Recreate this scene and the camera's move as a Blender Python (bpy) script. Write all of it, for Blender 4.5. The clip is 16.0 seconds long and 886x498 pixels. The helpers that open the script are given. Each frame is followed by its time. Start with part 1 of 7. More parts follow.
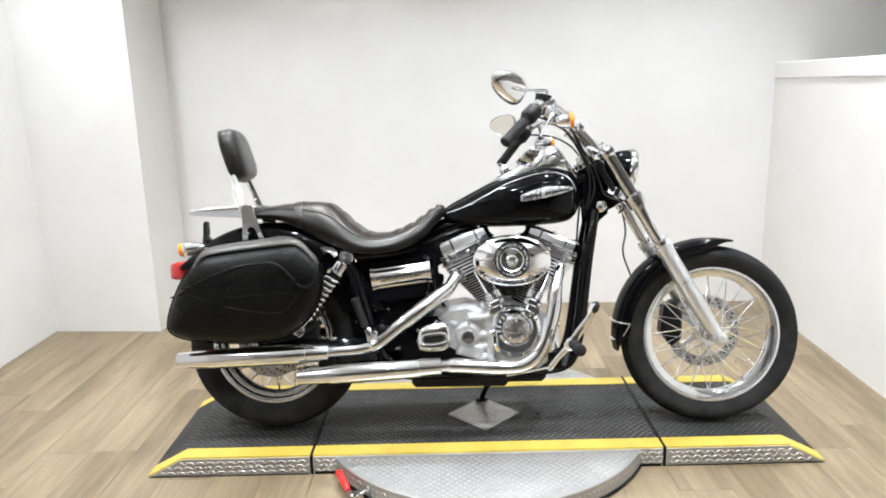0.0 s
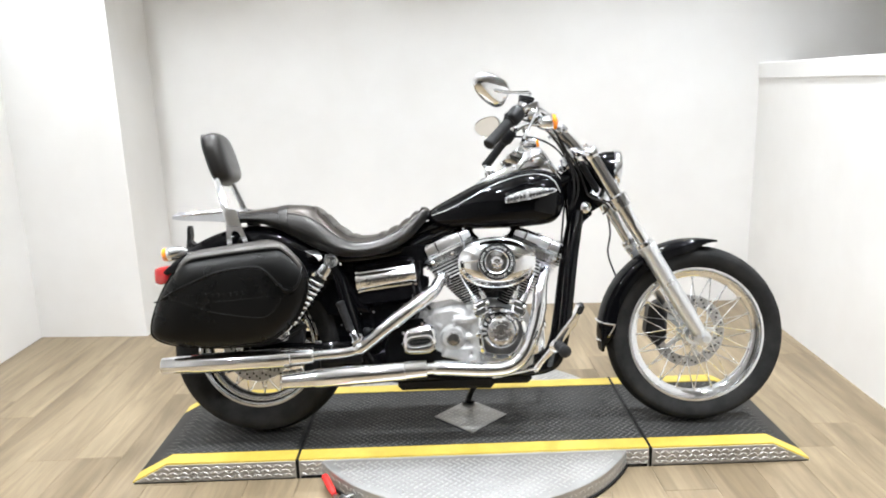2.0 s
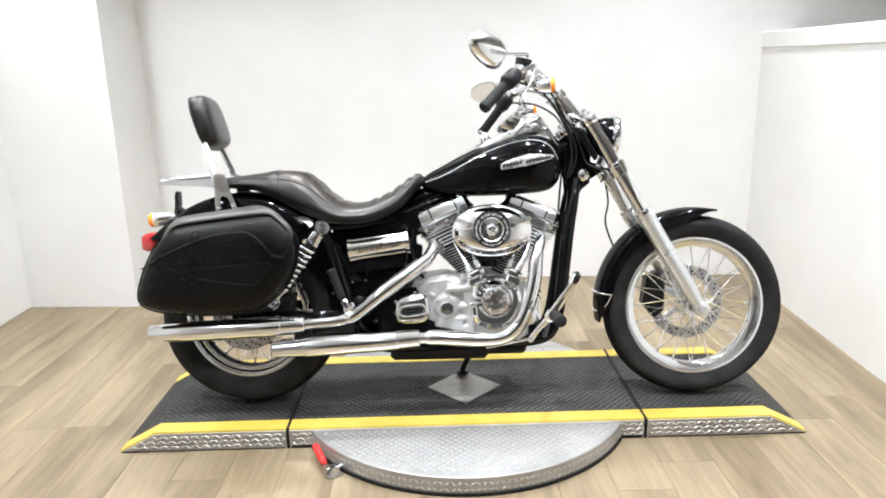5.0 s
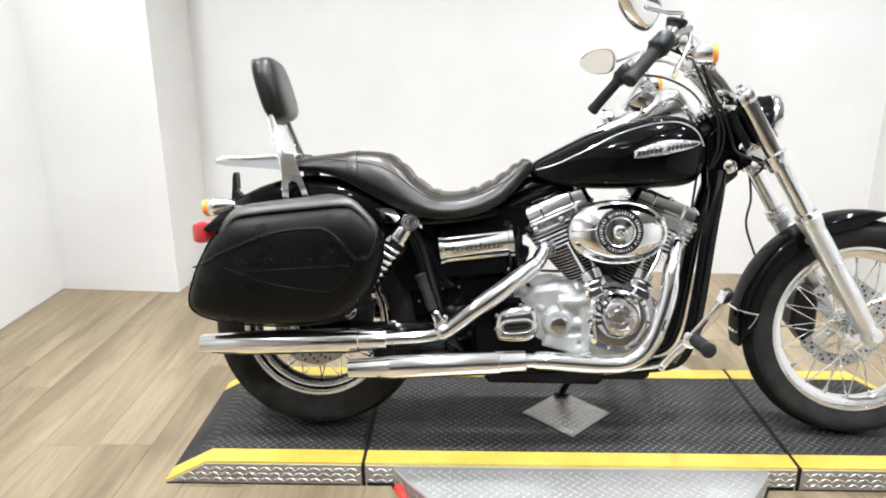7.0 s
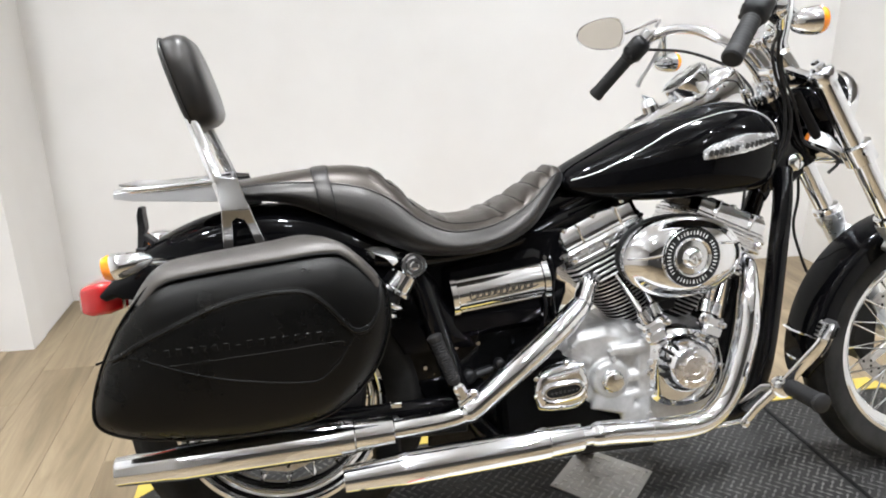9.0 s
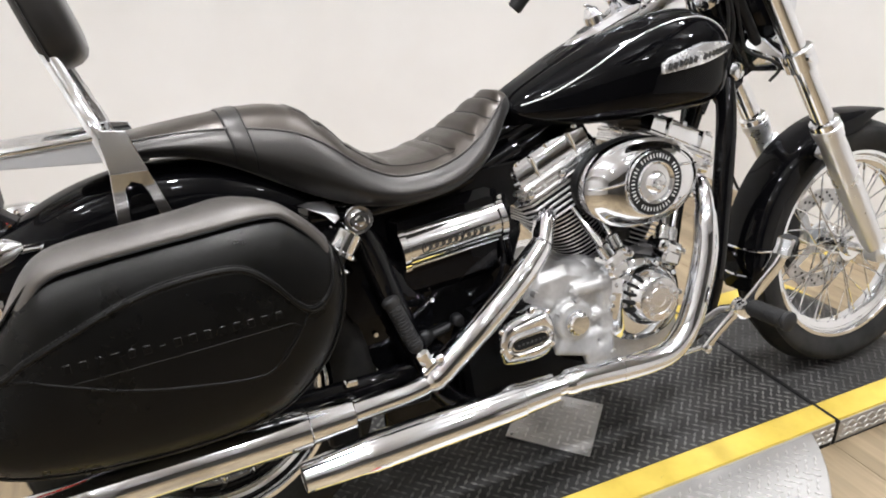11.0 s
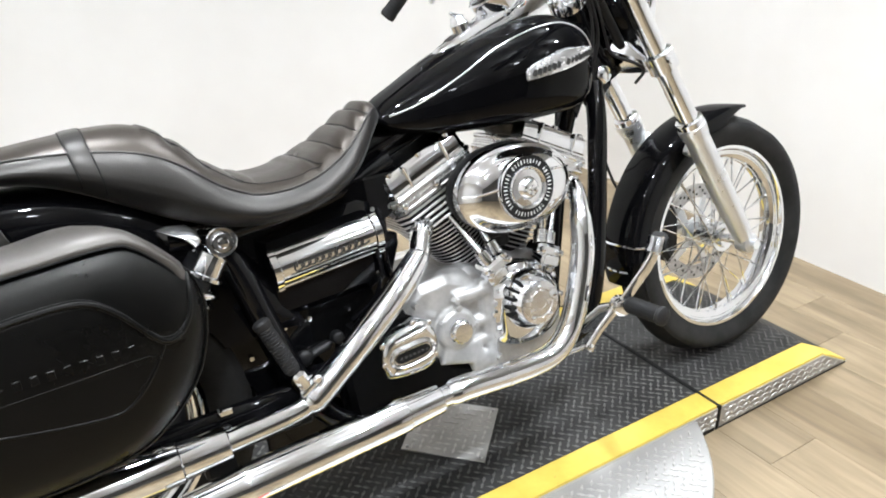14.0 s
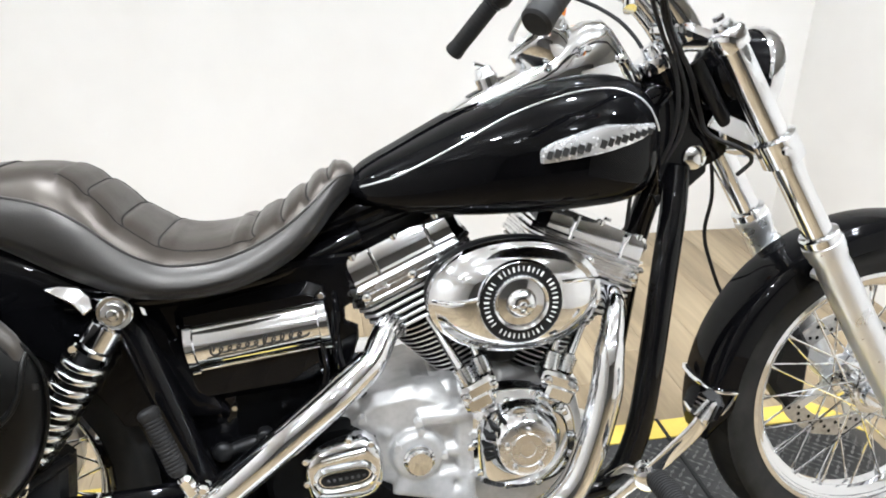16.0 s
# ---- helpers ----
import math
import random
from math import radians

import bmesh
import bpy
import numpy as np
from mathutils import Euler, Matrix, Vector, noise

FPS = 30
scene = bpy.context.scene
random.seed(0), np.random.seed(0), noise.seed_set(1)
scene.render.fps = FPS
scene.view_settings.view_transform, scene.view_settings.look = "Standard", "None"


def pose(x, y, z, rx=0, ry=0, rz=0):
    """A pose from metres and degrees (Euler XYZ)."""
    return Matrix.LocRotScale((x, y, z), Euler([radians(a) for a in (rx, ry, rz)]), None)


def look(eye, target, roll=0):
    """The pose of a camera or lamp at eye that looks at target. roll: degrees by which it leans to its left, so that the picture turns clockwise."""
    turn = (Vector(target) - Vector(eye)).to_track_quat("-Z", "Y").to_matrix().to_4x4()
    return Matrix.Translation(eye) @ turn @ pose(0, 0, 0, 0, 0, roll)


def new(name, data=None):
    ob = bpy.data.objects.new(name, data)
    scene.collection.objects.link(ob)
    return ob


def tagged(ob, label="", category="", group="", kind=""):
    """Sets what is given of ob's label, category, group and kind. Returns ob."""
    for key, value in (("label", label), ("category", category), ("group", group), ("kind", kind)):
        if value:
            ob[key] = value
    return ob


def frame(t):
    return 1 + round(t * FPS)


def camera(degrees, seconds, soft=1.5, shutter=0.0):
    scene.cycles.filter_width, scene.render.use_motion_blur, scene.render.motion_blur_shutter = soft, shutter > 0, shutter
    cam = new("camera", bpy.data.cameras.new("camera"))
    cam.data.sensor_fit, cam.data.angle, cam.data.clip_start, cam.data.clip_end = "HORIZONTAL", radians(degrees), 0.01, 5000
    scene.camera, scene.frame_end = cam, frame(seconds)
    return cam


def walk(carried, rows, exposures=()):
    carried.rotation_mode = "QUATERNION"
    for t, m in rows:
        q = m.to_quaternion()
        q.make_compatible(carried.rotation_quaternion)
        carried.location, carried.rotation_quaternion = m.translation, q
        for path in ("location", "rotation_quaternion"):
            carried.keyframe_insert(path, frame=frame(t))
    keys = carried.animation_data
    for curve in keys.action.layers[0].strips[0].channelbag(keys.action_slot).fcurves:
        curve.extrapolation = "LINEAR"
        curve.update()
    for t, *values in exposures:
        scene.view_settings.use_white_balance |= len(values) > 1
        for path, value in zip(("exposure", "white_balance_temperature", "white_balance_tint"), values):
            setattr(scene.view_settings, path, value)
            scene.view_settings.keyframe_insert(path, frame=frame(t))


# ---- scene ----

cam = camera(63.5, 16.0, soft=1.9)
PATH = [
    (0, (-0.159, -2.474, 1.336), (-0.169, -0.525, 0.888), -1.5),
    (0.5, (-0.165, -2.477, 1.339), (-0.181, -0.528, 0.892), -1.2),
    (1, (-0.158, -2.470, 1.345), (-0.159, -0.525, 0.880), -1.7),
    (1.5, (-0.147, -2.477, 1.333), (-0.136, -0.527, 0.888), -2.1),
    (2, (-0.135, -2.472, 1.340), (-0.121, -0.522, 0.894), -1.8),
    (2.5, (-0.119, -2.476, 1.348), (-0.081, -0.526, 0.906), -2.8),
    (3, (-0.097, -2.473, 1.341), (-0.062, -0.528, 0.878), -3.7),
    (3.5, (-0.063, -2.455, 1.329), (-0.037, -0.519, 0.829), -3.4),
    (3.7, (-0.045, -2.445, 1.339), (-0.018, -0.510, 0.832), -2.5),
    (5.8, (-0.175, -2.397, 1.269), (-0.160, -0.462, 0.763), -0.3),
    (6, (-0.182, -2.356, 1.275), (-0.162, -0.420, 0.777), 0.4),
    (6.5, (-0.259, -2.144, 1.259), (-0.293, -0.218, 0.719), -2.5),
    (7, (-0.375, -1.964, 1.27), (-0.425, -0.052, 0.684), -0.2),
    (7.5, (-0.562, -1.780, 1.296), (-0.411, 0.138, 0.748), -0.5),
    (8, (-0.672, -1.649, 1.273), (-0.402, 0.242, 0.681), 0.4),
    (8.2, (-0.671, -1.586, 1.263), (-0.450, 0.310, 0.668), -0.7),
    (10.3, (-0.862, -1.091, 1.226), (-0.201, 0.599, 0.386), -0.5),
    (10.5, (-0.864, -1.081, 1.218), (-0.203, 0.599, 0.357), -0.8),
    (11, (-0.851, -1.075, 1.214), (-0.123, 0.584, 0.368), -1.2),
    (11.5, (-0.805, -1.076, 1.22), (0.03, 0.538, 0.387), -1.3),
    (12, (-0.774, -1.079, 1.221), (0.124, 0.5, 0.384), -1.2),
    (12.5, (-0.77, -1.084, 1.229), (0.153, 0.495, 0.421), -1.4),
    (13, (-0.777, -1.089, 1.222), (0.143, 0.489, 0.407), -1.5),
    (13.5, (-0.775, -1.092, 1.227), (0.146, 0.487, 0.414), -1.3),
    (14, (-0.765, -1.091, 1.22), (0.164, 0.467, 0.379), -1.4),
    (14.5, (-0.734, -1.063, 1.212), (0.19, 0.475, 0.328), -0.8),
    (15, (-0.546, -0.998, 1.246), (0.208, 0.67, 0.442), -1.2),
    (15.5, (-0.335, -0.996, 1.294), (0.133, 0.789, 0.523), 0.5),
    (16, (-0.208, -0.937, 1.253), (0.104, 0.852, 0.416), -0.3),
]
# the filming camera's exposure and white balance drift a little
DRIFT = [(0, -0.39, 6500, 10), (1.5, -0.31, 6500, 10), (3.5, -0.27, 6500, 10), (6, -0.25, 6500, 10), (8, -0.34, 6500, 10), (10.3, -0.58, 6800, 14), (11.5, -0.54, 6800, 14), (12.5, -0.42, 6530, 11), (14, -0.32, 6500, 10), (16, -0.28, 6500, 10)]
walk(cam, [(t, look(eye, target, roll)) for t, eye, target, roll in PATH], DRIFT)

# ---- light ----
world = bpy.data.worlds.new("room_air")
world.use_nodes = True
world.node_tree.nodes["Background"].inputs[0].default_value = (1.0, 0.96, 0.9, 1)
world.node_tree.nodes["Background"].inputs[1].default_value = 0.25
scene.world = world
LAMP_WATTS = 22.5
UP_SHARE = 0.36           # share of a lamp's watts for an added uplight that brightens the ceiling
FAR_WATTS = 4.5            # the showroom behind the stand is dimmer
CEILING = 3.05
LAMP_Z = 2.75

from mathutils.bvhtree import BVHTree

# ---- small helpers ----


def spline(pts, n=8, closed=False):
    """Points of a smooth curve through pts."""
    pts = [Vector(p) for p in pts]
    out, m = [], len(pts)
    for i in range(m if closed else m - 1):
        if closed:
            a, b, c, d = (pts[(i + k - 1) % m] for k in range(4))
        else:
            b, c = pts[i], pts[i + 1]
            a = pts[i - 1] if i else b * 2 - c
            d = pts[i + 2] if i + 2 < m else c * 2 - b
        for k in range(n):
            t = k / n
            out.append(0.5 * (2 * b + (c - a) * t + (2 * a - 5 * b + 4 * c - d) * t * t + (3 * b - a - 3 * c + d) * t ** 3))
    if not closed:
        out.append(pts[-1].copy())
    return out


def ramp(table, x):
    """Linear interpolation in a table of (x, value)."""
    return float(np.interp(x, [a for a, _ in table], [b for _, b in table]))


def smooth_ramp(table, x):
    """Smooth interpolation in a table of (x, value)."""
    xs = [a for a, _ in table]
    if x <= xs[0]:
        return table[0][1]
    if x >= xs[-1]:
        return table[-1][1]
    i = max(k for k in range(len(xs) - 1) if xs[k] <= x)
    x0, x1 = xs[i], xs[i + 1]
    y = [v for _, v in table]
    m0 = (y[i + 1] - y[i - 1]) / (xs[i + 1] - xs[i - 1]) if i else (y[1] - y[0]) / (x1 - x0)
    m1 = (y[i + 2] - y[i]) / (xs[i + 2] - xs[i]) if i + 2 < len(xs) else (y[i + 1] - y[i]) / (x1 - x0)
    t, h = (x - x0) / (x1 - x0), x1 - x0
    return (2 * t**3 - 3 * t**2 + 1) * y[i] + (t**3 - 2 * t**2 + t) * h * m0 + (3 * t**2 - 2 * t**3) * y[i + 1] + (t**3 - t**2) * h * m1


def loft(bm, rings, ring_closed=True, caps=(True, True), wrap=False):
    """Skin a row of rings of equal length."""
    vs = [[bm.verts.new(p) for p in ring] for ring in rings]
    n = len(vs[0])
    for i in range(len(vs) if wrap else len(vs) - 1):
        a, b = vs[i], vs[(i + 1) % len(vs)]
        for j in range(n if ring_closed else n - 1):
            k = (j + 1) % n
            bm.faces.new((a[j], a[k], b[k], b[j]))
    if ring_closed and not wrap:
        if caps[0]:
            bm.faces.new(vs[0][::-1])
        if caps[1]:
            bm.faces.new(vs[-1])
    return bm


def sweep(bm, pts, r, seg=12, caps=True, squash=1.0):
    """A tube along pts; r is one radius or one for each point."""
    pts = [Vector(p) for p in pts]
    rs = r if isinstance(r, (list, tuple)) else [r] * len(pts)
    up, rings = None, []
    for i, p in enumerate(pts):
        t = (pts[min(i + 1, len(pts) - 1)] - pts[max(i - 1, 0)]).normalized()
        if up is None:
            up = Vector((0, 1, 0)) if abs(t.y) < 0.9 else Vector((1, 0, 0))
        u = (up - t * up.dot(t)).normalized()
        up, v = u, t.cross(u)
        rings.append([p + (u * math.cos(a) * squash + v * math.sin(a)) * rs[i] for a in (2 * math.pi * k / seg for k in range(seg))])
    return loft(bm, rings, True, (caps, caps))


def lathe(bm, profile, origin=(0, 0, 0), axis=(0, 1, 0), seg=32, closed=False):
    """Turn a profile of (along, radius) round an axis."""
    axis, o = Vector(axis).normalized(), Vector(origin)
    u = axis.orthogonal().normalized()
    v = axis.cross(u)
    rings = [[o + axis * a + (u * math.cos(t) + v * math.sin(t)) * max(r, 1e-4) for t in (2 * math.pi * k / seg for k in range(seg))] for a, r in profile]
    return loft(bm, rings, True, (True, True), wrap=closed)


def inset(poly, d):
    """Move the outline of a 2D polygon inwards by d."""
    n, out = len(poly), []
    area = sum(poly[i][0] * poly[(i + 1) % n][1] - poly[(i + 1) % n][0] * poly[i][1] for i in range(n))
    s = 1 if area > 0 else -1
    for i in range(n):
        a, b, c = Vector(poly[i - 1][:2]), Vector(poly[i][:2]), Vector(poly[(i + 1) % n][:2])
        e, f = (b - a).normalized(), (c - b).normalized()
        m = Vector((-(e.y + f.y), e.x + f.x)) * s
        if m.length < 1e-6:
            m = Vector((-e.y, e.x)) * s
        m.normalize()
        k = max(0.45, m.dot(Vector((-e.y, e.x)) * s))
        out.append(b + m * d / k)
    return out


def prism(bm, poly, y0, y1, bevel=0.002, to=None):
    """A bevelled plate with an outline in x and z, from y0 to y1; to maps (x, y, z) elsewhere."""
    to = to or (lambda x, y, z: (x, y, z))
    small = inset(poly, bevel)
    s = 1 if y1 > y0 else -1
    rings = [(small, y0), (poly, y0 + s * bevel), (poly, y1 - s * bevel), (small, y1)]
    return loft(bm, [[to(p[0], y, p[1]) for p in ring] for ring, y in rings])


def box(bm, centre, size, bevel=0.003, turn=None):
    """A bevelled box; turn: degrees about x, y, z."""
    m = Matrix.Translation(centre) @ Euler([radians(a) for a in (turn or (0, 0, 0))]).to_matrix().to_4x4()
    x, y, z = (s / 2 for s in size)
    b = min(bevel, x, y, z) * 0.98
    poly = [(-x + b, -z), (x - b, -z), (x, -z + b), (x, z - b), (x - b, z), (-x + b, z), (-x, z - b), (-x, -z + b)]
    return prism(bm, poly, -y, y, b, lambda px, py, pz: m @ Vector((px, py, pz)))


def ball(bm, centre, r, scale=(1, 1, 1), seg=16, turn=None):
    m = Matrix.Translation(centre) @ Euler([radians(a) for a in (turn or (0, 0, 0))]).to_matrix().to_4x4() @ Matrix.Diagonal((*[s * r for s in scale], 1))
    bmesh.ops.create_uvsphere(bm, u_segments=seg, v_segments=max(6, seg // 2), radius=1, matrix=m)
    return bm


def hexagon(bm, centre, axis, r, h, seg=6):
    return lathe(bm, [(0, r), (h * 0.8, r), (h, r * 0.85)], centre, axis, seg)


def link(name, bm, material, smooth=40):
    """One mesh object from a bmesh."""
    bmesh.ops.recalc_face_normals(bm, faces=bm.faces)
    me = bpy.data.meshes.new(name)
    bm.to_mesh(me)
    bm.free()
    me.materials.append(material)
    if smooth:
        me.shade_smooth()
        me.set_sharp_from_angle(angle=radians(smooth))
    return new(name, me)


def cast(name, bm, material, parent, label="", voxel=0.0035, rounds=5):
    """Lumps melted into one casting with soft edges."""
    ob = link("lumps", bm, material, 0)
    mod = ob.modifiers.new("melt", "REMESH")
    mod.mode, mod.voxel_size = "VOXEL", voxel
    soft = ob.modifiers.new("soften", "SMOOTH")
    soft.factor, soft.iterations = 0.5, rounds
    me = bpy.data.meshes.new_from_object(ob.evaluated_get(bpy.context.evaluated_depsgraph_get()))
    bpy.data.objects.remove(ob)
    me.name = name
    me.shade_smooth()
    out = new(name, me)
    out.parent = parent
    if label:
        out["label"] = label
    return out


def islands(bm):
    """The separate pieces of a bmesh, each as a bmesh of its own."""
    left, out = set(bm.verts), []
    while left:
        todo, piece = [left.pop()], []
        while todo:
            v = todo.pop()
            piece.append(v)
            for e in v.link_edges:
                w = e.other_vert(v)
                if w in left:
                    left.discard(w)
                    todo.append(w)
        one, at = bmesh.new(), {}
        piece.sort(key=lambda v: v.index)
        for v in piece:
            at[v] = one.verts.new(v.co)
        for f in {f for v in piece for f in v.link_faces}:
            one.faces.new([at[v] for v in f.verts])
        out.append(one)
    bm.free()
    return out


def part(name, bm, material, parent, label="", smooth=40, at=None, split=False, kind=""):
    """One mesh object under a thing or under a part; split: one for each separate piece."""
    if split:
        bm.verts.index_update()
        return [part(name, one, material, parent, label, smooth, at) for one in islands(bm)]
    ob = link(name, bm, material, smooth)
    if kind:
        ob["kind"] = kind
    ob.parent = parent
    if at is not None:
        ob.location = at
    if label:
        ob["label"] = label
    return ob


def shared(name, mesh, parent, m):
    """One more object on a mesh that is there already."""
    ob = new(name, mesh)
    ob.parent = parent
    ob.matrix_local = m
    return ob


# ---- materials ----


def material(name, colour=(0.5, 0.5, 0.5), rough=0.5, metal=0.0, **more):
    m = bpy.data.materials.new(name)
    m.use_nodes = True
    b = m.node_tree.nodes["Principled BSDF"]
    b.inputs["Base Color"].default_value = (*colour, 1)
    b.inputs["Roughness"].default_value = rough
    b.inputs["Metallic"].default_value = metal
    for key, value in more.items():
        b.inputs[key.replace("_", " ")].default_value = value
    return m


def node(m, kind, **values):
    n = m.node_tree.nodes.new(kind)
    for key, value in values.items():
        if key == "operation":
            n.operation = value
        elif key == "data_type":
            n.data_type = value
        elif key == "blend_type":
            n.blend_type = value
        else:
            n.inputs[key.replace("_", " ")].default_value = value
    return n


def wire(m, a, out, b, into):
    m.node_tree.links.new(a.outputs[out], b.inputs[into])


def coords(m, scale=(1, 1, 1), out="Object"):
    c = node(m, "ShaderNodeTexCoord")
    s = node(m, "ShaderNodeMapping")
    s.inputs["Scale"].default_value = scale
    wire(m, c, out, s, "Vector")
    return s


def vary(m, low, high, scale, detail=4.0, stretch=(1, 1, 1), into="Base Color", spread=(0.35, 0.65)):
    """Noise between two values into a socket of the surface."""
    b = m.node_tree.nodes["Principled BSDF"]
    n = node(m, "ShaderNodeTexNoise", Scale=scale, Detail=detail, Roughness=0.6)
    wire(m, coords(m, stretch), "Vector", n, "Vector")
    r = node(m, "ShaderNodeValToRGB")
    e = r.color_ramp.elements
    e[0].position, e[1].position = spread
    for k, v in ((0, low), (1, high)):
        e[k].color = (*v, 1) if isinstance(v, tuple) else (v, v, v, 1)
    wire(m, n, "Fac", r, "Fac")
    wire(m, r, "Color", b, into)
    return r


def bump(m, scale, strength, distance=0.001, detail=3.0, stretch=(1, 1, 1), kind="noise"):
    b = m.node_tree.nodes["Principled BSDF"]
    if kind == "cells":
        n, out = node(m, "ShaderNodeTexVoronoi", Scale=scale), "Distance"
    else:
        n, out = node(m, "ShaderNodeTexNoise", Scale=scale, Detail=detail), "Fac"
    wire(m, coords(m, stretch), "Vector", n, "Vector")
    k = node(m, "ShaderNodeBump", Strength=strength, Distance=distance)
    wire(m, n, out, k, "Height")
    if b.inputs["Normal"].links:
        wire(m, b.inputs["Normal"].links[0].from_node, "Normal", k, "Normal")
    wire(m, k, "Normal", b, "Normal")


def specks(m, tint, scale, edge, amount=1.0):
    """Small chips or dust of another colour over whatever colours the surface."""
    b = m.node_tree.nodes["Principled BSDF"]
    n = node(m, "ShaderNodeTexNoise", Scale=scale, Detail=5.0, Roughness=0.7)
    wire(m, coords(m), "Vector", n, "Vector")
    r = node(m, "ShaderNodeValToRGB")
    r.color_ramp.elements[0].position, r.color_ramp.elements[1].position = edge, edge + 0.05
    r.color_ramp.elements[1].color = (amount, amount, amount, 1)
    wire(m, n, "Fac", r, "Fac")
    mix = node(m, "ShaderNodeMix", data_type="RGBA")
    mix.inputs[7].default_value = (*tint, 1)
    source = b.inputs["Base Color"].links[0]
    m.node_tree.links.new(source.from_socket, mix.inputs[6])
    wire(m, r, "Color", mix, 0)
    wire(m, mix, 2, b, "Base Color")


CHROME = material("chrome", (0.83, 0.845, 0.872), 0.05, 1.0)
vary(CHROME, 0.03, 0.09, 18.0, into="Roughness")
BRIGHT = material("polished_alloy", (0.72, 0.72, 0.73), 0.16, 1.0)
vary(BRIGHT, 0.16, 0.3, 30.0, into="Roughness")
bump(BRIGHT, 240.0, 0.06)
ALLOY = material("cast_alloy", (0.44, 0.435, 0.425), 0.46, 0.45)
vary(ALLOY, (0.36, 0.355, 0.345), (0.5, 0.495, 0.485), 22.0)
bump(ALLOY, 420.0, 0.16)
bump(ALLOY, 60.0, 0.06)
RACK = material("brushed_rack_steel", (0.56, 0.565, 0.57), 0.36, 0.65)
vary(RACK, 0.3, 0.45, 60.0, into="Roughness")
SATIN = material("satin_alloy", (0.72, 0.73, 0.74), 0.3, 0.8)
vary(SATIN, 0.27, 0.33, 9.0, into="Roughness")
FINS = material("polished_fins", (0.72, 0.72, 0.73), 0.34, 0.6)
vary(FINS, 0.28, 0.4, 60.0, into="Roughness")
EMBLEM = material("satin_badge", (0.8, 0.8, 0.81), 0.24, 0.7)
vary(EMBLEM, 0.18, 0.3, 60.0, into="Roughness")
STEEL = material("brake_steel", (0.5, 0.5, 0.5), 0.3, 1.0)
vary(STEEL, (0.4, 0.4, 0.4), (0.6, 0.6, 0.6), 60.0)
PAINT = material("black_gloss_paint", (0.0025, 0.0025, 0.003), 0.12, 0.0, Coat_Weight=0.32, Coat_Roughness=0.012, Specular_IOR_Level=0.0)
vary(PAINT, 0.08, 0.16, 9.0, into="Roughness")
BOX_PAINT = material("black_cover_paint", (0.0025, 0.0025, 0.003), 0.16, 0.0, Coat_Weight=0.6, Coat_Roughness=0.02, Specular_IOR_Level=0.0)
vary(BOX_PAINT, 0.12, 0.22, 12.0, into="Roughness")
FRAME = material("black_frame_enamel", (0.003, 0.003, 0.0035), 0.2, 0.0, Coat_Weight=0.5, Coat_Roughness=0.014, Specular_IOR_Level=0.0)
vary(FRAME, 0.14, 0.32, 25.0, into="Roughness")
BLACK = material("black_satin_metal", (0.006, 0.006, 0.0065), 0.42, Specular_IOR_Level=0.3)
vary(BLACK, 0.34, 0.52, 40.0, into="Roughness")
bump(BLACK, 300.0, 0.08)
VOID = material("matt_black_plastic", (0.002, 0.002, 0.0022), 0.5, Specular_IOR_Level=0.08)
vary(VOID, 0.45, 0.62, 24.0, into="Roughness")
FIN_BLACK = material("black_cylinder_coat", (0.008, 0.008, 0.0085), 0.5, Specular_IOR_Level=0.3)
vary(FIN_BLACK, 0.42, 0.6, 50.0, into="Roughness")
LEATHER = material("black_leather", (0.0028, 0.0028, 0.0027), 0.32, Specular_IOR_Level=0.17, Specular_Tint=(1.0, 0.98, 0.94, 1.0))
vary(LEATHER, 0.25, 0.4, 12.0, into="Roughness")
bump(LEATHER, 700.0, 0.25, 0.0006, kind="cells")
bump(LEATHER, 18.0, 0.12, 0.003)
bump(LEATHER, 120.0, 0.1, 0.001)
# the bag's leather again, its colour lifted for light falling on the lid
LIT_LID = material("toplit_lid_leather", (0.03, 0.0258, 0.022), 0.38, Specular_IOR_Level=0.7, Sheen_Weight=0.1, Sheen_Roughness=0.5, Specular_Tint=(1.0, 0.95, 0.89, 1.0))
vary(LIT_LID, 0.34, 0.5, 14.0, into="Roughness")
bump(LIT_LID, 700.0, 0.25, 0.0006, kind="cells")
bump(LIT_LID, 22.0, 0.1, 0.003)
SEAT_HIDE = material("brown_black_seat_hide", (0.01, 0.0072, 0.0052), 0.33, Specular_IOR_Level=0.54, Sheen_Weight=0.07, Sheen_Roughness=0.36, Specular_Tint=(1.0, 0.89, 0.78, 1.0))
vary(SEAT_HIDE, 0.27, 0.4, 9.0, into="Roughness")
bump(SEAT_HIDE, 620.0, 0.2, 0.0006, kind="cells")
bump(SEAT_HIDE, 16.0, 0.09, 0.003)
bump(SEAT_HIDE, 110.0, 0.12, 0.001)
VINYL = material("black_seat_vinyl", (0.007, 0.0066, 0.0062), 0.36, Specular_IOR_Level=0.46, Sheen_Weight=0.12, Sheen_Roughness=0.36, Specular_Tint=(1.0, 0.95, 0.9, 1.0))
vary(VINYL, 0.31, 0.42, 10.0, into="Roughness")
bump(VINYL, 620.0, 0.2, 0.0006, kind="cells")
bump(VINYL, 14.0, 0.05, 0.003)
bump(VINYL, 110.0, 0.12, 0.001)
THREAD = material("dark_grey_stitching", (0.035, 0.035, 0.035), 0.7)
bump(THREAD, 500.0, 0.6, 0.0008)
RUBBER = material("tyre_rubber", (0.01, 0.01, 0.01), 0.65, Specular_IOR_Level=0.18)
vary(RUBBER, (0.009, 0.009, 0.009), (0.02, 0.0195, 0.019), 16.0)
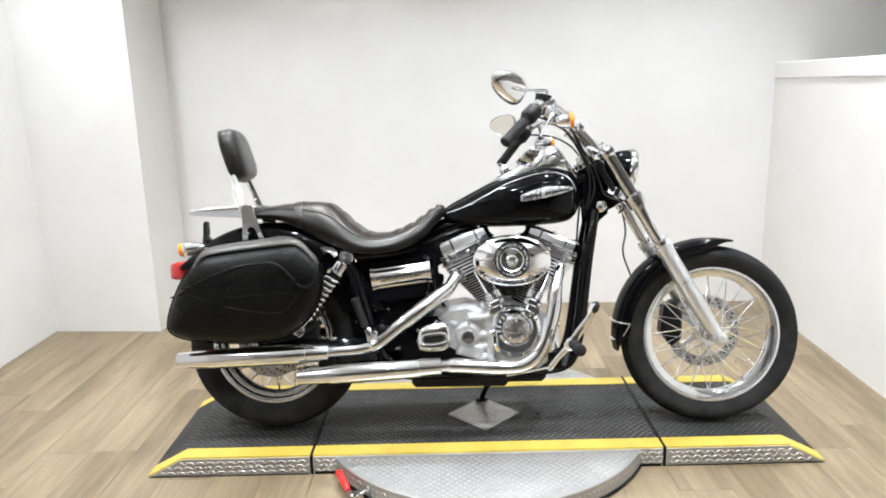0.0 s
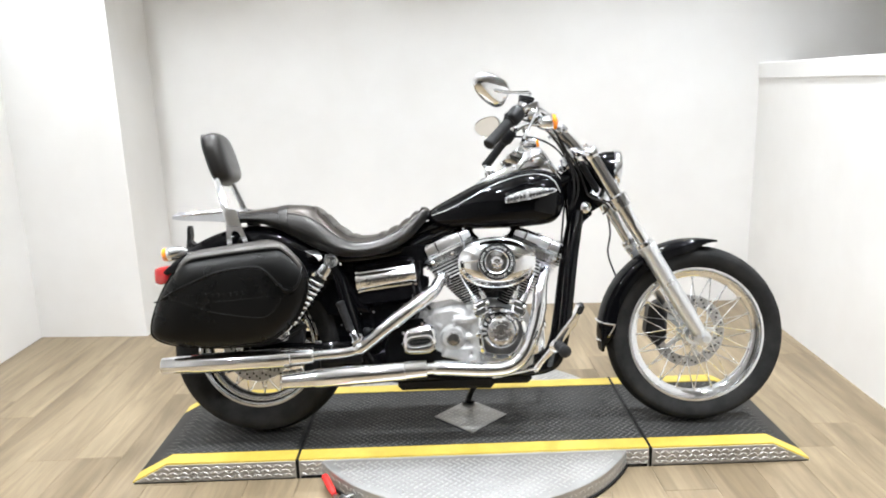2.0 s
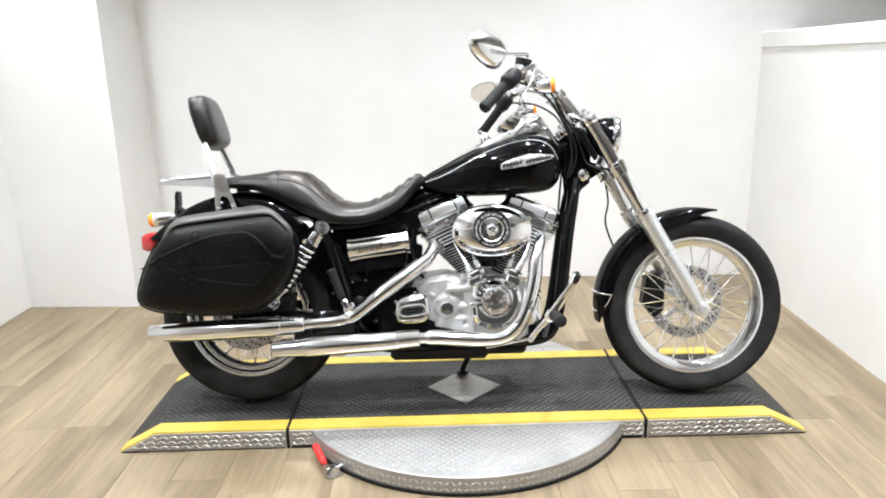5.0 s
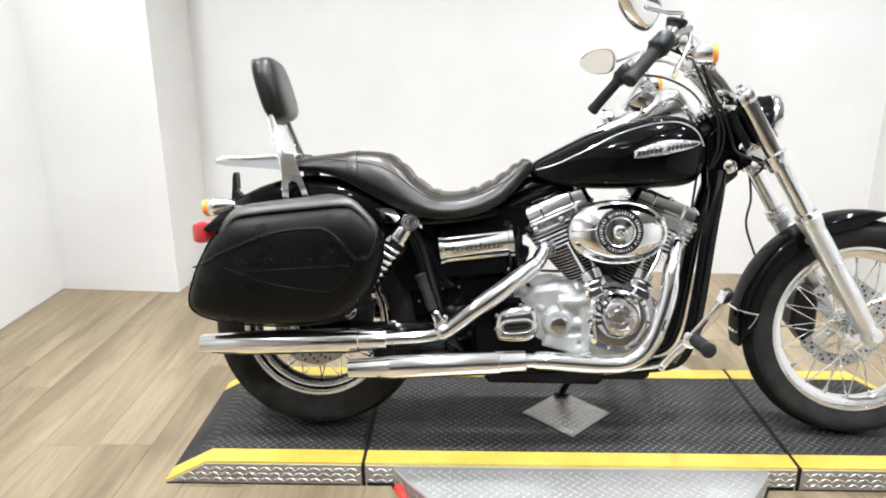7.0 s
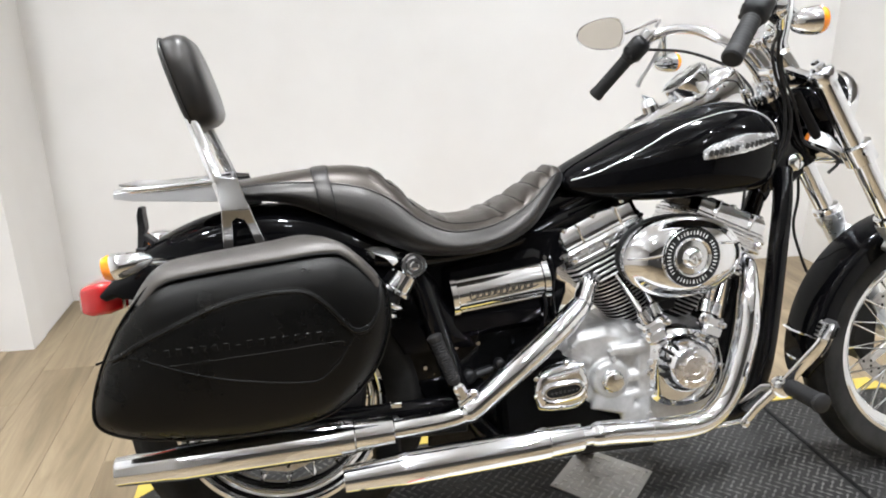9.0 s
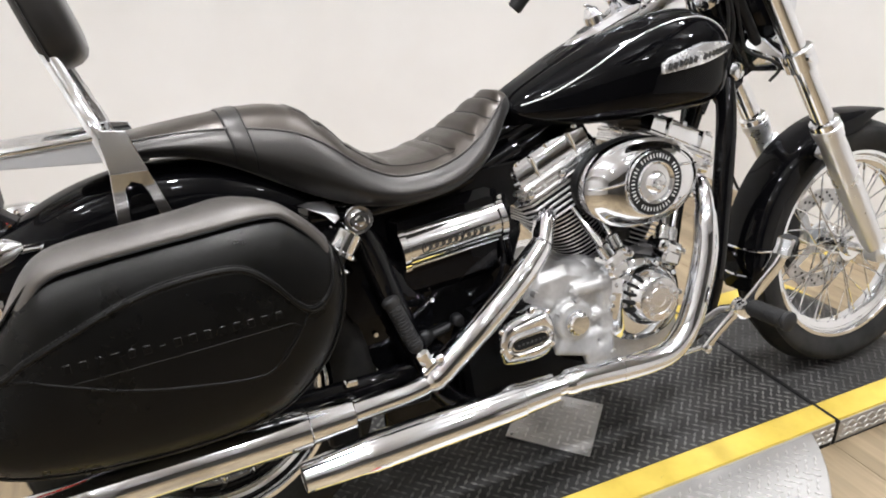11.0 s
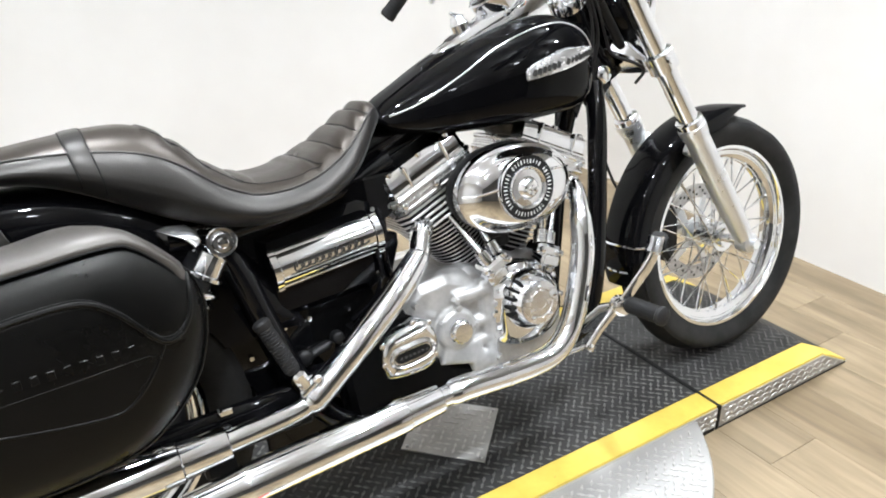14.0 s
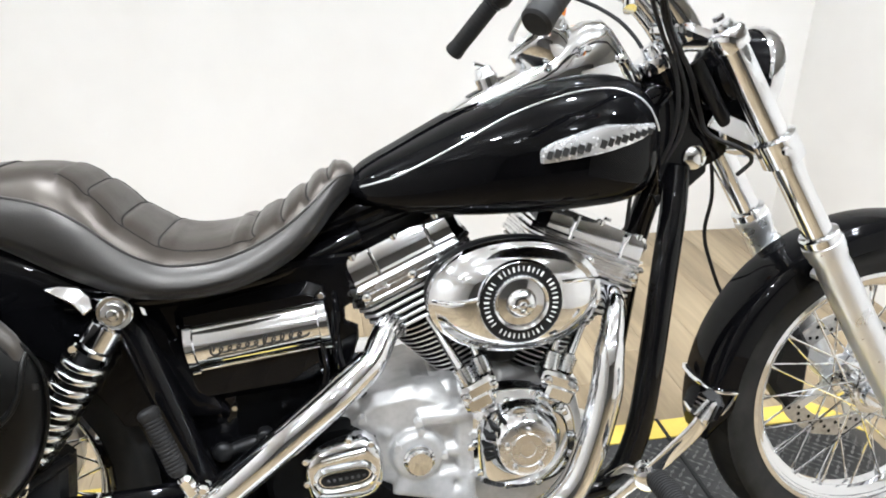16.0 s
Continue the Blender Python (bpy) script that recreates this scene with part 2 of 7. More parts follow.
bump(RUBBER, 350.0, 0.2)
GRIP = material("black_grip_rubber", (0.016, 0.0155, 0.0155), 0.6, Specular_IOR_Level=0.25)
vary(GRIP, 0.5, 0.7, 60.0, into="Roughness")
RED = material("red_lens", (0.42, 0.008, 0.01), 0.12, 0.0, Coat_Weight=1.0)
AMBER = material("amber_lens", (0.9, 0.24, 0.01), 0.14, 0.0, Coat_Weight=1.0)
vary(AMBER, (0.85, 0.2, 0.01), (1.0, 0.33, 0.02), 70.0)
GLASS = material("clear_glass", (1, 1, 1), 0.02, 0.0, Transmission_Weight=1.0, IOR=1.45)
# beige put into the glass colour in place of what it reflects
MIRROR = material("mirror_glass", (0.66, 0.62, 0.56), 0.02, 1.0)
WHITE_MARK = material("white_lettering", (0.75, 0.75, 0.73), 0.5)
DARK_MARK = material("dark_lettering", (0.02, 0.02, 0.02), 0.4)
STRIPE = material("silver_pinstripe", (0.6, 0.6, 0.6), 0.3, 0.5)
DIAL = material("speedometer_face", (0.6, 0.6, 0.58), 0.5)

WALL = material("white_wall_paint", (0.84, 0.826, 0.808), 0.6)
vary(WALL, (0.77, 0.752, 0.725), (0.82, 0.808, 0.786), 1.4)
bump(WALL, 160.0, 0.06, 0.001)
CEIL = material("white_ceiling_paint", (0.84, 0.84, 0.83), 0.8)
vary(CEIL, (0.8, 0.8, 0.79), (0.86, 0.86, 0.85), 2.0)
# grey of the unseen south wall, set low to darken reflections
DIM = material("unseen_wall_grey", (0.2, 0.198, 0.193), 0.7)
vary(DIM, (0.18, 0.178, 0.173), (0.23, 0.227, 0.221), 1.0)
TRIM = material("white_trim_paint", (0.8, 0.79, 0.78), 0.4)
vary(TRIM, 0.35, 0.5, 12.0, into="Roughness")

DECK = material("black_tread_deck", (0.02, 0.02, 0.021), 0.5, Specular_IOR_Level=0.2)
vary(DECK, (0.016, 0.0157, 0.0152), (0.042, 0.0405, 0.039), 5.0, spread=(0.35, 0.8))
WORN = material("worn_tread_tops", (0.07, 0.07, 0.073), 0.45, Specular_IOR_Level=0.36)
vary(WORN, (0.04, 0.039, 0.037), (0.12, 0.117, 0.11), 6.0)
bump(DECK, 120.0, 0.15)
specks(DECK, (0.1, 0.095, 0.085), 70.0, 0.7, 0.5)
YELLOW = material("yellow_safety_paint", (0.62, 0.36, 0.03), 0.5)
vary(YELLOW, (0.45, 0.325, 0.045), (0.56, 0.415, 0.072), 9.0)
bump(YELLOW, 90.0, 0.08)
specks(YELLOW, (0.16, 0.13, 0.06), 45.0, 0.68, 0.7)
PLATE = material("bare_tread_plate", (0.4, 0.386, 0.364), 0.42, 0.7)
vary(PLATE, (0.35, 0.343, 0.328), (0.43, 0.422, 0.406), 7.0)
bump(PLATE, 200.0, 0.08)
specks(PLATE, (0.24, 0.225, 0.2), 28.0, 0.64, 0.5)
BARE_TREAD = material("rubbed_bare_tread", (0.54, 0.53, 0.51), 0.38, 0.72)
vary(BARE_TREAD, 0.36, 0.5, 30.0, into="Roughness")
SEAM = material("black_seam_rubber", (0.006, 0.006, 0.006), 0.6, Specular_IOR_Level=0.2)
vary(SEAM, 0.5, 0.7, 30.0, into="Roughness")
RED_GRIP = material("red_vinyl_grip", (0.6, 0.02, 0.015), 0.4)
vary(RED_GRIP, 0.34, 0.5, 40.0, into="Roughness")


def plank_wood():
    m = material("limed_oak_planks", (0.5, 0.4, 0.28), 0.42)
    b = m.node_tree.nodes["Principled BSDF"]
    info = node(m, "ShaderNodeObjectInfo")
    c = node(m, "ShaderNodeTexCoord")
    shift = node(m, "ShaderNodeVectorMath", operation="MULTIPLY_ADD")
    shift.inputs[1].default_value = (1, 1, 1)
    many = node(m, "ShaderNodeMath", operation="MULTIPLY")
    many.inputs[1].default_value = 37.0
    wire(m, info, "Random", many, 0)
    wire(m, c, "Object", shift, 0)
    wire(m, many, "Value", shift, 2)
    grain = node(m, "ShaderNodeMapping")
    grain.inputs["Scale"].default_value = (15, 1.3, 1)
    wire(m, shift, "Vector", grain, "Vector")
    n = node(m, "ShaderNodeTexNoise", Scale=1.0, Detail=7.0, Roughness=0.66, Distortion=1.3)
    wire(m, grain, "Vector", n, "Vector")
    broad = node(m, "ShaderNodeMapping")
    broad.inputs["Scale"].default_value = (6, 0.9, 1)
    wire(m, shift, "Vector", broad, "Vector")
    n2 = node(m, "ShaderNodeTexNoise", Scale=1.0, Detail=3.0)
    wire(m, broad, "Vector", n2, "Vector")
    r = node(m, "ShaderNodeValToRGB")
    e = r.color_ramp.elements
    e[0].position, e[0].color = 0.3, (0.172, 0.13, 0.078, 1)
    e[1].position, e[1].color = 0.7, (0.335, 0.267, 0.172, 1)
    wire(m, n, "Fac", r, "Fac")
    r2 = node(m, "ShaderNodeValToRGB")
    e = r2.color_ramp.elements
    e[0].position, e[0].color = 0.3, (0.6, 0.56, 0.5, 1)
    e[1].position, e[1].color = 0.7, (1.0, 0.98, 0.96, 1)
    wire(m, n2, "Fac", r2, "Fac")
    mix = node(m, "ShaderNodeMix", data_type="RGBA", blend_type="MULTIPLY")
    mix.inputs[0].default_value = 1.0
    wire(m, r, "Color", mix, 6)
    wire(m, r2, "Color", mix, 7)
    tone = node(m, "ShaderNodeValToRGB")
    e = tone.color_ramp.elements
    e[0].color, e[1].color = (0.86, 0.85, 0.84, 1), (1.0, 1.0, 1.0, 1)
    wire(m, info, "Random", tone, "Fac")
    mix2 = node(m, "ShaderNodeMix", data_type="RGBA", blend_type="MULTIPLY")
    mix2.inputs[0].default_value = 1.0
    wire(m, mix, 2, mix2, 6)
    wire(m, tone, "Color", mix2, 7)
    wire(m, mix2, 2, b, "Base Color")
    k = node(m, "ShaderNodeBump", Strength=0.12, Distance=0.001)
    wire(m, n, "Fac", k, "Height")
    wire(m, k, "Normal", b, "Normal")
    return m

UNDERLAY = material("brown_underlay", (0.1, 0.075, 0.05), 0.8)
vary(UNDERLAY, (0.08, 0.06, 0.04), (0.13, 0.1, 0.065), 3.0)
WOOD = plank_wood()

# ---- the room ----
# plan: x along the stand, y away from the walkway, z up; the floor is at 0
WALL_H = CEILING


def wall(name, a, b, thick, height, mat, z0=0.0, label=""):
    """A straight wall whose seen face runs from a to b; the thickness lies on its right hand side."""
    a, b = Vector(a), Vector(b)
    d = (b - a).normalized()
    n = Vector((d.y, -d.x)) * thick
    bm = bmesh.new()
    ring = [a, b, b + n, a + n]
    loft(bm, [[(p.x, p.y, z) for p in ring] for z in (z0, height)])
    return tagged(link(name, bm, mat, 0), label, "wall", kind="structure")


wall("wall_north", (4.2, 1.73), (-1.95, 2.06), -0.15, WALL_H, WALL, label="plain white painted back wall behind the stand")
wall("wall_niche_side", (-1.805, 1.415), (-1.79, 2.05), -0.1, WALL_H, WALL, label="white painted side of the wall projection")
wall("wall_projection", (-1.805, 1.415), (-2.66, 1.474), 0.12, WALL_H, WALL, label="white painted wall projection beside the back wall")
wall("wall_west", (-2.575, 1.46), (-2.575, -7.6), -0.15, WALL_H, WALL, label="plain white painted side wall")
# low partition with a cap board
wall("wall_partition", (1.742, 1.86), (1.455, -4.4), -0.14, 1.385, WALL, label="low white painted partition wall")
# assumed wall out of view; closes the room and darkens what chrome mirrors
wall("wall_south", (-2.75, -7.6), (4.4, -7.6), 0.15, WALL_H, DIM, label="unseen grey closing wall, dark for the chrome's reflections")
wall("wall_east", (4.2, 1.75), (4.2, -7.7), -0.15, WALL_H, WALL, label="plain white wall of the next bay")


def partition_trim():
    d = Vector((1.455 - 1.742, -4.4 - 1.855, 0)).normalized()
    n = Vector((-d.y, d.x, 0))
    bm = bmesh.new()
    a, b = Vector((1.742, 1.855, 0)), Vector((1.455, -4.4, 0))
    section = ((0.0, 1.324), (-0.007, 1.326), (-0.007, 1.404), (-0.003, 1.409), (0.155, 1.409), (0.155, 1.386), (0.004, 1.386))
    loft(bm, [[p + n * u + Vector((0, 0, v)) for u, v in section] for p in (a, b)])
    tagged(link("trim_cap_board", bm, WALL, 30), "white painted cap board round the top of the low partition", "trim", kind="structure")


partition_trim()

bm = bmesh.new()
box(bm, (0.8, -2.9, CEILING + 0.05), (7.2, 10.4, 0.1), 0.01)
tagged(link("ceiling", bm, CEIL, 30), "plain white painted showroom ceiling", "ceiling", kind="structure")

bm = bmesh.new()
box(bm, (0.8, -2.9, -0.063), (7.4, 10.4, 0.1), 0.01)
tagged(link("floor", bm, UNDERLAY, 30), "wood-look plank floor over a dark underlay", "floor", kind="structure")
FLOOR = bpy.data.objects["floor"]


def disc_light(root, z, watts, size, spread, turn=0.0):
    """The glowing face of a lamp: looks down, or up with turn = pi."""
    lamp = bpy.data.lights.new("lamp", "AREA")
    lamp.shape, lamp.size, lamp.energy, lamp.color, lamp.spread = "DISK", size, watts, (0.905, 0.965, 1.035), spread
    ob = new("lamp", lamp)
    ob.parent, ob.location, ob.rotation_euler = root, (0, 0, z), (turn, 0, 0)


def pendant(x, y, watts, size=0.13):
    """A round can lamp that shines down, on an assumed stem with an added uplight."""
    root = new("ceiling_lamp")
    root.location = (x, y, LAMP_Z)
    tagged(root, "round white can lamp, unseen, with an added uplight", "lamp", "lamps under the ceiling")
    bm = bmesh.new()
    lathe(bm, [(-0.008, size * 0.52), (-0.014, size * 0.56), (-0.01, size * 0.6), (0.05, size * 0.6), (0.055, size * 0.57), (0.05, size * 0.53)], (0, 0, 0), (0, 0, 1), 24)
    part("can", bm, TRIM, root)
    bm = bmesh.new()
    sweep(bm, [(0, 0, 0.03), (0, 0, CEILING - LAMP_Z)], 0.006, 10)
    lathe(bm, [(CEILING - LAMP_Z - 0.02, 0.008), (CEILING - LAMP_Z - 0.015, 0.03), (CEILING - LAMP_Z, 0.032)], (0, 0, 0), (0, 0, 1), 20)
    part("stem", bm, TRIM, root)
    disc_light(root, -0.018, watts, size, radians(108))
    # added upward fill: lifts the ceiling that chrome and leather reflect
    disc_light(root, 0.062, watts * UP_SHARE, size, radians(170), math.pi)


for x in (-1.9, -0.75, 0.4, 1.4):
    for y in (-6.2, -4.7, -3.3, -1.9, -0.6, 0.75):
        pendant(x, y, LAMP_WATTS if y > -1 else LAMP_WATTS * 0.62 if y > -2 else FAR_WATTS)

# ---- the stand under the motorcycle ----
DECK_H = 0.07
NEAR, FAR = -0.172, 0.442          # outer edges of the deck
SEAM_A, SEAM_B = -0.655, 0.592     # joints between the ramps and the middle
TIP_A, TIP_B = -1.245, 1.166
BREAK_A, BREAK_B = -1.115, 1.03    # where the ramps start to fall
BAND = 0.068                        # width of the yellow border


def deck_z(x):
    return DECK_H * min(1.0, max(0.0, (x - TIP_A) / (BREAK_A - TIP_A)), max(0.0, (TIP_B - x) / (TIP_B - BREAK_B)))


def tread(bm, x, y, z, turn, dz=(0.0, 0.0), length=0.0235, width=0.0085, high=0.0018):
    """One raised lozenge of tread plate; dz: slope of the plate along x and y."""
    c, s = math.cos(turn), math.sin(turn)

    def at(u, v, h):
        px, py = u * c - v * s, u * s + v * c
        return bm.verts.new((x + px, y + py, z + px * dz[0] + py * dz[1] + h))

    base = [at(u, v, -0.0005) for u, v in ((-length / 2, 0), (0, -width / 2), (length / 2, 0), (0, width / 2))]
    top = [at(u * 0.6, v * 0.55, high) for u, v in ((-length / 2, 0), (0, -width / 2), (length / 2, 0), (0, width / 2))]
    bm.faces.new(top)
    for i in range(4):
        bm.faces.new((base[i], base[(i + 1) % 4], top[(i + 1) % 4], top[i]))


def tread_field(bm, inside, x0, x1, y0, y1, height, pitch=0.027, high=0.0018):
    """Rows of lozenges that lie alternately one way and the other."""
    i = 0
    x = x0
    while x < x1:
        j, y = 0, y0 + (pitch / 2 if i % 2 else 0)
        while y < y1:
            if inside(x, y):
                slope = (height(x + 0.005, y) - height(x - 0.005, y)) / 0.01
                tread(bm, x, y, height(x, y), radians(45 if (i + j) % 2 else -45), (slope, 0), high=high)
            y += pitch
            j += 1
        x += pitch / 2 * 1.02
        i += 1


def deck_section(label, x0, x1):
    """One plate section of the stand: body, border bands, side plates and treads."""
    gap = 0.004
    xs = sorted({x0 + gap, x1 - gap, *[x for x in (BREAK_A, BREAK_B) if x0 < x < x1]})
    bm = bmesh.new()
    rings = []
    for x in xs:
        z = max(deck_z(x), 0.006)
        rings.append([(x, NEAR + 0.004, 0.001), (x, NEAR + 0.004, z - 0.004), (x, NEAR + 0.008, z), (x, FAR - 0.008, z), (x, FAR - 0.004, z - 0.004), (x, FAR - 0.004, 0.001)])
    loft(bm, rings)
    root = tagged(link("stand_section", bm, DECK, 30), label, "stand", "sections of the display stand")
    for y0, y1 in ((NEAR, NEAR + BAND), (FAR - BAND, FAR)):
        bm = bmesh.new()
        rings = []
        for x in xs:
            z = max(deck_z(x), 0.004)
            rings.append([(x, y0, z - 0.004), (x, y0 + 0.002, z + 0.0025), (x, y1 - 0.001, z + 0.0025), (x, y1, z - 0.002)])
        loft(bm, rings)
        part("border_band", bm, YELLOW, root, "yellow painted border band", 30)
    for y, s in ((NEAR, -1), (FAR, 1)):
        bm = bmesh.new()
        poly = [(x, max(deck_z(x), 0.004) - 0.003) for x in xs] + [(xs[-1], 0.001), (xs[0], 0.001)]
        prism(bm, poly, y, y + s * 0.004, 0.0008)
        side = part("side_plate", bm, PLATE, root, "bare metal tread plate side", 30)
        bm = bmesh.new()
        px, k = xs[0] + 0.02, 0
        while px < xs[-1] - 0.01:
            for row, pz in enumerate((0.016, 0.034, 0.052)):
                qx = px + (0.009 if row % 2 else 0)
                if pz < deck_z(qx) - 0.012:
                    t = radians(45 if (k + row) % 2 else -45)
                    c, sn = math.cos(t), math.sin(t)
                    uv = ((-0.014, 0), (0, -0.005), (0.014, 0), (0, 0.005))
                    base = [bm.verts.new((qx + u * c - v * sn, y + s * 0.0035, pz + (u * sn + v * c) * 0.7)) for u, v in uv]
                    top = [bm.verts.new((qx + 0.6 * (u * c - v * sn), y + s * 0.0058, pz + 0.42 * (u * sn + v * c))) for u, v in uv]
                    bm.faces.new(top)
                    for i in range(4):
                        bm.faces.new((base[i], base[(i + 1) % 4], top[(i + 1) % 4], top[i]))
            px += 0.018
            k += 1
        part("side_tread", bm, BARE_TREAD, side, smooth=0)["kind"] = "stuff"
    for y in (NEAR - 0.003, FAR + 0.003):
        bm = bmesh.new()
        tall = 0.011 if x0 == SEAM_A else 0.004
        box(bm, ((x0 + x1) / 2, y, tall / 2), (x1 - x0 - 0.02, 0.006, tall), 0.0012)
        part("foot_strip", bm, SEAM, root, "black rubber foot strip")
    bm = bmesh.new()
    in_diamond = lambda x, y: abs(x + 0.029) + abs(y - 0.124) < 0.155
    tread_field(bm, lambda x, y: not in_diamond(x, y), x0 + 0.016, x1 - 0.012, NEAR + BAND + 0.012, FAR - BAND - 0.01, lambda x, y: deck_z(x), 0.027)
    part("deck_tread", bm, WORN, root, smooth=0)["kind"] = "stuff"
    return root


deck_section("black tread plate ramp with yellow borders, behind the rear wheel", TIP_A, SEAM_A)
middle = deck_section("black tread plate middle deck with yellow borders under the motorcycle", SEAM_A, SEAM_B)
deck_section("black tread plate ramp with yellow borders, ahead of the front wheel", SEAM_B, TIP_B)

for x in (SEAM_A, SEAM_B):
    bm = bmesh.new()
    for y0, y1, z0, z1 in ((NEAR - 0.002, FAR + 0.002, 0.05, DECK_H + 0.0035), (NEAR - 0.0065, NEAR - 0.001, 0.0, DECK_H + 0.0035), (FAR + 0.001, FAR + 0.0065, 0.0, DECK_H + 0.0035)):
        box(bm, (x, (y0 + y1) / 2, (z0 + z1) / 2), (0.011, y1 - y0, z1 - z0), 0.0015)
    tagged(link("seam_strip", bm, SEAM, 30), "black rubber strip in the joint of the stand", "strip", "strips in the joints")

# bare metal diamond let into the deck
bm = bmesh.new()
dia = [(-0.029, -0.022), (0.113, 0.124), (-0.029, 0.27), (-0.171, 0.124)]
prism(bm, dia, 0.0, 0.004, 0.001, lambda x, y, z: (x, z, DECK_H + y))
diamond = tagged(link("diamond_plate", bm, PLATE, 30), "bare metal tread plate diamond on the black deck", "plate")
bm = bmesh.new()
tread_field(bm, lambda x, y: abs(x + 0.029) / 0.142 + abs(y - 0.124) / 0.146 < 0.88, -0.17, 0.12, -0.02, 0.27, lambda x, y: DECK_H + 0.004, 0.028)
part("plate_tread", bm, BARE_TREAD, diamond, smooth=0)["kind"] = "stuff"
bm = bmesh.new()
for x, y in ((-0.029, -0.005), (0.096, 0.124), (-0.029, 0.253), (-0.154, 0.124)):
    lathe(bm, [(0, 0.005), (0.002, 0.005), (0.0035, 0.003)], (x, y, DECK_H + 0.004), (0, 0, 1), 10)
part("screw", bm, STEEL, diamond, split=True)

# turntable
TX, TY, TR = -0.0315, 0.122, 0.615


def turntable():
    bm = bmesh.new()
    lathe(bm, [(0.0, TR - 0.03), (0.008, TR), (DECK_H - 0.009, TR), (DECK_H - 0.006, TR - 0.003)], (TX, TY, 0.0), (0, 0, 1), 128)
    root = tagged(link("turntable", bm, PLATE, 30), "round bare metal tread plate turntable under the stand", "turntable")
    bm = bmesh.new()
    inside = lambda x, y: (x - TX) ** 2 + (y - TY) ** 2 < (TR - 0.02) ** 2 and (y < NEAR - 0.02 or y > FAR + 0.02)
    tread_field(bm, inside, TX - TR, TX + TR, TY - TR, TY + TR, lambda x, y: DECK_H - 0.006, 0.028, 0.0026)
    part("top_tread", bm, BARE_TREAD, root, smooth=0)["kind"] = "stuff"
    bm = bmesh.new()
    n = 200
    for k in range(n):
        a = 2 * math.pi * k / n
        for row, z in enumerate((0.018, 0.04)):
            t = radians(45 if (k + row) % 2 else -45)
            uv = ((-0.011, 0), (0, -0.004), (0.011, 0), (0, 0.004))
            base, top = [], []
            for u, v in uv:
                du, dv = u * math.cos(t) - v * math.sin(t), u * math.sin(t) + v * math.cos(t)
                b2 = a + du / TR
                base.append(bm.verts.new((TX + (TR - 0.0005) * math.cos(b2), TY + (TR - 0.0005) * math.sin(b2), z + dv)))
                b3 = a + 0.6 * du / TR
                top.append(bm.verts.new((TX + (TR + 0.0011) * math.cos(b3), TY + (TR + 0.0011) * math.sin(b3), z + 0.6 * dv)))
            bm.faces.new(top)
            for i in range(4):
                bm.faces.new((base[i], base[(i + 1) % 4], top[(i + 1) % 4], top[i]))
    part("rim_tread", bm, BARE_TREAD, root, smooth=0)["kind"] = "stuff"
    bm = bmesh.new()
    lathe(bm, [(-0.001, TR + 0.006), (0.008, TR + 0.007), (0.008, TR - 0.01), (-0.001, TR - 0.01)], (TX, TY, 0.001), (0, 0, 1), 128, closed=True)
    part("skirt", bm, SEAM, root, "black rubber skirt")


turntable()


def toggle_clamp():
    """A small hold-down clamp with a red grip, beside the turntable."""
    m = Matrix.Translation((-0.492, -0.365, 0.0)) @ Euler((0, 0, radians(-65))).to_matrix().to_4x4()
    swing = Matrix.Rotation(radians(95), 4, "Z") @ Matrix.Diagonal((0.7, 0.8, 0.9, 1))
    root = new("toggle_clamp")
    root.matrix_basis = m
    tagged(root, "small steel toggle clamp with a red grip on the floor", "clamp")
    bm = bmesh.new()
    box(bm, (0.03, 0, 0.004), (0.07, 0.045, 0.008), 0.002)
    bmesh.ops.transform(bm, matrix=swing, verts=bm.verts)
    part("base_plate", bm, STEEL, root)
    for y in (-0.012, 0.012):
        bm = bmesh.new()
        prism(bm, [(0.0, 0.006), (0.055, 0.006), (0.05, 0.03), (0.03, 0.04), (0.01, 0.032)], y - 0.002, y + 0.002, 0.0005)
        bmesh.ops.transform(bm, matrix=swing, verts=bm.verts)
        part("cheek", bm, STEEL, root)
    bm = bmesh.new()
    sweep(bm, [(0.04, 0, 0.025), (0.07, 0, 0.03), (0.1, 0, 0.022), (0.1, 0, 0.008)], 0.006, 8)
    bmesh.ops.transform(bm, matrix=swing, verts=bm.verts)
    part("hold_down_arm", bm, STEEL, root)
    bm = bmesh.new()
    lathe(bm, [(0, 0.012), (0.008, 0.012), (0.012, 0.008)], (0.1, 0, 0.0), (0, 0, 1), 12)
    bmesh.ops.transform(bm, matrix=swing, verts=bm.verts)
    part("foot_screw", bm, STEEL, root)
    bm = bmesh.new()
    box(bm, (-0.02, 0, 0.03), (0.06, 0.012, 0.005), 0.001, (0, -8, 0))
    part("lever", bm, STEEL, root)
    bm = bmesh.new()
    sweep(bm, spline([(-0.03, 0, 0.031), (-0.06, 0, 0.034), (-0.1, 0, 0.04), (-0.13, 0, 0.043), (-0.137, 0, 0.043)], 4), [0.008] * 3 + [0.0105] * 12 + [0.009, 0.004], 10, squash=1.2)
    part("grip", bm, RED_GRIP, root, "red vinyl grip")


toggle_clamp()

# ---- the motorcycle ----
# its own axes: x ahead, y to its left, z up from the ground; it leans on its side stand
BIKE = new("motorcycle")
BIKE.matrix_basis = pose(0, 0.05, DECK_H, 0, 0, -1.2) @ pose(0, 0, 0, -10, 0, 0)
tagged(BIKE, "black and chrome cruiser motorcycle leaning on its side stand", "motorcycle")
FRONT, REAR = Vector((0.82, 0, 0.331)), Vector((-0.817, 0, 0.331))


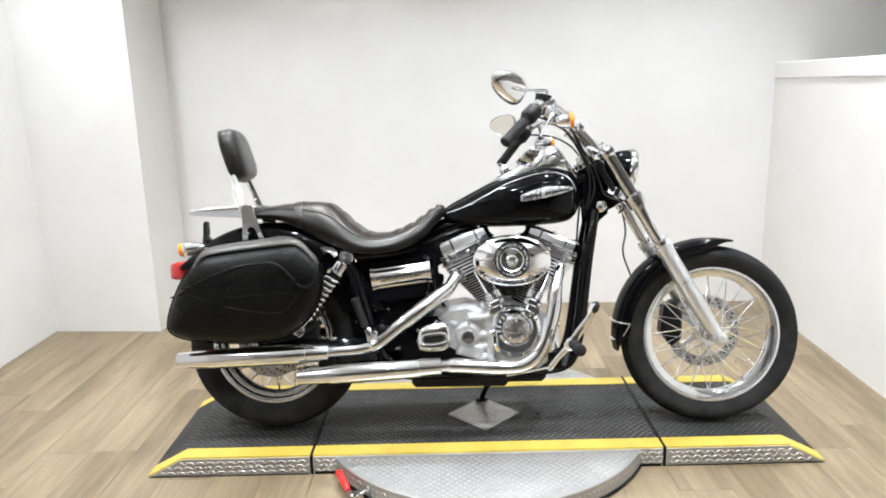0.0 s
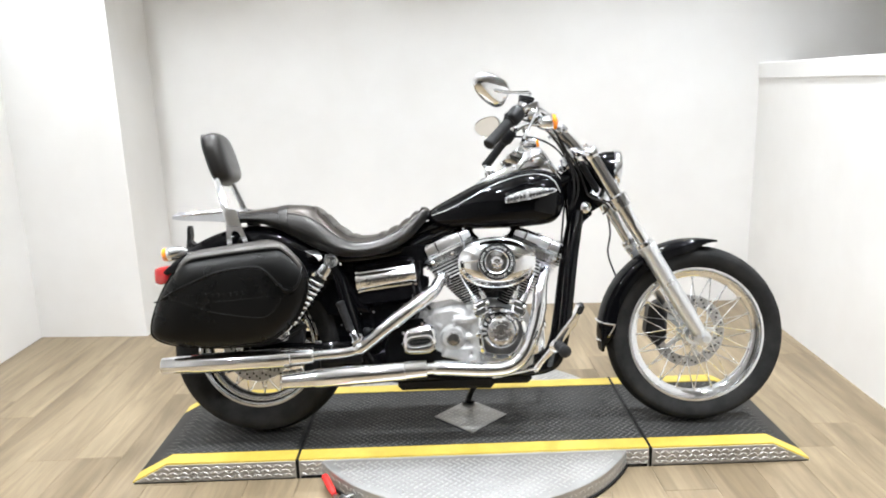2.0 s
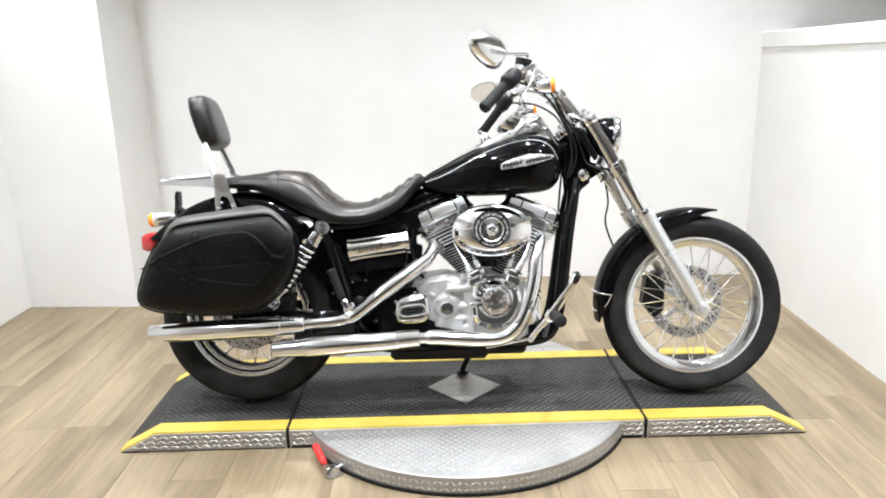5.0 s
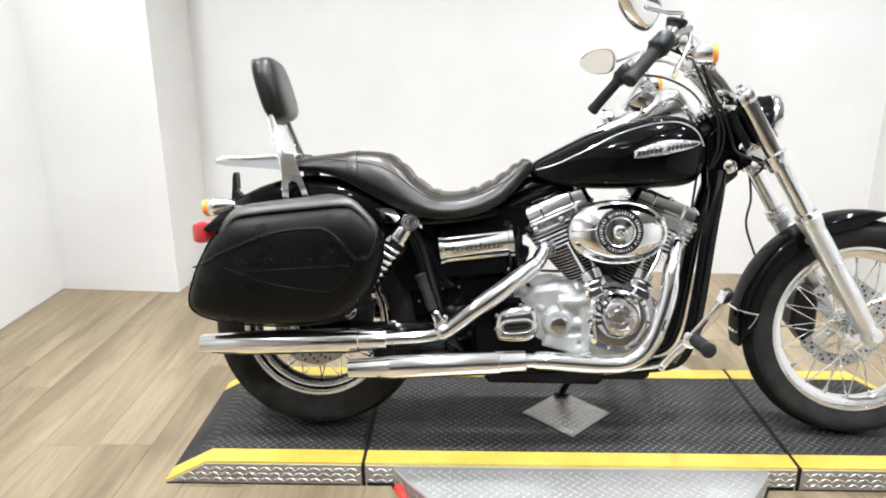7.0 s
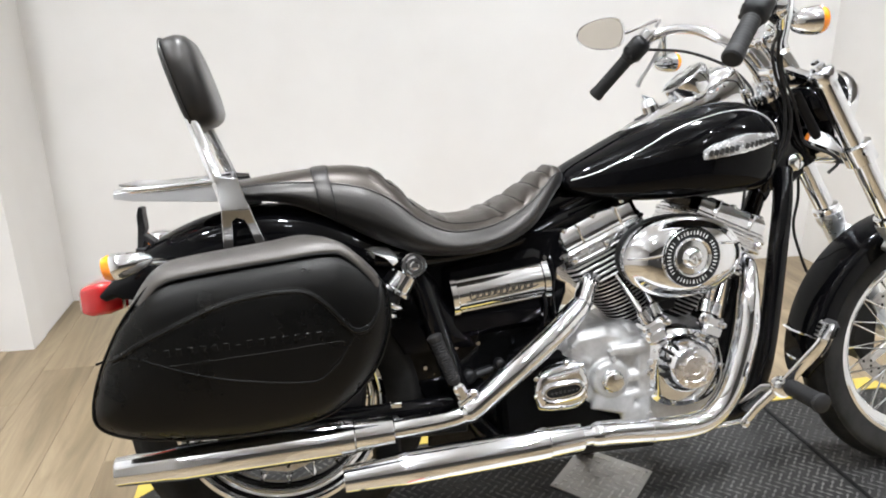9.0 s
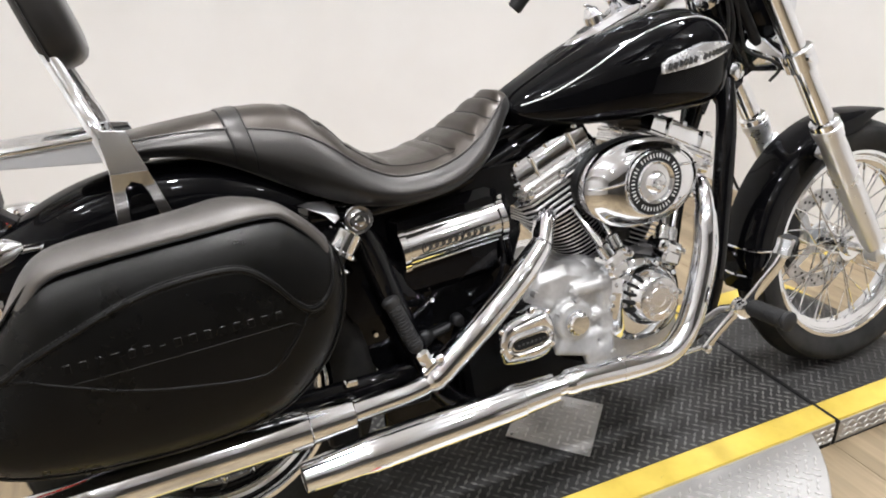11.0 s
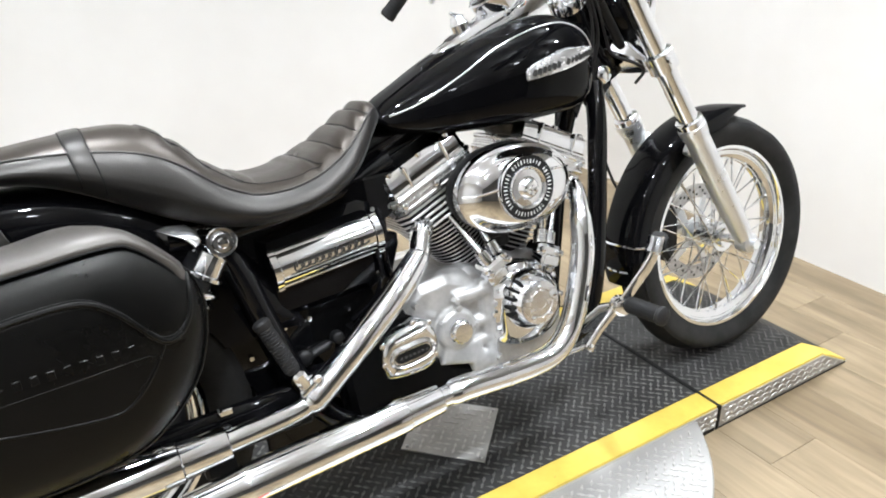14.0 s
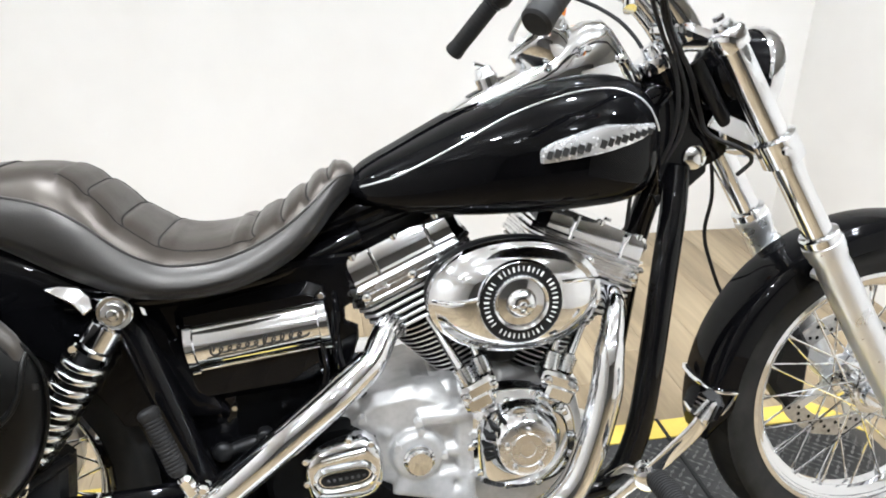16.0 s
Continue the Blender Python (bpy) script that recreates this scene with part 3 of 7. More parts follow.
def tyre_mesh(radius, width, bead, crown):
    """A tyre's turned shape with shallow circumferential lines on its walls."""
    h = width / 2
    prof = [(-h * 0.55, bead - 0.004), (-h * 0.62, bead + 0.004), (-h * 0.82, bead + (radius - bead) * 0.22), (-h * 0.97, bead + (radius - bead) * 0.48)]
    prof += [(-h, bead + (radius - bead) * 0.6), (-h * 0.985, bead + (radius - bead) * 0.7), (-h * 0.965, bead + (radius - bead) * 0.715), (-h * 0.93, bead + (radius - bead) * 0.78)]
    prof += [(-h * 0.75, radius - crown * 0.62), (-h * 0.5, radius - crown * 0.27), (-h * 0.2, radius - crown * 0.05)]
    prof = prof + [(0, radius)] + [(-a, r) for a, r in prof[::-1]]
    bm = bmesh.new()
    lathe(bm, prof, seg=96, closed=True)
    return bm


def tread_cuts(radius, width, crown, count, slant):
    """The dark grooves of a tread, as thin slanted strips sunk into the crown."""
    bm = bmesh.new()
    h = width / 2
    for k in range(count):
        for side in (-1, 1):
            a0 = 2 * math.pi * (k + (0.5 if side > 0 else 0)) / count
            row = []
            for i in range(6):
                f = 0.12 + 0.76 * i / 5
                y = side * h * f
                r = radius - crown * min(1.0, f * f * 1.1) + 0.0006
                a = a0 + slant * f
                for da in (-0.008, 0.008):
                    row.append(bm.verts.new(((r) * math.cos(a + da), y, r * math.sin(a + da))))
            for i in range(5):
                bm.faces.new((row[2 * i], row[2 * i + 1], row[2 * i + 3], row[2 * i + 2]))
    return bm


def wheel(name, label, centre, radius, width, bead, crown, rim_w, hub_r, hub_w, spokes):
    bm = bmesh.new()
    w = rim_w / 2
    # drop-centre rim with rolled lips
    prof = [(-w, bead + 0.008), (-w - 0.004, bead + 0.006), (-w - 0.004, bead - 0.002), (-w + 0.004, bead - 0.007), (-w + 0.0075, bead - 0.008), (-w + 0.009, bead - 0.0125), (-w * 0.66, bead - 0.0135), (-w * 0.6, bead - 0.02), (-w * 0.45, bead - 0.027), (-w * 0.2, bead - 0.0285), (-w * 0.18, bead - 0.031), (0, bead - 0.0315)]
    prof = prof + [(-a, r) for a, r in prof[-2::-1]] + [(w - 0.004, bead + 0.002), (w * 0.5, bead - 0.012), (0, bead - 0.02), (-w * 0.5, bead - 0.012), (-w + 0.004, bead + 0.002)]
    lathe(bm, prof, seg=96, closed=True)
    rim = part(name, bm, CHROME, BIKE, label, at=centre)
    part("tyre", tyre_mesh(radius, width, bead, crown), RUBBER, rim, "black rubber tyre")
    part("tread_groove", tread_cuts(radius, width, crown, 34, 0.22), SEAM, rim, smooth=0, kind="stuff")
    bm = bmesh.new()
    hw = hub_w / 2
    lathe(bm, [(-hw - 0.012, 0.02), (-hw - 0.012, hub_r * 0.75), (-hw, hub_r * 0.85), (-hw, hub_r * 1.18), (-hw + 0.006, hub_r * 1.18), (-hw + 0.012, hub_r * 0.8), (0, hub_r * 0.66), (hw - 0.012, hub_r * 0.8), (hw - 0.006, hub_r * 1.18), (hw, hub_r * 1.18), (hw, hub_r * 0.85), (hw + 0.012, hub_r * 0.75), (hw + 0.012, 0.02)], seg=40)
    part("hub", bm, CHROME, rim, "chrome hub")
    meshes = []
    for side in (-1, 1):
        for lead in (-1, 1):
            bm = bmesh.new()
            ah = lead * radians(62)
            p = Vector((math.cos(ah) * hub_r * 1.1, side * (hw - 0.003), math.sin(ah) * hub_r * 1.1))
            q = Vector(((bead - 0.03), side * 0.006, 0))
            d = (q - p).normalized()
            sweep(bm, [p, q], 0.0019, 6)
            sweep(bm, [q - d * 0.016, q - d * 0.004, q], [0.0026, 0.0034, 0.0034], 8)
            ob = part("spoke", bm, CHROME, rim)
            meshes.append((ob, side, lead))
    for k, (ob, side, lead) in enumerate(meshes):
        step = 2 * math.pi / (spokes // 4)
        off = (0.25 * (lead + 1) / 2 * 2 + 0.5 * (side + 1) / 2 + (0.0 if lead < 0 else 0.0)) * step / 1.0
        for i in range(spokes // 4):
            m = Matrix.Rotation(i * step + off, 4, "Y")
            if i == 0:
                ob.matrix_local = m
            else:
                shared("spoke", ob.data, rim, m)
    return rim


front_wheel = wheel("front_wheel", "chrome laced wire front wheel", FRONT, 0.331, 0.104, 0.246, 0.036, 0.066, 0.034, 0.07, 40)
REAR_RIM = 0.1
rear_wheel = wheel("rear_wheel", "chrome laced wire rear wheel", REAR, 0.33, 0.16, 0.222, 0.045, REAR_RIM, 0.05, 0.11, 40)
# black painted between the chrome rear rim's rings for the dark it reflects
rear_wheel.data.materials.append(FRAME)
for face in rear_wheel.data.polygons:
    c = face.center
    off, reach = abs(c.y) / (REAR_RIM / 2), math.hypot(c.x, c.z)
    if reach < 0.2155 and (off < 0.46 or 0.66 < off < 0.84):
        face.material_index = 1


def disc(name, y, r_out, r_in, holes, carrier, parent, mat=STEEL):
    """A drilled brake disc on a dished carrier."""
    bm = bmesh.new()
    n = 72
    rings = []
    for yy, dr in ((-0.0025, 0), (0.0025, 0)):
        rings.append([(r_in * math.cos(a), y + yy, r_in * math.sin(a)) for a in (2 * math.pi * k / n for k in range(n))])
        rings.append([((r_out + (0.002 if k % 6 < 3 else 0)) * math.cos(a), y + yy, (r_out + (0.002 if k % 6 < 3 else 0)) * math.sin(a)) for k, a in ((k, 2 * math.pi * k / n) for k in range(n))])
    loft(bm, [rings[0], rings[1], rings[3], rings[2]], wrap=True)
    ob = part(name, bm, mat, parent, "drilled steel brake disc", 30)
    bm = bmesh.new()
    for k in range(holes):
        for row in range(3):
            a = 2 * math.pi * (k + row / 3) / holes
            r = r_in + (r_out - r_in) * (0.25 + 0.25 * row)
            for s in (-1, 1):
                c = Vector((r * math.cos(a), y + s * 0.0029, r * math.sin(a)))
                vs = [bm.verts.new(c + Vector((0.0042 * math.cos(t), 0, 0.0042 * math.sin(t)))) for t in (2 * math.pi * j / 8 for j in range(8))]
                bm.faces.new(vs)
    part("drilling", bm, SEAM, parent, smooth=0, kind="stuff")
    bm = bmesh.new()
    for k in range(carrier):
        a = 2 * math.pi * k / carrier
        c, s = math.cos(a), math.sin(a)
        pts = [(0.03, -0.012), (r_in + 0.008, -0.008), (r_in + 0.008, 0.008), (0.03, 0.012)]
        prism(bm, [(u * c - v * s, u * s + v * c) for u, v in pts], y - 0.003, y + 0.004, 0.001)
    lathe(bm, [(y - 0.006, 0.045), (y + 0.004, 0.045)], (0, 0, 0), (0, 1, 0), 24)
    part("disc_carrier", bm, SATIN, parent)
    return ob


disc("brake_disc", 0.06, 0.138, 0.1, 20, 5, front_wheel)
disc("brake_disc", -0.082, 0.122, 0.085, 18, 5, rear_wheel)

# belt pulley on the far side of the rear wheel
bm = bmesh.new()
lathe(bm, [(0.078, 0.1), (0.078, 0.128), (0.08, 0.132), (0.104, 0.132), (0.106, 0.128), (0.106, 0.1)], seg=64, closed=True)
for k in range(5):
    a = 2 * math.pi * k / 5
    c, s = math.cos(a), math.sin(a)
    prism(bm, [(u * c - v * s, u * s + v * c) for u, v in ((0.02, -0.014), (0.104, -0.01), (0.104, 0.01), (0.02, 0.014))], 0.085, 0.098, 0.002)
part("belt_pulley", bm, SATIN, rear_wheel, "alloy belt pulley")
bm = bmesh.new()
loop = [(-0.817 + 0.137 * math.cos(t), 0.331 + 0.137 * math.sin(t)) for t in (math.pi / 2 + math.pi * k / 16 for k in range(17))]
loop += [(-0.33 + 0.06 * math.cos(t), 0.33 + 0.06 * math.sin(t)) for t in (-math.pi / 2 + math.pi * k / 12 for k in range(13))]
loft(bm, [[(x, y, z) for x, z in ring] for ring, y in ((loop, 0.081), (loop, 0.103), (inset(loop, -0.005), 0.103), (inset(loop, -0.005), 0.081))], wrap=True)
part("drive_belt", bm, RUBBER, BIKE, "black rubber drive belt")

# axles
bm = bmesh.new()
lathe(bm, [(-0.14, 0.009), (-0.137, 0.012), (0.13, 0.012)], FRONT, (0, 1, 0), 16)
hexagon(bm, FRONT + Vector((0, -0.142, 0)), (0, 1, 0), 0.014, 0.012)
part("front_axle", bm, CHROME, BIKE)
bm = bmesh.new()
lathe(bm, [(-0.16, 0.011), (0.16, 0.011)], REAR, (0, 1, 0), 16)
hexagon(bm, REAR + Vector((0, -0.165, 0)), (0, 1, 0), 0.018, 0.014)
part("rear_axle", bm, CHROME, BIKE)

# ---- front fork ----
FORK_T = Vector((0.416, 0, 1.02))
FORK_D = Vector((0.39, 0, -0.668)).normalized()


def fork(s, y, off=0.0):
    """A place s metres down the fork line."""
    return FORK_T + FORK_D * s + Vector((0, y, 0)) + Vector((-FORK_D.z, 0, FORK_D.x)) * off


for side in (-1, 1):
    y = side * 0.108
    bm = bmesh.new()
    sweep(bm, [fork(0.0, y), fork(0.43, y)], 0.0245, 24)
    tube = part("fork_tube", bm, CHROME, BIKE, "chrome fork tube")
    bm = bmesh.new()
    prof = [(0.385, 0.0265), (0.39, 0.031), (0.40, 0.032), (0.402, 0.0345), (0.418, 0.0345), (0.42, 0.032), (0.432, 0.0325), (0.44, 0.0295), (0.46, 0.0305), (0.6, 0.0305), (0.66, 0.0295), (0.74, 0.027), (0.765, 0.025), (0.772, 0.014)]
    lathe(bm, prof, fork(0, y), FORK_D, 28)
    slider = part("fork_slider", bm, SATIN, BIKE, "satin alloy fork slider")
    bm = bmesh.new()
    lathe(bm, [(0.383, 0.0285), (0.386, 0.033), (0.399, 0.0338), (0.401, 0.029)], fork(0, y), FORK_D, 28)
    part("dust_cap", bm, CHROME, slider, "chrome dust cap")
    # axle lug
    bm = bmesh.new()
    lathe(bm, [(-0.02, 0.022), (-0.017, 0.026), (0.017, 0.026), (0.02, 0.022)], FRONT + Vector((0, y, 0)), (0, 1, 0), 24)
    sweep(bm, [fork(0.70, y), FRONT + Vector((0, y, 0))], [0.024, 0.021], 16)
    part("axle_lug", bm, SATIN, slider)
    # fender mount lugs
    bm = bmesh.new()
    box(bm, fork(0.47, y - side * 0.03), (0.03, 0.025, 0.05), 0.005, (0, 30, 0))
    part("fender_lug", bm, SATIN, slider)
    bm = bmesh.new()
    lathe(bm, [(-0.016, 0.006), (-0.0155, 0.0145), (-0.013, 0.016), (-0.006, 0.0165), (-0.005, 0.023), (-0.002, 0.027), (0.003, 0.0295), (0.026, 0.0295), (0.029, 0.028), (0.03, 0.025)], fork(0.0, y), FORK_D, 36)
    hexagon(bm, fork(-0.02, y), -FORK_D, 0.009, 0.008)
    part("fork_cap", bm, CHROME, BIKE, "chrome fork cap")
    bm = bmesh.new()
    lathe(bm, [(0.188, 0.028), (0.192, 0.035), (0.236, 0.035), (0.24, 0.029)], fork(0, y), FORK_D, 24)
    hexagon(bm, fork(0.214, y) + Vector((-0.01, side * 0.034, 0)), (0, side, 0), 0.008, 0.008)
    part("clamp_collar", bm, CHROME, BIKE)

bm = bmesh.new()
m = Matrix.Translation(fork(0.0, 0, 0)) @ Matrix.Rotation(radians(30.3), 4, "Y")
prism(bm, [(-0.058, -0.062), (-0.03, -0.085), (0.014, -0.122), (0.028, -0.1), (0.02, 0.0), (0.028, 0.1), (0.014, 0.122), (-0.03, 0.085), (-0.058, 0.062)], -0.024, -0.004, 0.006, lambda x, y, z: m @ Vector((x, z, y)))
part("top_clamp", bm, CHROME, BIKE, "chrome top fork clamp")
bm = bmesh.new()
m = Matrix.Translation(fork(0.213, 0, 0)) @ Matrix.Rotation(radians(30.3), 4, "Y")
prism(bm, [(-0.095, -0.04), (-0.01, -0.11), (0.02, -0.12), (0.025, 0.0), (0.02, 0.12), (-0.01, 0.11), (-0.095, 0.04)], -0.023, 0.021, 0.007, lambda x, y, z: m @ Vector((x, z, y)))
part("lower_clamp", bm, CHROME, BIKE, "chrome lower fork clamp")
bm = bmesh.new()
sweep(bm, [fork(0.02, 0, -0.07), fork(0.2, 0, -0.07)], 0.033, 24)
for s in (0.02, 0.185):
    lathe(bm, [(0, 0.037), (0.016, 0.037)], fork(s, 0, -0.07), FORK_D, 24)
head = part("steering_head", bm, FRAME, BIKE, "gloss black steering head")
bm = bmesh.new()
lathe(bm, [(0.018, 0.0385), (0.015, 0.0395), (-0.004, 0.0395), (-0.008, 0.0375), (-0.009, 0.022), (-0.018, 0.02), (-0.024, 0.017), (-0.026, 0.01)], fork(0, 0, -0.07), FORK_D, 32)
part("head_cap", bm, CHROME, head, "chrome steering head cap")
bm = bmesh.new()
for k in range(10):
    a = 2 * math.pi * k / 10
    v = fork(0, 0, -0.07 + 0.0395 * math.cos(a)) + FORK_D * 0.006 + Vector((0, 0.0395 * math.sin(a), 0))
    box(bm, v, (0.004, 0.006, 0.012), 0.001, (0, 30.3, 0))
part("head_slot", bm, VOID, head, split=True)
# black covers between the clamps
for side in (-1, 1):
    bm = bmesh.new()
    sweep(bm, [fork(0.03, side * 0.05, -0.035), fork(0.15, side * 0.05, -0.035)], 0.012, 14, squash=0.8)
    part("fork_shroud", bm, BLACK, BIKE)

# ---- headlamp ----
HL = Vector((0.508, 0, 0.951))
HD = Vector((0.99, 0, -0.13)).normalized()
bm = bmesh.new()
lathe(bm, [(-0.078, 0.004), (-0.076, 0.024), (-0.067, 0.045), (-0.045, 0.061), (-0.02, 0.071), (0.01, 0.075), (0.014, 0.076)], HL, HD, 40)
lamp_shell = part("headlamp", bm, PAINT, BIKE, "gloss black headlamp shell")
bm = bmesh.new()
lathe(bm, [(0.008, 0.077), (0.012, 0.082), (0.022, 0.083), (0.034, 0.079), (0.038, 0.072), (0.034, 0.069), (0.012, 0.072)], HL, HD, 40, closed=True)
part("trim_ring", bm, CHROME, lamp_shell, "chrome trim ring")
bm = bmesh.new()
lathe(bm, [(0.028, 0.072), (0.036, 0.058), (0.042, 0.04), (0.044, 0.02), (0.045, 0.002)], HL, HD, 40)
part("lens", bm, GLASS, lamp_shell, "clear headlamp lens")
bm = bmesh.new()
lathe(bm, [(0.02, 0.07), (0.0, 0.05), (-0.02, 0.025), (-0.025, 0.002)], HL, HD, 32)
part("reflector", bm, CHROME, lamp_shell)
bm = bmesh.new()
box(bm, (0.46, 0, 0.885), (0.03, 0.05, 0.06), 0.006, (0, 25, 0))
part("headlamp_bracket", bm, CHROME, BIKE)

# ---- handlebar and controls ----
for side in (-1, 1):
    bm = bmesh.new()
    sweep(bm, spline([(0.392, side * 0.047, 1.015), (0.372, side * 0.047, 1.045), (0.342, side * 0.047, 1.078), (0.323, side * 0.047, 1.098)], 3), 0.023, 18)
    for dx, dz in ((0.018, 0.016), (-0.018, -0.016)):
        lathe(bm, [(0.0, 0.006), (0.012, 0.006), (0.014, 0.004)], (0.322 + dx, side * 0.047, 1.1 + dz), (-0.66, 0, 0.75), 12)
    lathe(bm, [(-0.022, 0.017), (-0.02, 0.022), (0.02, 0.022), (0.022, 0.017)], (0.322, side * 0.047, 1.1), (0, 1, 0), 20)
    part("riser", bm, CHROME, BIKE, "chrome handlebar riser")
RIGHT_BAR = [(0.322, 0, 1.1), (0.321, -0.07, 1.1), (0.306, -0.12, 1.108), (0.27, -0.165, 1.135), (0.225, -0.22, 1.156), (0.172, -0.27, 1.148), (0.118, -0.312, 1.108), (0.046, -0.365, 1.032)]
LEFT_BAR = [(0.322, 0, 1.1), (0.323, 0.07, 1.1), (0.315, 0.13, 1.122), (0.28, 0.19, 1.155), (0.232, 0.238, 1.163), (0.18, 0.275, 1.138), (0.143, 0.297, 1.1), (0.07, 0.347, 1.008)]
bm = bmesh.new()
sweep(bm, spline(RIGHT_BAR[::-1] + LEFT_BAR[1:], 6), 0.0127, 16)
part("handlebar", bm, CHROME, BIKE, "chrome handlebar")
bm = bmesh.new()
box(bm, (0.33, 0, 1.112), (0.056, 0.15, 0.022), 0.009, (0, 40, 0))
part("bar_clamp", bm, CHROME, BIKE, "chrome handlebar clamp")


def controls(p0, p1, side):
    """Grip, switch housing, lever, reservoir and mirror on one end of the bar."""
    p0, p1 = Vector(p0), Vector(p1)
    d = (p1 - p0).normalized()
    bm = bmesh.new()
    L = (p1 - p0).length
    prof = [(0.0, 0.019), (0.004, 0.022)]
    for k in range(12):
        a = 0.008 + k * (L - 0.02) / 12
        prof += [(a, 0.0175), (a + 0.003, 0.0182), (a + (L - 0.02) / 12 - 0.002, 0.0182)]
    prof += [(L - 0.006, 0.0195), (L + 0.004, 0.0195), (L + 0.008, 0.016)]
    lathe(bm, prof, p0, d, 24)
    part("grip", bm, GRIP, BIKE, "black rubber handgrip")
    bm = bmesh.new()
    lathe(bm, [(-0.062, 0.017), (-0.058, 0.024), (-0.05, 0.0275), (-0.012, 0.028), (-0.004, 0.024), (0.0, 0.02)], p0, d, 20)
    q = p0 - d * 0.03
    box(bm, q + Vector((-0.014, 0, -0.018)), (0.03, 0.03, 0.03), 0.006, (0, 30, 30 * side))
    housing = part("switch_housing", bm, BLACK, BIKE, "black switch housing")
    bm = bmesh.new()
    for k in range(2):
        box(bm, q + Vector((-0.03, 0.006 * (k * 2 - 1), 0.004 - 0.018 * k)), (0.008, 0.012, 0.009), 0.002)
    part("switch_button", bm, GRIP, housing, split=True)
    # perch and lever
    bm = bmesh.new()
    r = p0 - d * 0.075
    lathe(bm, [(-0.012, 0.02), (-0.01, 0.022), (0.01, 0.022), (0.012, 0.02)], r, d, 18)
    box(bm, r + Vector((0.03, 0, 0.006)), (0.05, 0.026, 0.024), 0.005, (0, -15, 0))
    if side < 0:
        box(bm, r + Vector((0.035, 0.012, -0.02)), (0.044, 0.05, 0.046), 0.012, (10, 25, 30))
        lathe(bm, [(-0.03, 0.008), (-0.026, 0.013), (0.026, 0.013), (0.03, 0.008)], r + Vector((0.05, 0.02, -0.038)), (0.4, 0.6, -0.5), 16)
    part("lever_perch", bm, CHROME, BIKE, "chrome lever perch")
    bm = bmesh.new()
    a = r + Vector((0.05, 0, 0.004))
    lev = [a, a + d * 0.05 + Vector((0.02, 0, -0.002)), a + d * 0.1 + Vector((0.03, 0, -0.008)), a + d * 0.14 + Vector((0.036, 0, -0.012)), a + d * 0.165 + Vector((0.046, 0, -0.012))]
    pts = spline(lev, 5)
    n = len(pts)
    sweep(bm, pts, [0.0075 - 0.003 * math.sin(math.pi * k / (n - 1)) for k in range(n)], 12, squash=1.3)
    part("lever", bm, SATIN if side > 0 else CHROME, BIKE, "chrome hand lever")
    if side < 0:
        bm = bmesh.new()
        up = Vector((0.22, -0.1, 0.97)).normalized()
        lathe(bm, [(-0.014, 0.018), (-0.01, 0.024), (0.016, 0.026), (0.018, 0.025)], r + Vector((0.012, 0.01, 0.012)), up, 28)
        res = part("brake_reservoir", bm, BLACK, BIKE, "black brake fluid reservoir")
        bm = bmesh.new()
        lathe(bm, [(0.019, 0.0275), (0.025, 0.0275), (0.028, 0.025), (0.028, 0.01), (0.03, 0.008)], r + Vector((0.012, 0.01, 0.012)), up, 28)
        part("reservoir_lid", bm, BLACK, res)
    return r


rp = controls(RIGHT_BAR[6], RIGHT_BAR[7], -1)
lp = controls(LEFT_BAR[6], LEFT_BAR[7], 1)


def mirror(foot, centre, facing, label, flip, roll=0.0, big=1.0):
    """A teardrop mirror on a bent stem."""
    foot, c, f = Vector(foot), Vector(centre), Vector(facing).normalized()
    bm = bmesh.new()
    sweep(bm, spline([foot, foot + Vector((0.008, 0, 0.02)), (foot + c) / 2 + Vector((0.016, 0, 0.004)), c + Vector((0.024, -flip * 0.02, -0.012)), c - f * 0.014], 5), 0.0052, 10)
    stem = part("mirror", bm, CHROME, BIKE, label)
    u = Vector((0, 0, 1)).cross(f).normalized() * flip
    v = f.cross(u) * flip
    c0, s0 = math.cos(radians(roll)) * big, math.sin(radians(roll)) * big
    u, v = u * c0 + v * s0, v * c0 - u * s0
    out = []
    for k in range(32):
        a = 2 * math.pi * k / 32
        su, sv = math.cos(a), math.sin(a)
        out.append((0.068 * math.copysign(abs(su) ** 0.85, su) * (1.0 if su > 0 else 0.92), 0.041 * math.copysign(abs(sv) ** 0.8, sv) * (1 - 0.22 * su)))
    bm = bmesh.new()
    rings = []
    for depth, s in ((0.004, 0.94), (0.006, 1.0), (0.0, 1.03), (-0.008, 1.0), (-0.018, 0.85), (-0.024, 0.55), (-0.026, 0.15)):
        rings.append([c + f * depth + u * x * s + v * y * s for x, y in out])
    loft(bm, rings)
    part("mirror_shell", bm, CHROME, stem, "chrome mirror shell")
    bm = bmesh.new()
    rings = [[c + f * depth + u * x * s + v * y * s for x, y in out] for depth, s in ((0.004, 0.95), (0.0065, 0.93))]
    loft(bm, rings)
    part("mirror_glass", bm, MIRROR, stem, "mirror glass with a beige reflection tint")


mirror(rp + Vector((0.02, 0, 0.03)), (0.055, -0.395, 1.204), (-0.55, 0.8, 0.25), "chrome mirror on a bent stem", 1, 22, 1.1)
mirror(lp + Vector((0.02, 0, 0.02)), (0.082, 0.335, 1.168), (-0.6, -0.8, -0.05), "chrome mirror on a bent stem", -1)


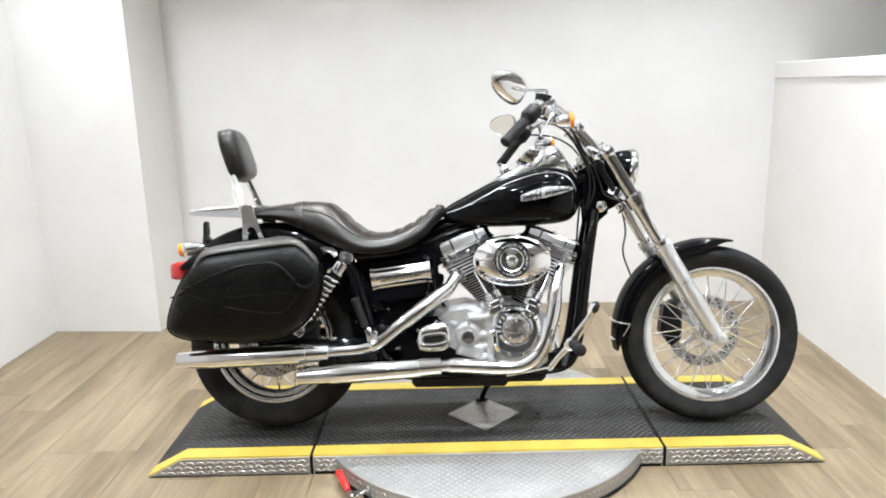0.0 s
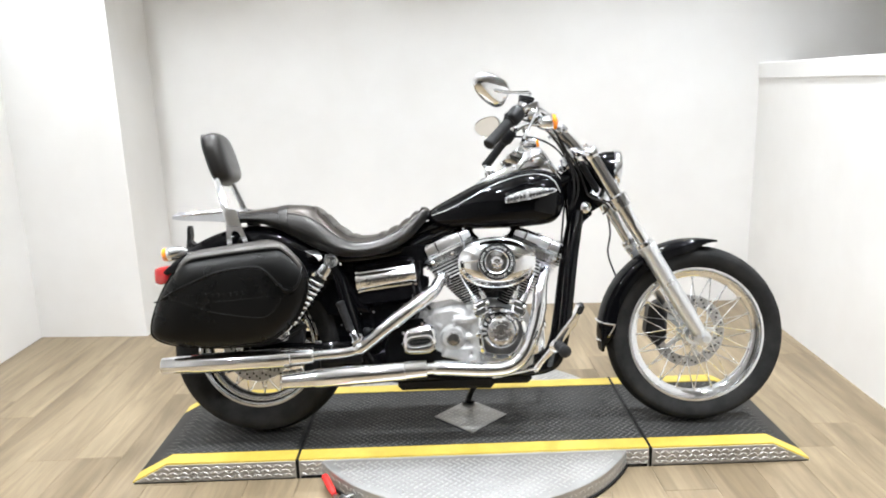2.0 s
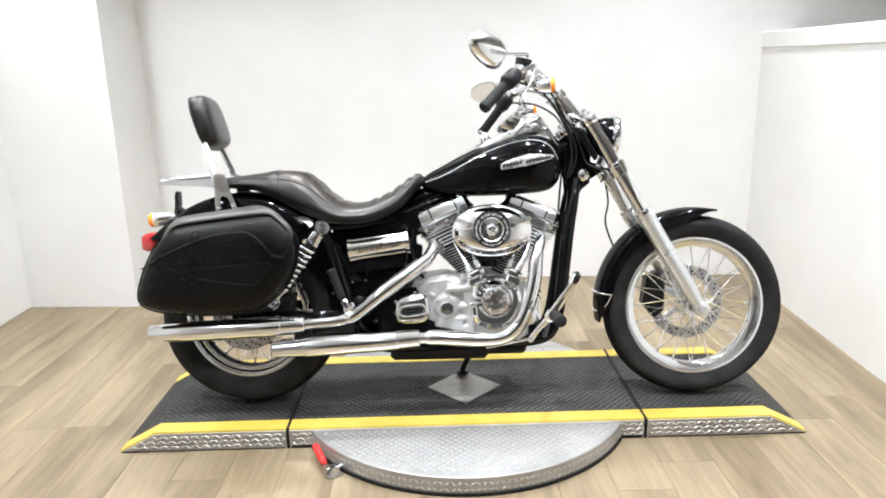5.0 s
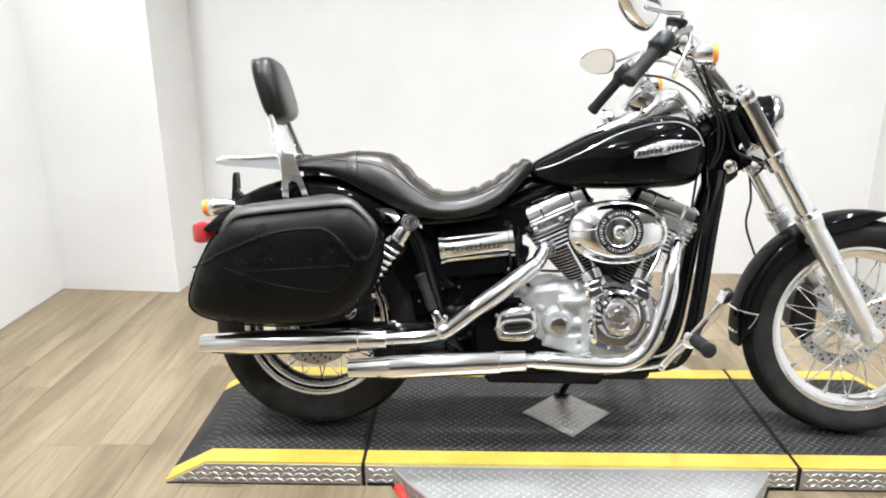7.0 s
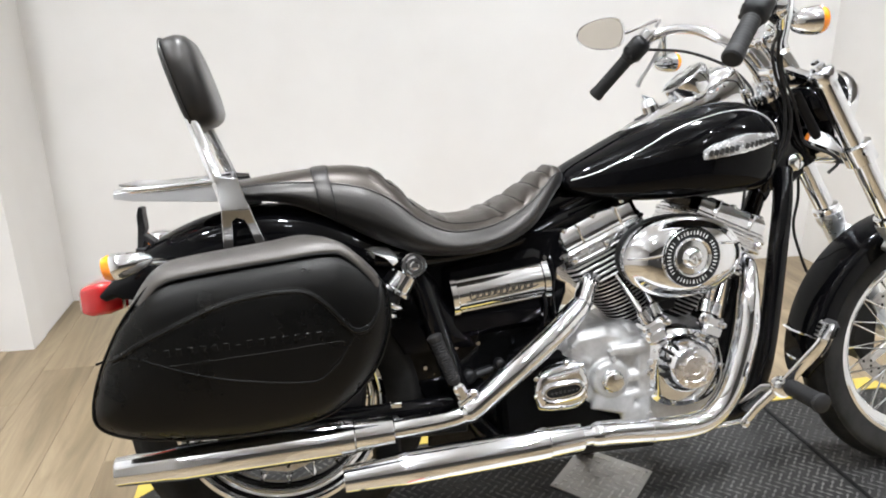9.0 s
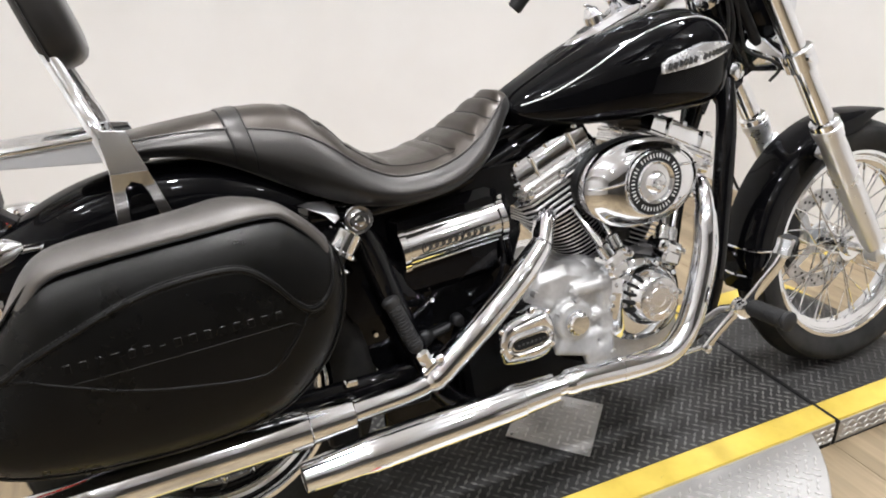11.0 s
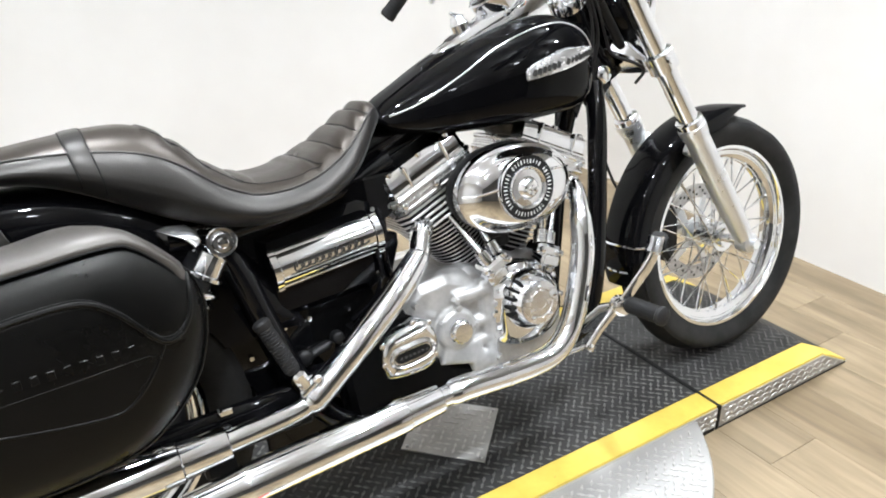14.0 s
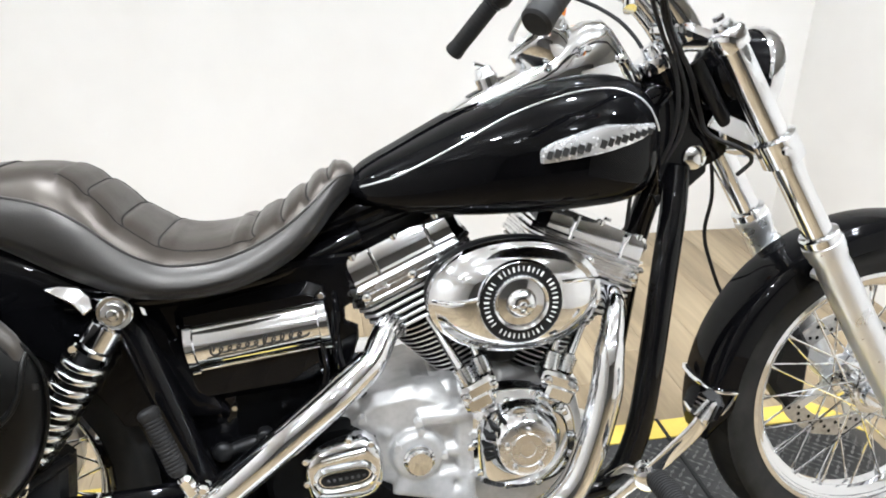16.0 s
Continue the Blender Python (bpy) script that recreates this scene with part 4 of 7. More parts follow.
def indicator(base, tip, r, stalk, label):
    """A bullet turn signal: chrome body from base to tip, amber lens at the tip."""
    base, tip = Vector(base), Vector(tip)
    d = (tip - base).normalized()
    L = (tip - base).length
    bm = bmesh.new()
    lathe(bm, [(-0.004, 0.004), (0.0, r * 0.3), (L * 0.12, r * 0.6), (L * 0.3, r * 0.82), (L * 0.55, r * 0.96), (L * 0.75, r), (L * 0.78, r * 0.93)], base, d, 28)
    sweep(bm, [Vector(stalk), base + d * L * 0.45], [0.008, 0.007], 12)
    body = part("turn_signal", bm, CHROME, BIKE, label)
    bm = bmesh.new()
    lathe(bm, [(L * 0.74, r * 0.94), (L * 0.84, r * 0.96), (L * 0.95, r * 0.82), (L, r * 0.4), (L + 0.002, 0.002)], base, d, 28)
    part("lens", bm, AMBER, body, "amber lens")


for side, bx, dz in ((-1, 0.004, 0.0), (1, 0.012, -0.018)):
    indicator((0.205 + bx, side * 0.29, 1.1 + dz), (0.276 + bx, side * 0.30, 1.106 + dz), 0.028, (0.21 + bx, side * 0.25, 1.15), "chrome turn signal with an amber lens")
    indicator((-1.03, side * 0.165, 0.704), (-1.118, side * 0.168, 0.69), 0.026, (-1.0, side * 0.09, 0.685), "chrome turn signal with an amber lens")

# cables
CABLES = [
    [(0.15, -0.29, 1.13), (0.23, -0.235, 1.125), (0.292, -0.14, 1.092), (0.325, -0.092, 1.04), (0.358, -0.07, 0.985), (0.385, -0.058, 0.92), (0.385, -0.045, 0.86), (0.36, -0.03, 0.8)],
    [(0.16, -0.28, 1.12), (0.235, -0.22, 1.1), (0.29, -0.12, 1.07), (0.33, -0.075, 1.02), (0.365, -0.062, 0.95), (0.372, -0.05, 0.87), (0.355, -0.03, 0.8)],
    [(0.17, -0.28, 1.16), (0.25, -0.21, 1.12), (0.308, -0.125, 1.072), (0.345, -0.08, 1.02), (0.385, -0.065, 0.96), (0.41, -0.055, 0.9), (0.425, -0.06, 0.86), (0.47, -0.085, 0.835), (0.49, -0.088, 0.815), (0.47, -0.08, 0.79)],
    [(0.18, 0.28, 1.12), (0.27, 0.2, 1.1), (0.34, 0.1, 1.04), (0.37, 0.05, 0.95), (0.35, 0.05, 0.82), (0.33, 0.06, 0.6)],
    [(0.46, 0.06, 0.9), (0.515, 0.1, 0.82), (0.54, 0.12, 0.72), (0.529, 0.12, 0.645), (0.545, 0.12, 0.58), (0.588, 0.12, 0.49), (0.66, 0.11, 0.43), (0.69, 0.1, 0.42)],
]
for pts in CABLES:
    bm = bmesh.new()
    sweep(bm, spline(pts, 7), 0.0038, 8)
    part("cable", bm, GRIP, BIKE, "black control cable")

# ---- front fender ----


def fender(name, centre, radius, half, a0, a1, skirt, label, tip=0.25, n=48, bend=0.022, lead=0.06, flare=0.0):
    """A rounded mudguard shell over an arc, from angle a0 to a1 (degrees from straight ahead)."""
    bm = bmesh.new()
    arc = [(1 - bend / half * (1 - math.cos(t)), -bend * (1 - math.sin(t))) for t in (math.pi / 2 * j / 7 for j in range(7))]
    right = [(1.0, -skirt), (1.0, -skirt * 0.5 - bend * 0.5), *arc, (0.4, 0.003)]
    sect = [(-u, h) for u, h in right] + [(0.0, 0.005)] + right[::-1]
    rings = []
    for k in range(n + 1):
        f = k / n
        a = radians(a0 + (a1 - a0) * f)
        w = half * (1 - (1 - min(1, f / lead)) ** 2 * tip) * (1 - (1 - min(1, (1 - f) / 0.1)) ** 2 * tip)
        e = min(1, f / lead, (1 - f) / 0.12)
        e = e * e * (3 - 2 * e)
        lift = flare * (1 - min(1, f / lead)) ** 2
        ring = [(w * u, radius + lift + h * (0.12 + 0.88 * e)) for u, h in sect]
        ring += [(y * (1 - 0.003 / half), r - 0.0025) for y, r in ring[::-1]]
        rings.append([(centre.x + r * math.cos(a), y, centre.z + r * math.sin(a)) for y, r in ring])
    loft(bm, rings)
    return part(name, bm, PAINT, BIKE, label, 50)


front_fender = fender("front_fender", FRONT, 0.357, 0.062, 77, 189, 0.048, "gloss black front fender", 0.35, lead=0.2, flare=0.004)
rear_fender = fender("rear_fender", REAR, 0.448, 0.1, 16, 139, 0.15, "gloss black rear fender", 0.12, bend=0.05)
# bright trim round the fender's lower end
def guard(a, y, r):
    return (FRONT.x + r * math.cos(radians(a)), y, FRONT.z + r * math.sin(radians(a)))


bm = bmesh.new()
across = [(-1.03, 0.31), (-1.03, 0.335), (-0.96, 0.352), (-0.72, 0.359), (-0.4, 0.362), (0, 0.364), (0.4, 0.362), (0.72, 0.359), (0.96, 0.352), (1.03, 0.335), (1.03, 0.31)]
sweep(bm, [guard(171, u * 0.064, r + 0.002) for u, r in across], 0.0036, 8)
sweep(bm, [guard(182.2, u * 0.05, r - 0.002 - (0.3 * abs(u) ** 3) * 0.02) for u, r in across[2:-2]], 0.0042, 8)
for side in (-1, 1):
    sweep(bm, spline([guard(171, side * 0.066, 0.313), guard(175, side * 0.065, 0.32), guard(179, side * 0.06, 0.332), guard(182.2, side * 0.047, 0.345)], 8), 0.0024, 8)
part("fender_trim", bm, CHROME, front_fender, "chrome fender trim", split=False)

# caliper on the far fork leg
bm = bmesh.new()
prism(bm, [(0.655, 0.33), (0.70, 0.27), (0.735, 0.30), (0.74, 0.40), (0.71, 0.45), (0.67, 0.43)], 0.045, 0.115, 0.01)
part("brake_caliper", bm, BLACK, BIKE, "black brake caliper")
bm = bmesh.new()
prism(bm, [(-0.74, 0.33), (-0.69, 0.3), (-0.64, 0.33), (-0.63, 0.41), (-0.67, 0.45), (-0.73, 0.43)], -0.13, -0.07, 0.01)
part("brake_caliper", bm, BLACK, BIKE, "black rear brake caliper")

# ---- tank ----
TANK_TOP = [(-0.172, 0.806), (-0.15, 0.828), (-0.096, 0.857), (0.0, 0.904), (0.087, 0.937), (0.16, 0.957), (0.225, 0.963), (0.28, 0.954), (0.315, 0.932), (0.332, 0.895), (0.338, 0.87)]
TANK_LOW = [(-0.172, 0.79), (-0.15, 0.772), (-0.096, 0.757), (0.0, 0.75), (0.1, 0.75), (0.2, 0.754), (0.28, 0.764), (0.315, 0.79), (0.332, 0.83), (0.338, 0.85)]
TANK_HALF = [(-0.172, 0.055), (-0.15, 0.075), (-0.096, 0.1), (0.0, 0.134), (0.087, 0.157), (0.16, 0.167), (0.225, 0.166), (0.28, 0.148), (0.315, 0.115), (0.332, 0.075), (0.338, 0.045)]


def tank_point(x, a, grow=0.0):
    """A place on the tank's skin: a is the angle in the section, from the right side upwards."""
    zt, zb, w = smooth_ramp(TANK_TOP, x) + grow, smooth_ramp(TANK_LOW, x) - grow, smooth_ramp(TANK_HALF, x) + grow
    c, s = math.cos(a), math.sin(a)
    p = 2 / 3 if s > 0 else 2 / 4.5
    y = -w * math.copysign(abs(c) ** p, c)
    h = (zt - zb) / 2
    up = math.copysign(abs(s) ** p, s)
    y *= 1 - 0.17 * max(0, up) ** 2 - 0.05 * max(0, -up) ** 2
    return Vector((x, y, (zt + zb) / 2 + h * up * (1 if up < 0 else 1)))


bm = bmesh.new()
xs = [-0.172, -0.168, -0.16] + [-0.15 + 0.015 * k for k in range(30)] + [0.295, 0.305, 0.315, 0.322, 0.328, 0.332, 0.335, 0.338]
loft(bm, [[tank_point(x, 2 * math.pi * k / 56) for k in range(56)] for x in xs])
tank = part("fuel_tank", bm, PAINT, BIKE, "gloss black teardrop fuel tank", 60)


def skin_angle(x, z):
    """The section angle at which the right side of the tank reaches height z."""
    zt, zb = smooth_ramp(TANK_TOP, x), smooth_ramp(TANK_LOW, x)
    up = max(-0.999, min(0.999, (z - (zt + zb) / 2) / ((zt - zb) / 2)))
    return math.asin(math.copysign(abs(up) ** (1.5 if up > 0 else 2.25), up))


STRIPE_Z = [(-0.16, 0.803), (-0.1, 0.822), (-0.018, 0.862), (0.068, 0.906), (0.155, 0.934), (0.224, 0.942), (0.262, 0.934), (0.292, 0.912), (0.31, 0.875)]
for mirror_y in (1, -1):
    bm = bmesh.new()
    pts = []
    for k in range(60):
        x = -0.155 + (0.31 + 0.155) * k / 59
        p = tank_point(x, skin_angle(x, smooth_ramp(STRIPE_Z, x)), 0.0005)
        pts.append((p.x, p.y * mirror_y, p.z))
    sweep(bm, pts, 0.0017, 6)
    part("pinstripe", bm, STRIPE, tank, "silver pinstripe")
    # long wing badge with rows of plain raised marks
    bm = bmesh.new()
    rings = []
    for x, z0, z1, pop in ((0.108, 0.841, 0.855, 0.003), (0.111, 0.838, 0.861, 0.006), (0.13, 0.84, 0.871, 0.0085), (0.165, 0.845, 0.882, 0.0105), (0.19, 0.849, 0.889, 0.0115), (0.21, 0.853, 0.892, 0.0115), (0.24, 0.86, 0.891, 0.0105), (0.265, 0.867, 0.89, 0.009), (0.285, 0.874, 0.889, 0.007), (0.298, 0.881, 0.888, 0.003)):
        ring = []
        for z, o in ((z0, 0.0), (z0 + 0.002, pop), ((z0 + z1) / 2, pop + 0.002), (z1 - 0.002, pop), (z1, 0.0)):
            p = tank_point(x, skin_angle(x, z), 0.0)
            ring.append((x, (p.y - o) * mirror_y, z))
        rings.append(ring)
    loft(bm, rings)
    badge = part("tank_badge", bm, EMBLEM, tank, "chrome wing-shaped tank badge", 30)
    bm = bmesh.new()
    for k in range(15):
        if k == 6:
            continue
        x = 0.119 + k * 0.0113
        z = 0.8525 + (x - 0.118) * 0.168
        p = tank_point(x, skin_angle(x, z), 0.0)
        box(bm, (x, (p.y - 0.0122) * mirror_y, z), (0.0088 + 0.0014 * (k % 3 == 1), 0.0022, 0.0128 - 0.003 * max(0.0, (k - 9) / 5)), 0.0008, (0, 18, 0))
    part("badge_mark", bm, DARK_MARK, badge, smooth=0, split=True)

# raised centre strip, console, speedometer
STRIP_TOP = [(-0.18, 0.806), (-0.15, 0.831), (-0.096, 0.86), (-0.05, 0.884), (0.0, 0.909), (0.05, 0.93), (0.09, 0.945)]
bm = bmesh.new()
rings = []
for k in range(30):
    x = -0.18 + 0.27 * k / 29
    z = smooth_ramp(TANK_TOP, x)
    w, h = 0.034, smooth_ramp(STRIP_TOP, x) - z
    rings.append([(x, -w, z - 0.012), (x, -w, z + h * 0.6), (x, -w * 0.85, z + h - 0.001), (x, -w * 0.5, z + h + 0.001), (x, 0, z + h + 0.002), (x, w * 0.5, z + h + 0.001), (x, w * 0.85, z + h - 0.001), (x, w, z + h * 0.6), (x, w, z - 0.012)])
loft(bm, rings)
part("tank_strip", bm, PAINT, BIKE, "gloss black centre strip of the tank")
CONSOLE = [(-0.012, 0.01, 0.901), (-0.004, 0.018, 0.91), (0.012, 0.025, 0.921), (0.034, 0.031, 0.933), (0.06, 0.034, 0.946), (0.1, 0.038, 0.966), (0.139, 0.045, 0.988), (0.165, 0.052, 1.008), (0.193, 0.056, 1.032), (0.22, 0.056, 1.045), (0.248, 0.053, 1.048), (0.266, 0.049, 1.034), (0.285, 0.043, 1.008), (0.31, 0.034, 0.972), (0.33, 0.022, 0.945)]
bm = bmesh.new()
rings = []
for x, w, top in CONSOLE:
    z = smooth_ramp(TANK_TOP, min(x, 0.3)) - 0.012
    ring = []
    for k in range(19):
        a = math.pi * k / 18
        c, s = math.cos(a), math.sin(a)
        ring.append((x, -w * math.copysign(abs(c) ** 0.55, c) * (1.12 - 0.2 * s), z + (top - z) * s ** 0.5))
    rings.append(ring + [(x, w, z - 0.015), (x, -w, z - 0.015)])
loft(bm, rings)
console = part("tank_console", bm, CHROME, BIKE, "chrome tank console", 50)
# dark inlay and a bright bead on the console's spine
bm = bmesh.new()
inlay = []
for x in (0.03, 0.045, 0.06, 0.075, 0.09):
    z = smooth_ramp([(c[0], c[2]) for c in CONSOLE], x)
    inlay.append([(x, y, z + o) for y, o in ((-0.014, -0.004), (-0.013, 0.0015), (0.013, 0.0015), (0.014, -0.004))])
loft(bm, inlay)
part("console_inlay", bm, BLACK, console, "black console inlay")
for side in (-1, 1):
    bm = bmesh.new()
    sweep(bm, [(x, side * (w * 1.1 + 0.003), smooth_ramp(TANK_TOP, min(x, 0.3)) - 0.004) for x, w, _ in CONSOLE[1:-1]], 0.0035, 8)
    part("console_edge", bm, BLACK, console)
    # bolts up the side of the instrument housing
    bm = bmesh.new()
    for x, z in ((0.15, 0.975), (0.215, 1.0), (0.275, 0.985)):
        lathe(bm, [(0, 0.007), (0.004, 0.0075), (0.008, 0.004)], (x, side * 0.052, z), (0, side, 0.25), 14)
    part("console_bolt", bm, CHROME, console, split=True)
SP, SD = Vector((0.168, 0, 0.994)), Vector((-0.62, 0, 0.785)).normalized()
bm = bmesh.new()
lathe(bm, [(-0.01, 0.05), (0.012, 0.054), (0.03, 0.0555), (0.038, 0.0545), (0.041, 0.05), (0.035, 0.0475)], SP, SD, 40)
part("speedometer", bm, CHROME, BIKE, "chrome speedometer case")
speedo = bpy.data.objects["speedometer"]
bm = bmesh.new()
lathe(bm, [(0.033, 0.0485), (0.0365, 0.048)], SP, SD, 40)
part("dial", bm, DIAL, speedo, "pale speedometer dial")
bm = bmesh.new()
u = SD.orthogonal().normalized()
v = SD.cross(u)
for k in range(21):
    a = math.pi * (0.15 + 1.7 * k / 20)
    c = SP + SD * 0.0372 + (u * math.cos(a) + v * math.sin(a)) * 0.038
    q = [(u * math.cos(a) + v * math.sin(a)) * s1 + (v * math.cos(a) - u * math.sin(a)) * s2 for s1, s2 in ((-0.005, -0.0008), (0.005, -0.0008), (0.005, 0.0008), (-0.005, 0.0008))]
    bm.faces.new([bm.verts.new(c + w) for w in q])
part("dial_marks", bm, DARK_MARK, speedo, smooth=0, kind="stuff")
bm = bmesh.new()
lathe(bm, [(0.039, 0.0485), (0.041, 0.04), (0.0425, 0.002)], SP, SD, 40)
part("glass", bm, GLASS, speedo)
bm = bmesh.new()
lathe(bm, [(-0.012, 0.02), (0.008, 0.02), (0.012, 0.016), (0.02, 0.015), (0.024, 0.012)], (0.064, 0, 0.955), (-0.35, 0, 1), 20)
box(bm, (0.056, 0, 0.98), (0.03, 0.009, 0.007), 0.002, (0, 20, 0))
part("ignition_switch", bm, CHROME, BIKE, "chrome ignition switch")

# ---- seat ----
SEAT_TOP = [(-0.97, 0.822), (-0.886, 0.832), (-0.8, 0.843), (-0.747, 0.849), (-0.679, 0.855), (-0.62, 0.853), (-0.585, 0.841), (-0.55, 0.816), (-0.508, 0.774), (-0.47, 0.747), (-0.439, 0.735), (-0.39, 0.734), (-0.354, 0.741), (-0.31, 0.757), (-0.27, 0.779), (-0.235, 0.804), (-0.205, 0.825), (-0.182, 0.834), (-0.166, 0.826), (-0.155, 0.806)]
SEAT_LOW = [(-0.97, 0.812), (-0.886, 0.802), (-0.81, 0.798), (-0.76, 0.788), (-0.705, 0.766), (-0.65, 0.737), (-0.595, 0.708), (-0.547, 0.688), (-0.499, 0.672), (-0.45, 0.666), (-0.401, 0.667), (-0.35, 0.674), (-0.309, 0.686), (-0.272, 0.703), (-0.247, 0.719), (-0.222, 0.742), (-0.2, 0.768), (-0.175, 0.79), (-0.155, 0.798)]
SEAT_HALF = [(-0.97, 0.07), (-0.95, 0.095), (-0.886, 0.108), (-0.747, 0.12), (-0.66, 0.132), (-0.58, 0.15), (-0.5, 0.168), (-0.42, 0.174), (-0.34, 0.168), (-0.27, 0.142), (-0.23, 0.115), (-0.2, 0.088), (-0.18, 0.066), (-0.165, 0.046), (-0.155, 0.025)]
TUCKS = (-0.56, -0.515, -0.465, -0.325, -0.28, -0.24, -0.205)


def seat_point(x, f, grow=0.0):
    """A place on the seat: f runs from the right lower edge (0) over the top to the left lower edge (1)."""
    zt, zb, w = smooth_ramp(SEAT_TOP, x) + 0.003, smooth_ramp(SEAT_LOW, x), smooth_ramp(SEAT_HALF, x)
    a = math.pi * f
    c, s = math.cos(a), math.sin(a)
    y = -w * math.copysign(abs(c) ** 0.56, c)
    up = abs(s) ** 0.44
    edge = 0.84 + 0.16 * (1 - min(1, abs(y) / w) ** 3)
    z = zb + (zt - zb) * min(up, 1.0) * (edge if up > 0.2 else edge)
    y *= 1.0 - 0.13 * up * (1 if abs(c) > 0.3 else abs(c) / 0.3)
    y *= 1.0 - 0.2 * max(0.0, 1 - up / 0.34) ** 1.4
    near = min(abs(x - t) for t in TUCKS)
    inside = max(0.0, 1 - (abs(y) / (w * (0.62 if x < -0.36 else 0.78))) ** 4)
    if -0.6 < x < -0.19 and not -0.44 < x < -0.35:
        z += inside * (0.0035 - 0.0085 * math.exp(-(near / 0.007) ** 2))
    return Vector((x, y, z)) + Vector((0, y / w, 1)).normalized() * grow


SKIRT_F = [0.0, 0.0005, 0.0018, 0.004, 0.0075, 0.0125, 0.018]
SEAT_F = SKIRT_F + [k / 40 for k in range(1, 40)] + [1 - f for f in SKIRT_F[::-1]]
bm = bmesh.new()
n = len(SEAT_F) - 1
xs = [-0.97 + 0.815 * k / 205 for k in range(206)]
rings = []
for x in xs:
    ring = [seat_point(x, f) for f in SEAT_F]
    w, zb = smooth_ramp(SEAT_HALF, x), smooth_ramp(SEAT_LOW, x)
    rings.append(ring + [(x, w * 0.66, zb - 0.004), (x, -w * 0.66, zb - 0.004)])
loft(bm, rings)
seat = part("seat", bm, VINYL, BIKE, "black stitched vinyl two-up seat with brownish hide top", 70)
SEAM_F = 0.2
# the hide inside the seams
seat.data.materials.append(SEAT_HIDE)
for face in seat.data.polygons:
    k = face.index % (n + 3)
    if face.index < (n + 3) * 205 and k < n and SEAM_F - 0.01 <= SEAT_F[k] < 1 - SEAM_F - 0.01:
        face.material_index = 1
for f in (SEAM_F, 1 - SEAM_F):
    bm = bmesh.new()
    sweep(bm, [seat_point(-0.93 + 0.76 * k / 120, f, 0.0005) for k in range(121)], 0.0021, 6)
    part("piping", bm, VINYL, seat, "black piping")
PANEL = [(-0.6, 0.42), (-0.5, 0.355), (-0.4, 0.325), (-0.33, 0.29), (-0.27, 0.245), (-0.2, 0.215)]
for t in TUCKS:
    bm = bmesh.new()
    f = ramp(PANEL, t)
    sweep(bm, [seat_point(t + 0.008 * (abs(k / 20 - 0.5) * 2) ** 3, f + (1 - 2 * f) * k / 20, 0.0002) for k in range(21)], 0.0014, 6)
    part("tuck_seam", bm, SEAM, seat, smooth=40)
for side in (0, 1):
    bm = bmesh.new()
    row = [(-0.6 + 0.28 * k / 50) for k in range(51)]
    sweep(bm, [seat_point(x, abs(side - ramp(PANEL, x)), 0.0001) for x in row], 0.0011, 6)
    part("panel_seam", bm, SEAM, seat, smooth=40)
bm = bmesh.new()
rings = []
for f in SEAT_F:
    rings.append([seat_point(-0.703 + dx + 0.014 * (abs(f - 0.5) * 2) ** 2, f, g) for dx, g in ((-0.0155, 0.0), (-0.0145, 0.0022), (-0.012, 0.0028), (0.012, 0.0028), (0.0145, 0.0022), (0.0155, 0.0))])
loft(bm, rings)
strap = part("grab_strap", bm, VINYL, seat, "black vinyl strap across the seat", 40)
for dx in (-0.0162, 0.0162):
    bm = bmesh.new()
    sweep(bm, [seat_point(-0.703 + dx + 0.014 * (abs(f - 0.5) * 2) ** 2, f, 0.0006) for f in SEAT_F[2:-2]], 0.0014, 6)
    part("strap_seam", bm, SEAM, strap)

# ---- frame ----
TUBES = [
    [(0.388, -0.03, 0.8), (0.372, -0.055, 0.72), (0.354, -0.07, 0.62), (0.325, -0.082, 0.4), (0.305, -0.08, 0.3), (0.275, -0.08, 0.245), (0.21, -0.08, 0.225), (0.1, -0.08, 0.22), (-0.2, -0.09, 0.215), (-0.33, -0.11, 0.225), (-0.41, -0.118, 0.31), (-0.464, -0.118, 0.467), (-0.504, -0.115, 0.6), (-0.54, -0.11, 0.66)],
    [(0.37, 0, 0.93), (0.2, 0, 0.86), (0.0, 0, 0.78), (-0.15, 0, 0.72), (-0.3, 0, 0.68)],
    [(-0.16, -0.045, 0.72), (-0.3, -0.06, 0.672), (-0.45, -0.075, 0.655), (-0.54, -0.09, 0.655), (-0.6, -0.095, 0.662)],
]
for pts in TUBES:
    for side in ((1, -1) if any(p[1] for p in pts) else (1,)):
        bm = bmesh.new()
        sweep(bm, spline([(x, y * side, z) for x, y, z in pts], 6), (0.0225 if pts is TUBES[0] else 0.019) if pts[0][1] else 0.03, 16)
        part("frame_tube", bm, FRAME, BIKE, "gloss black frame tube")
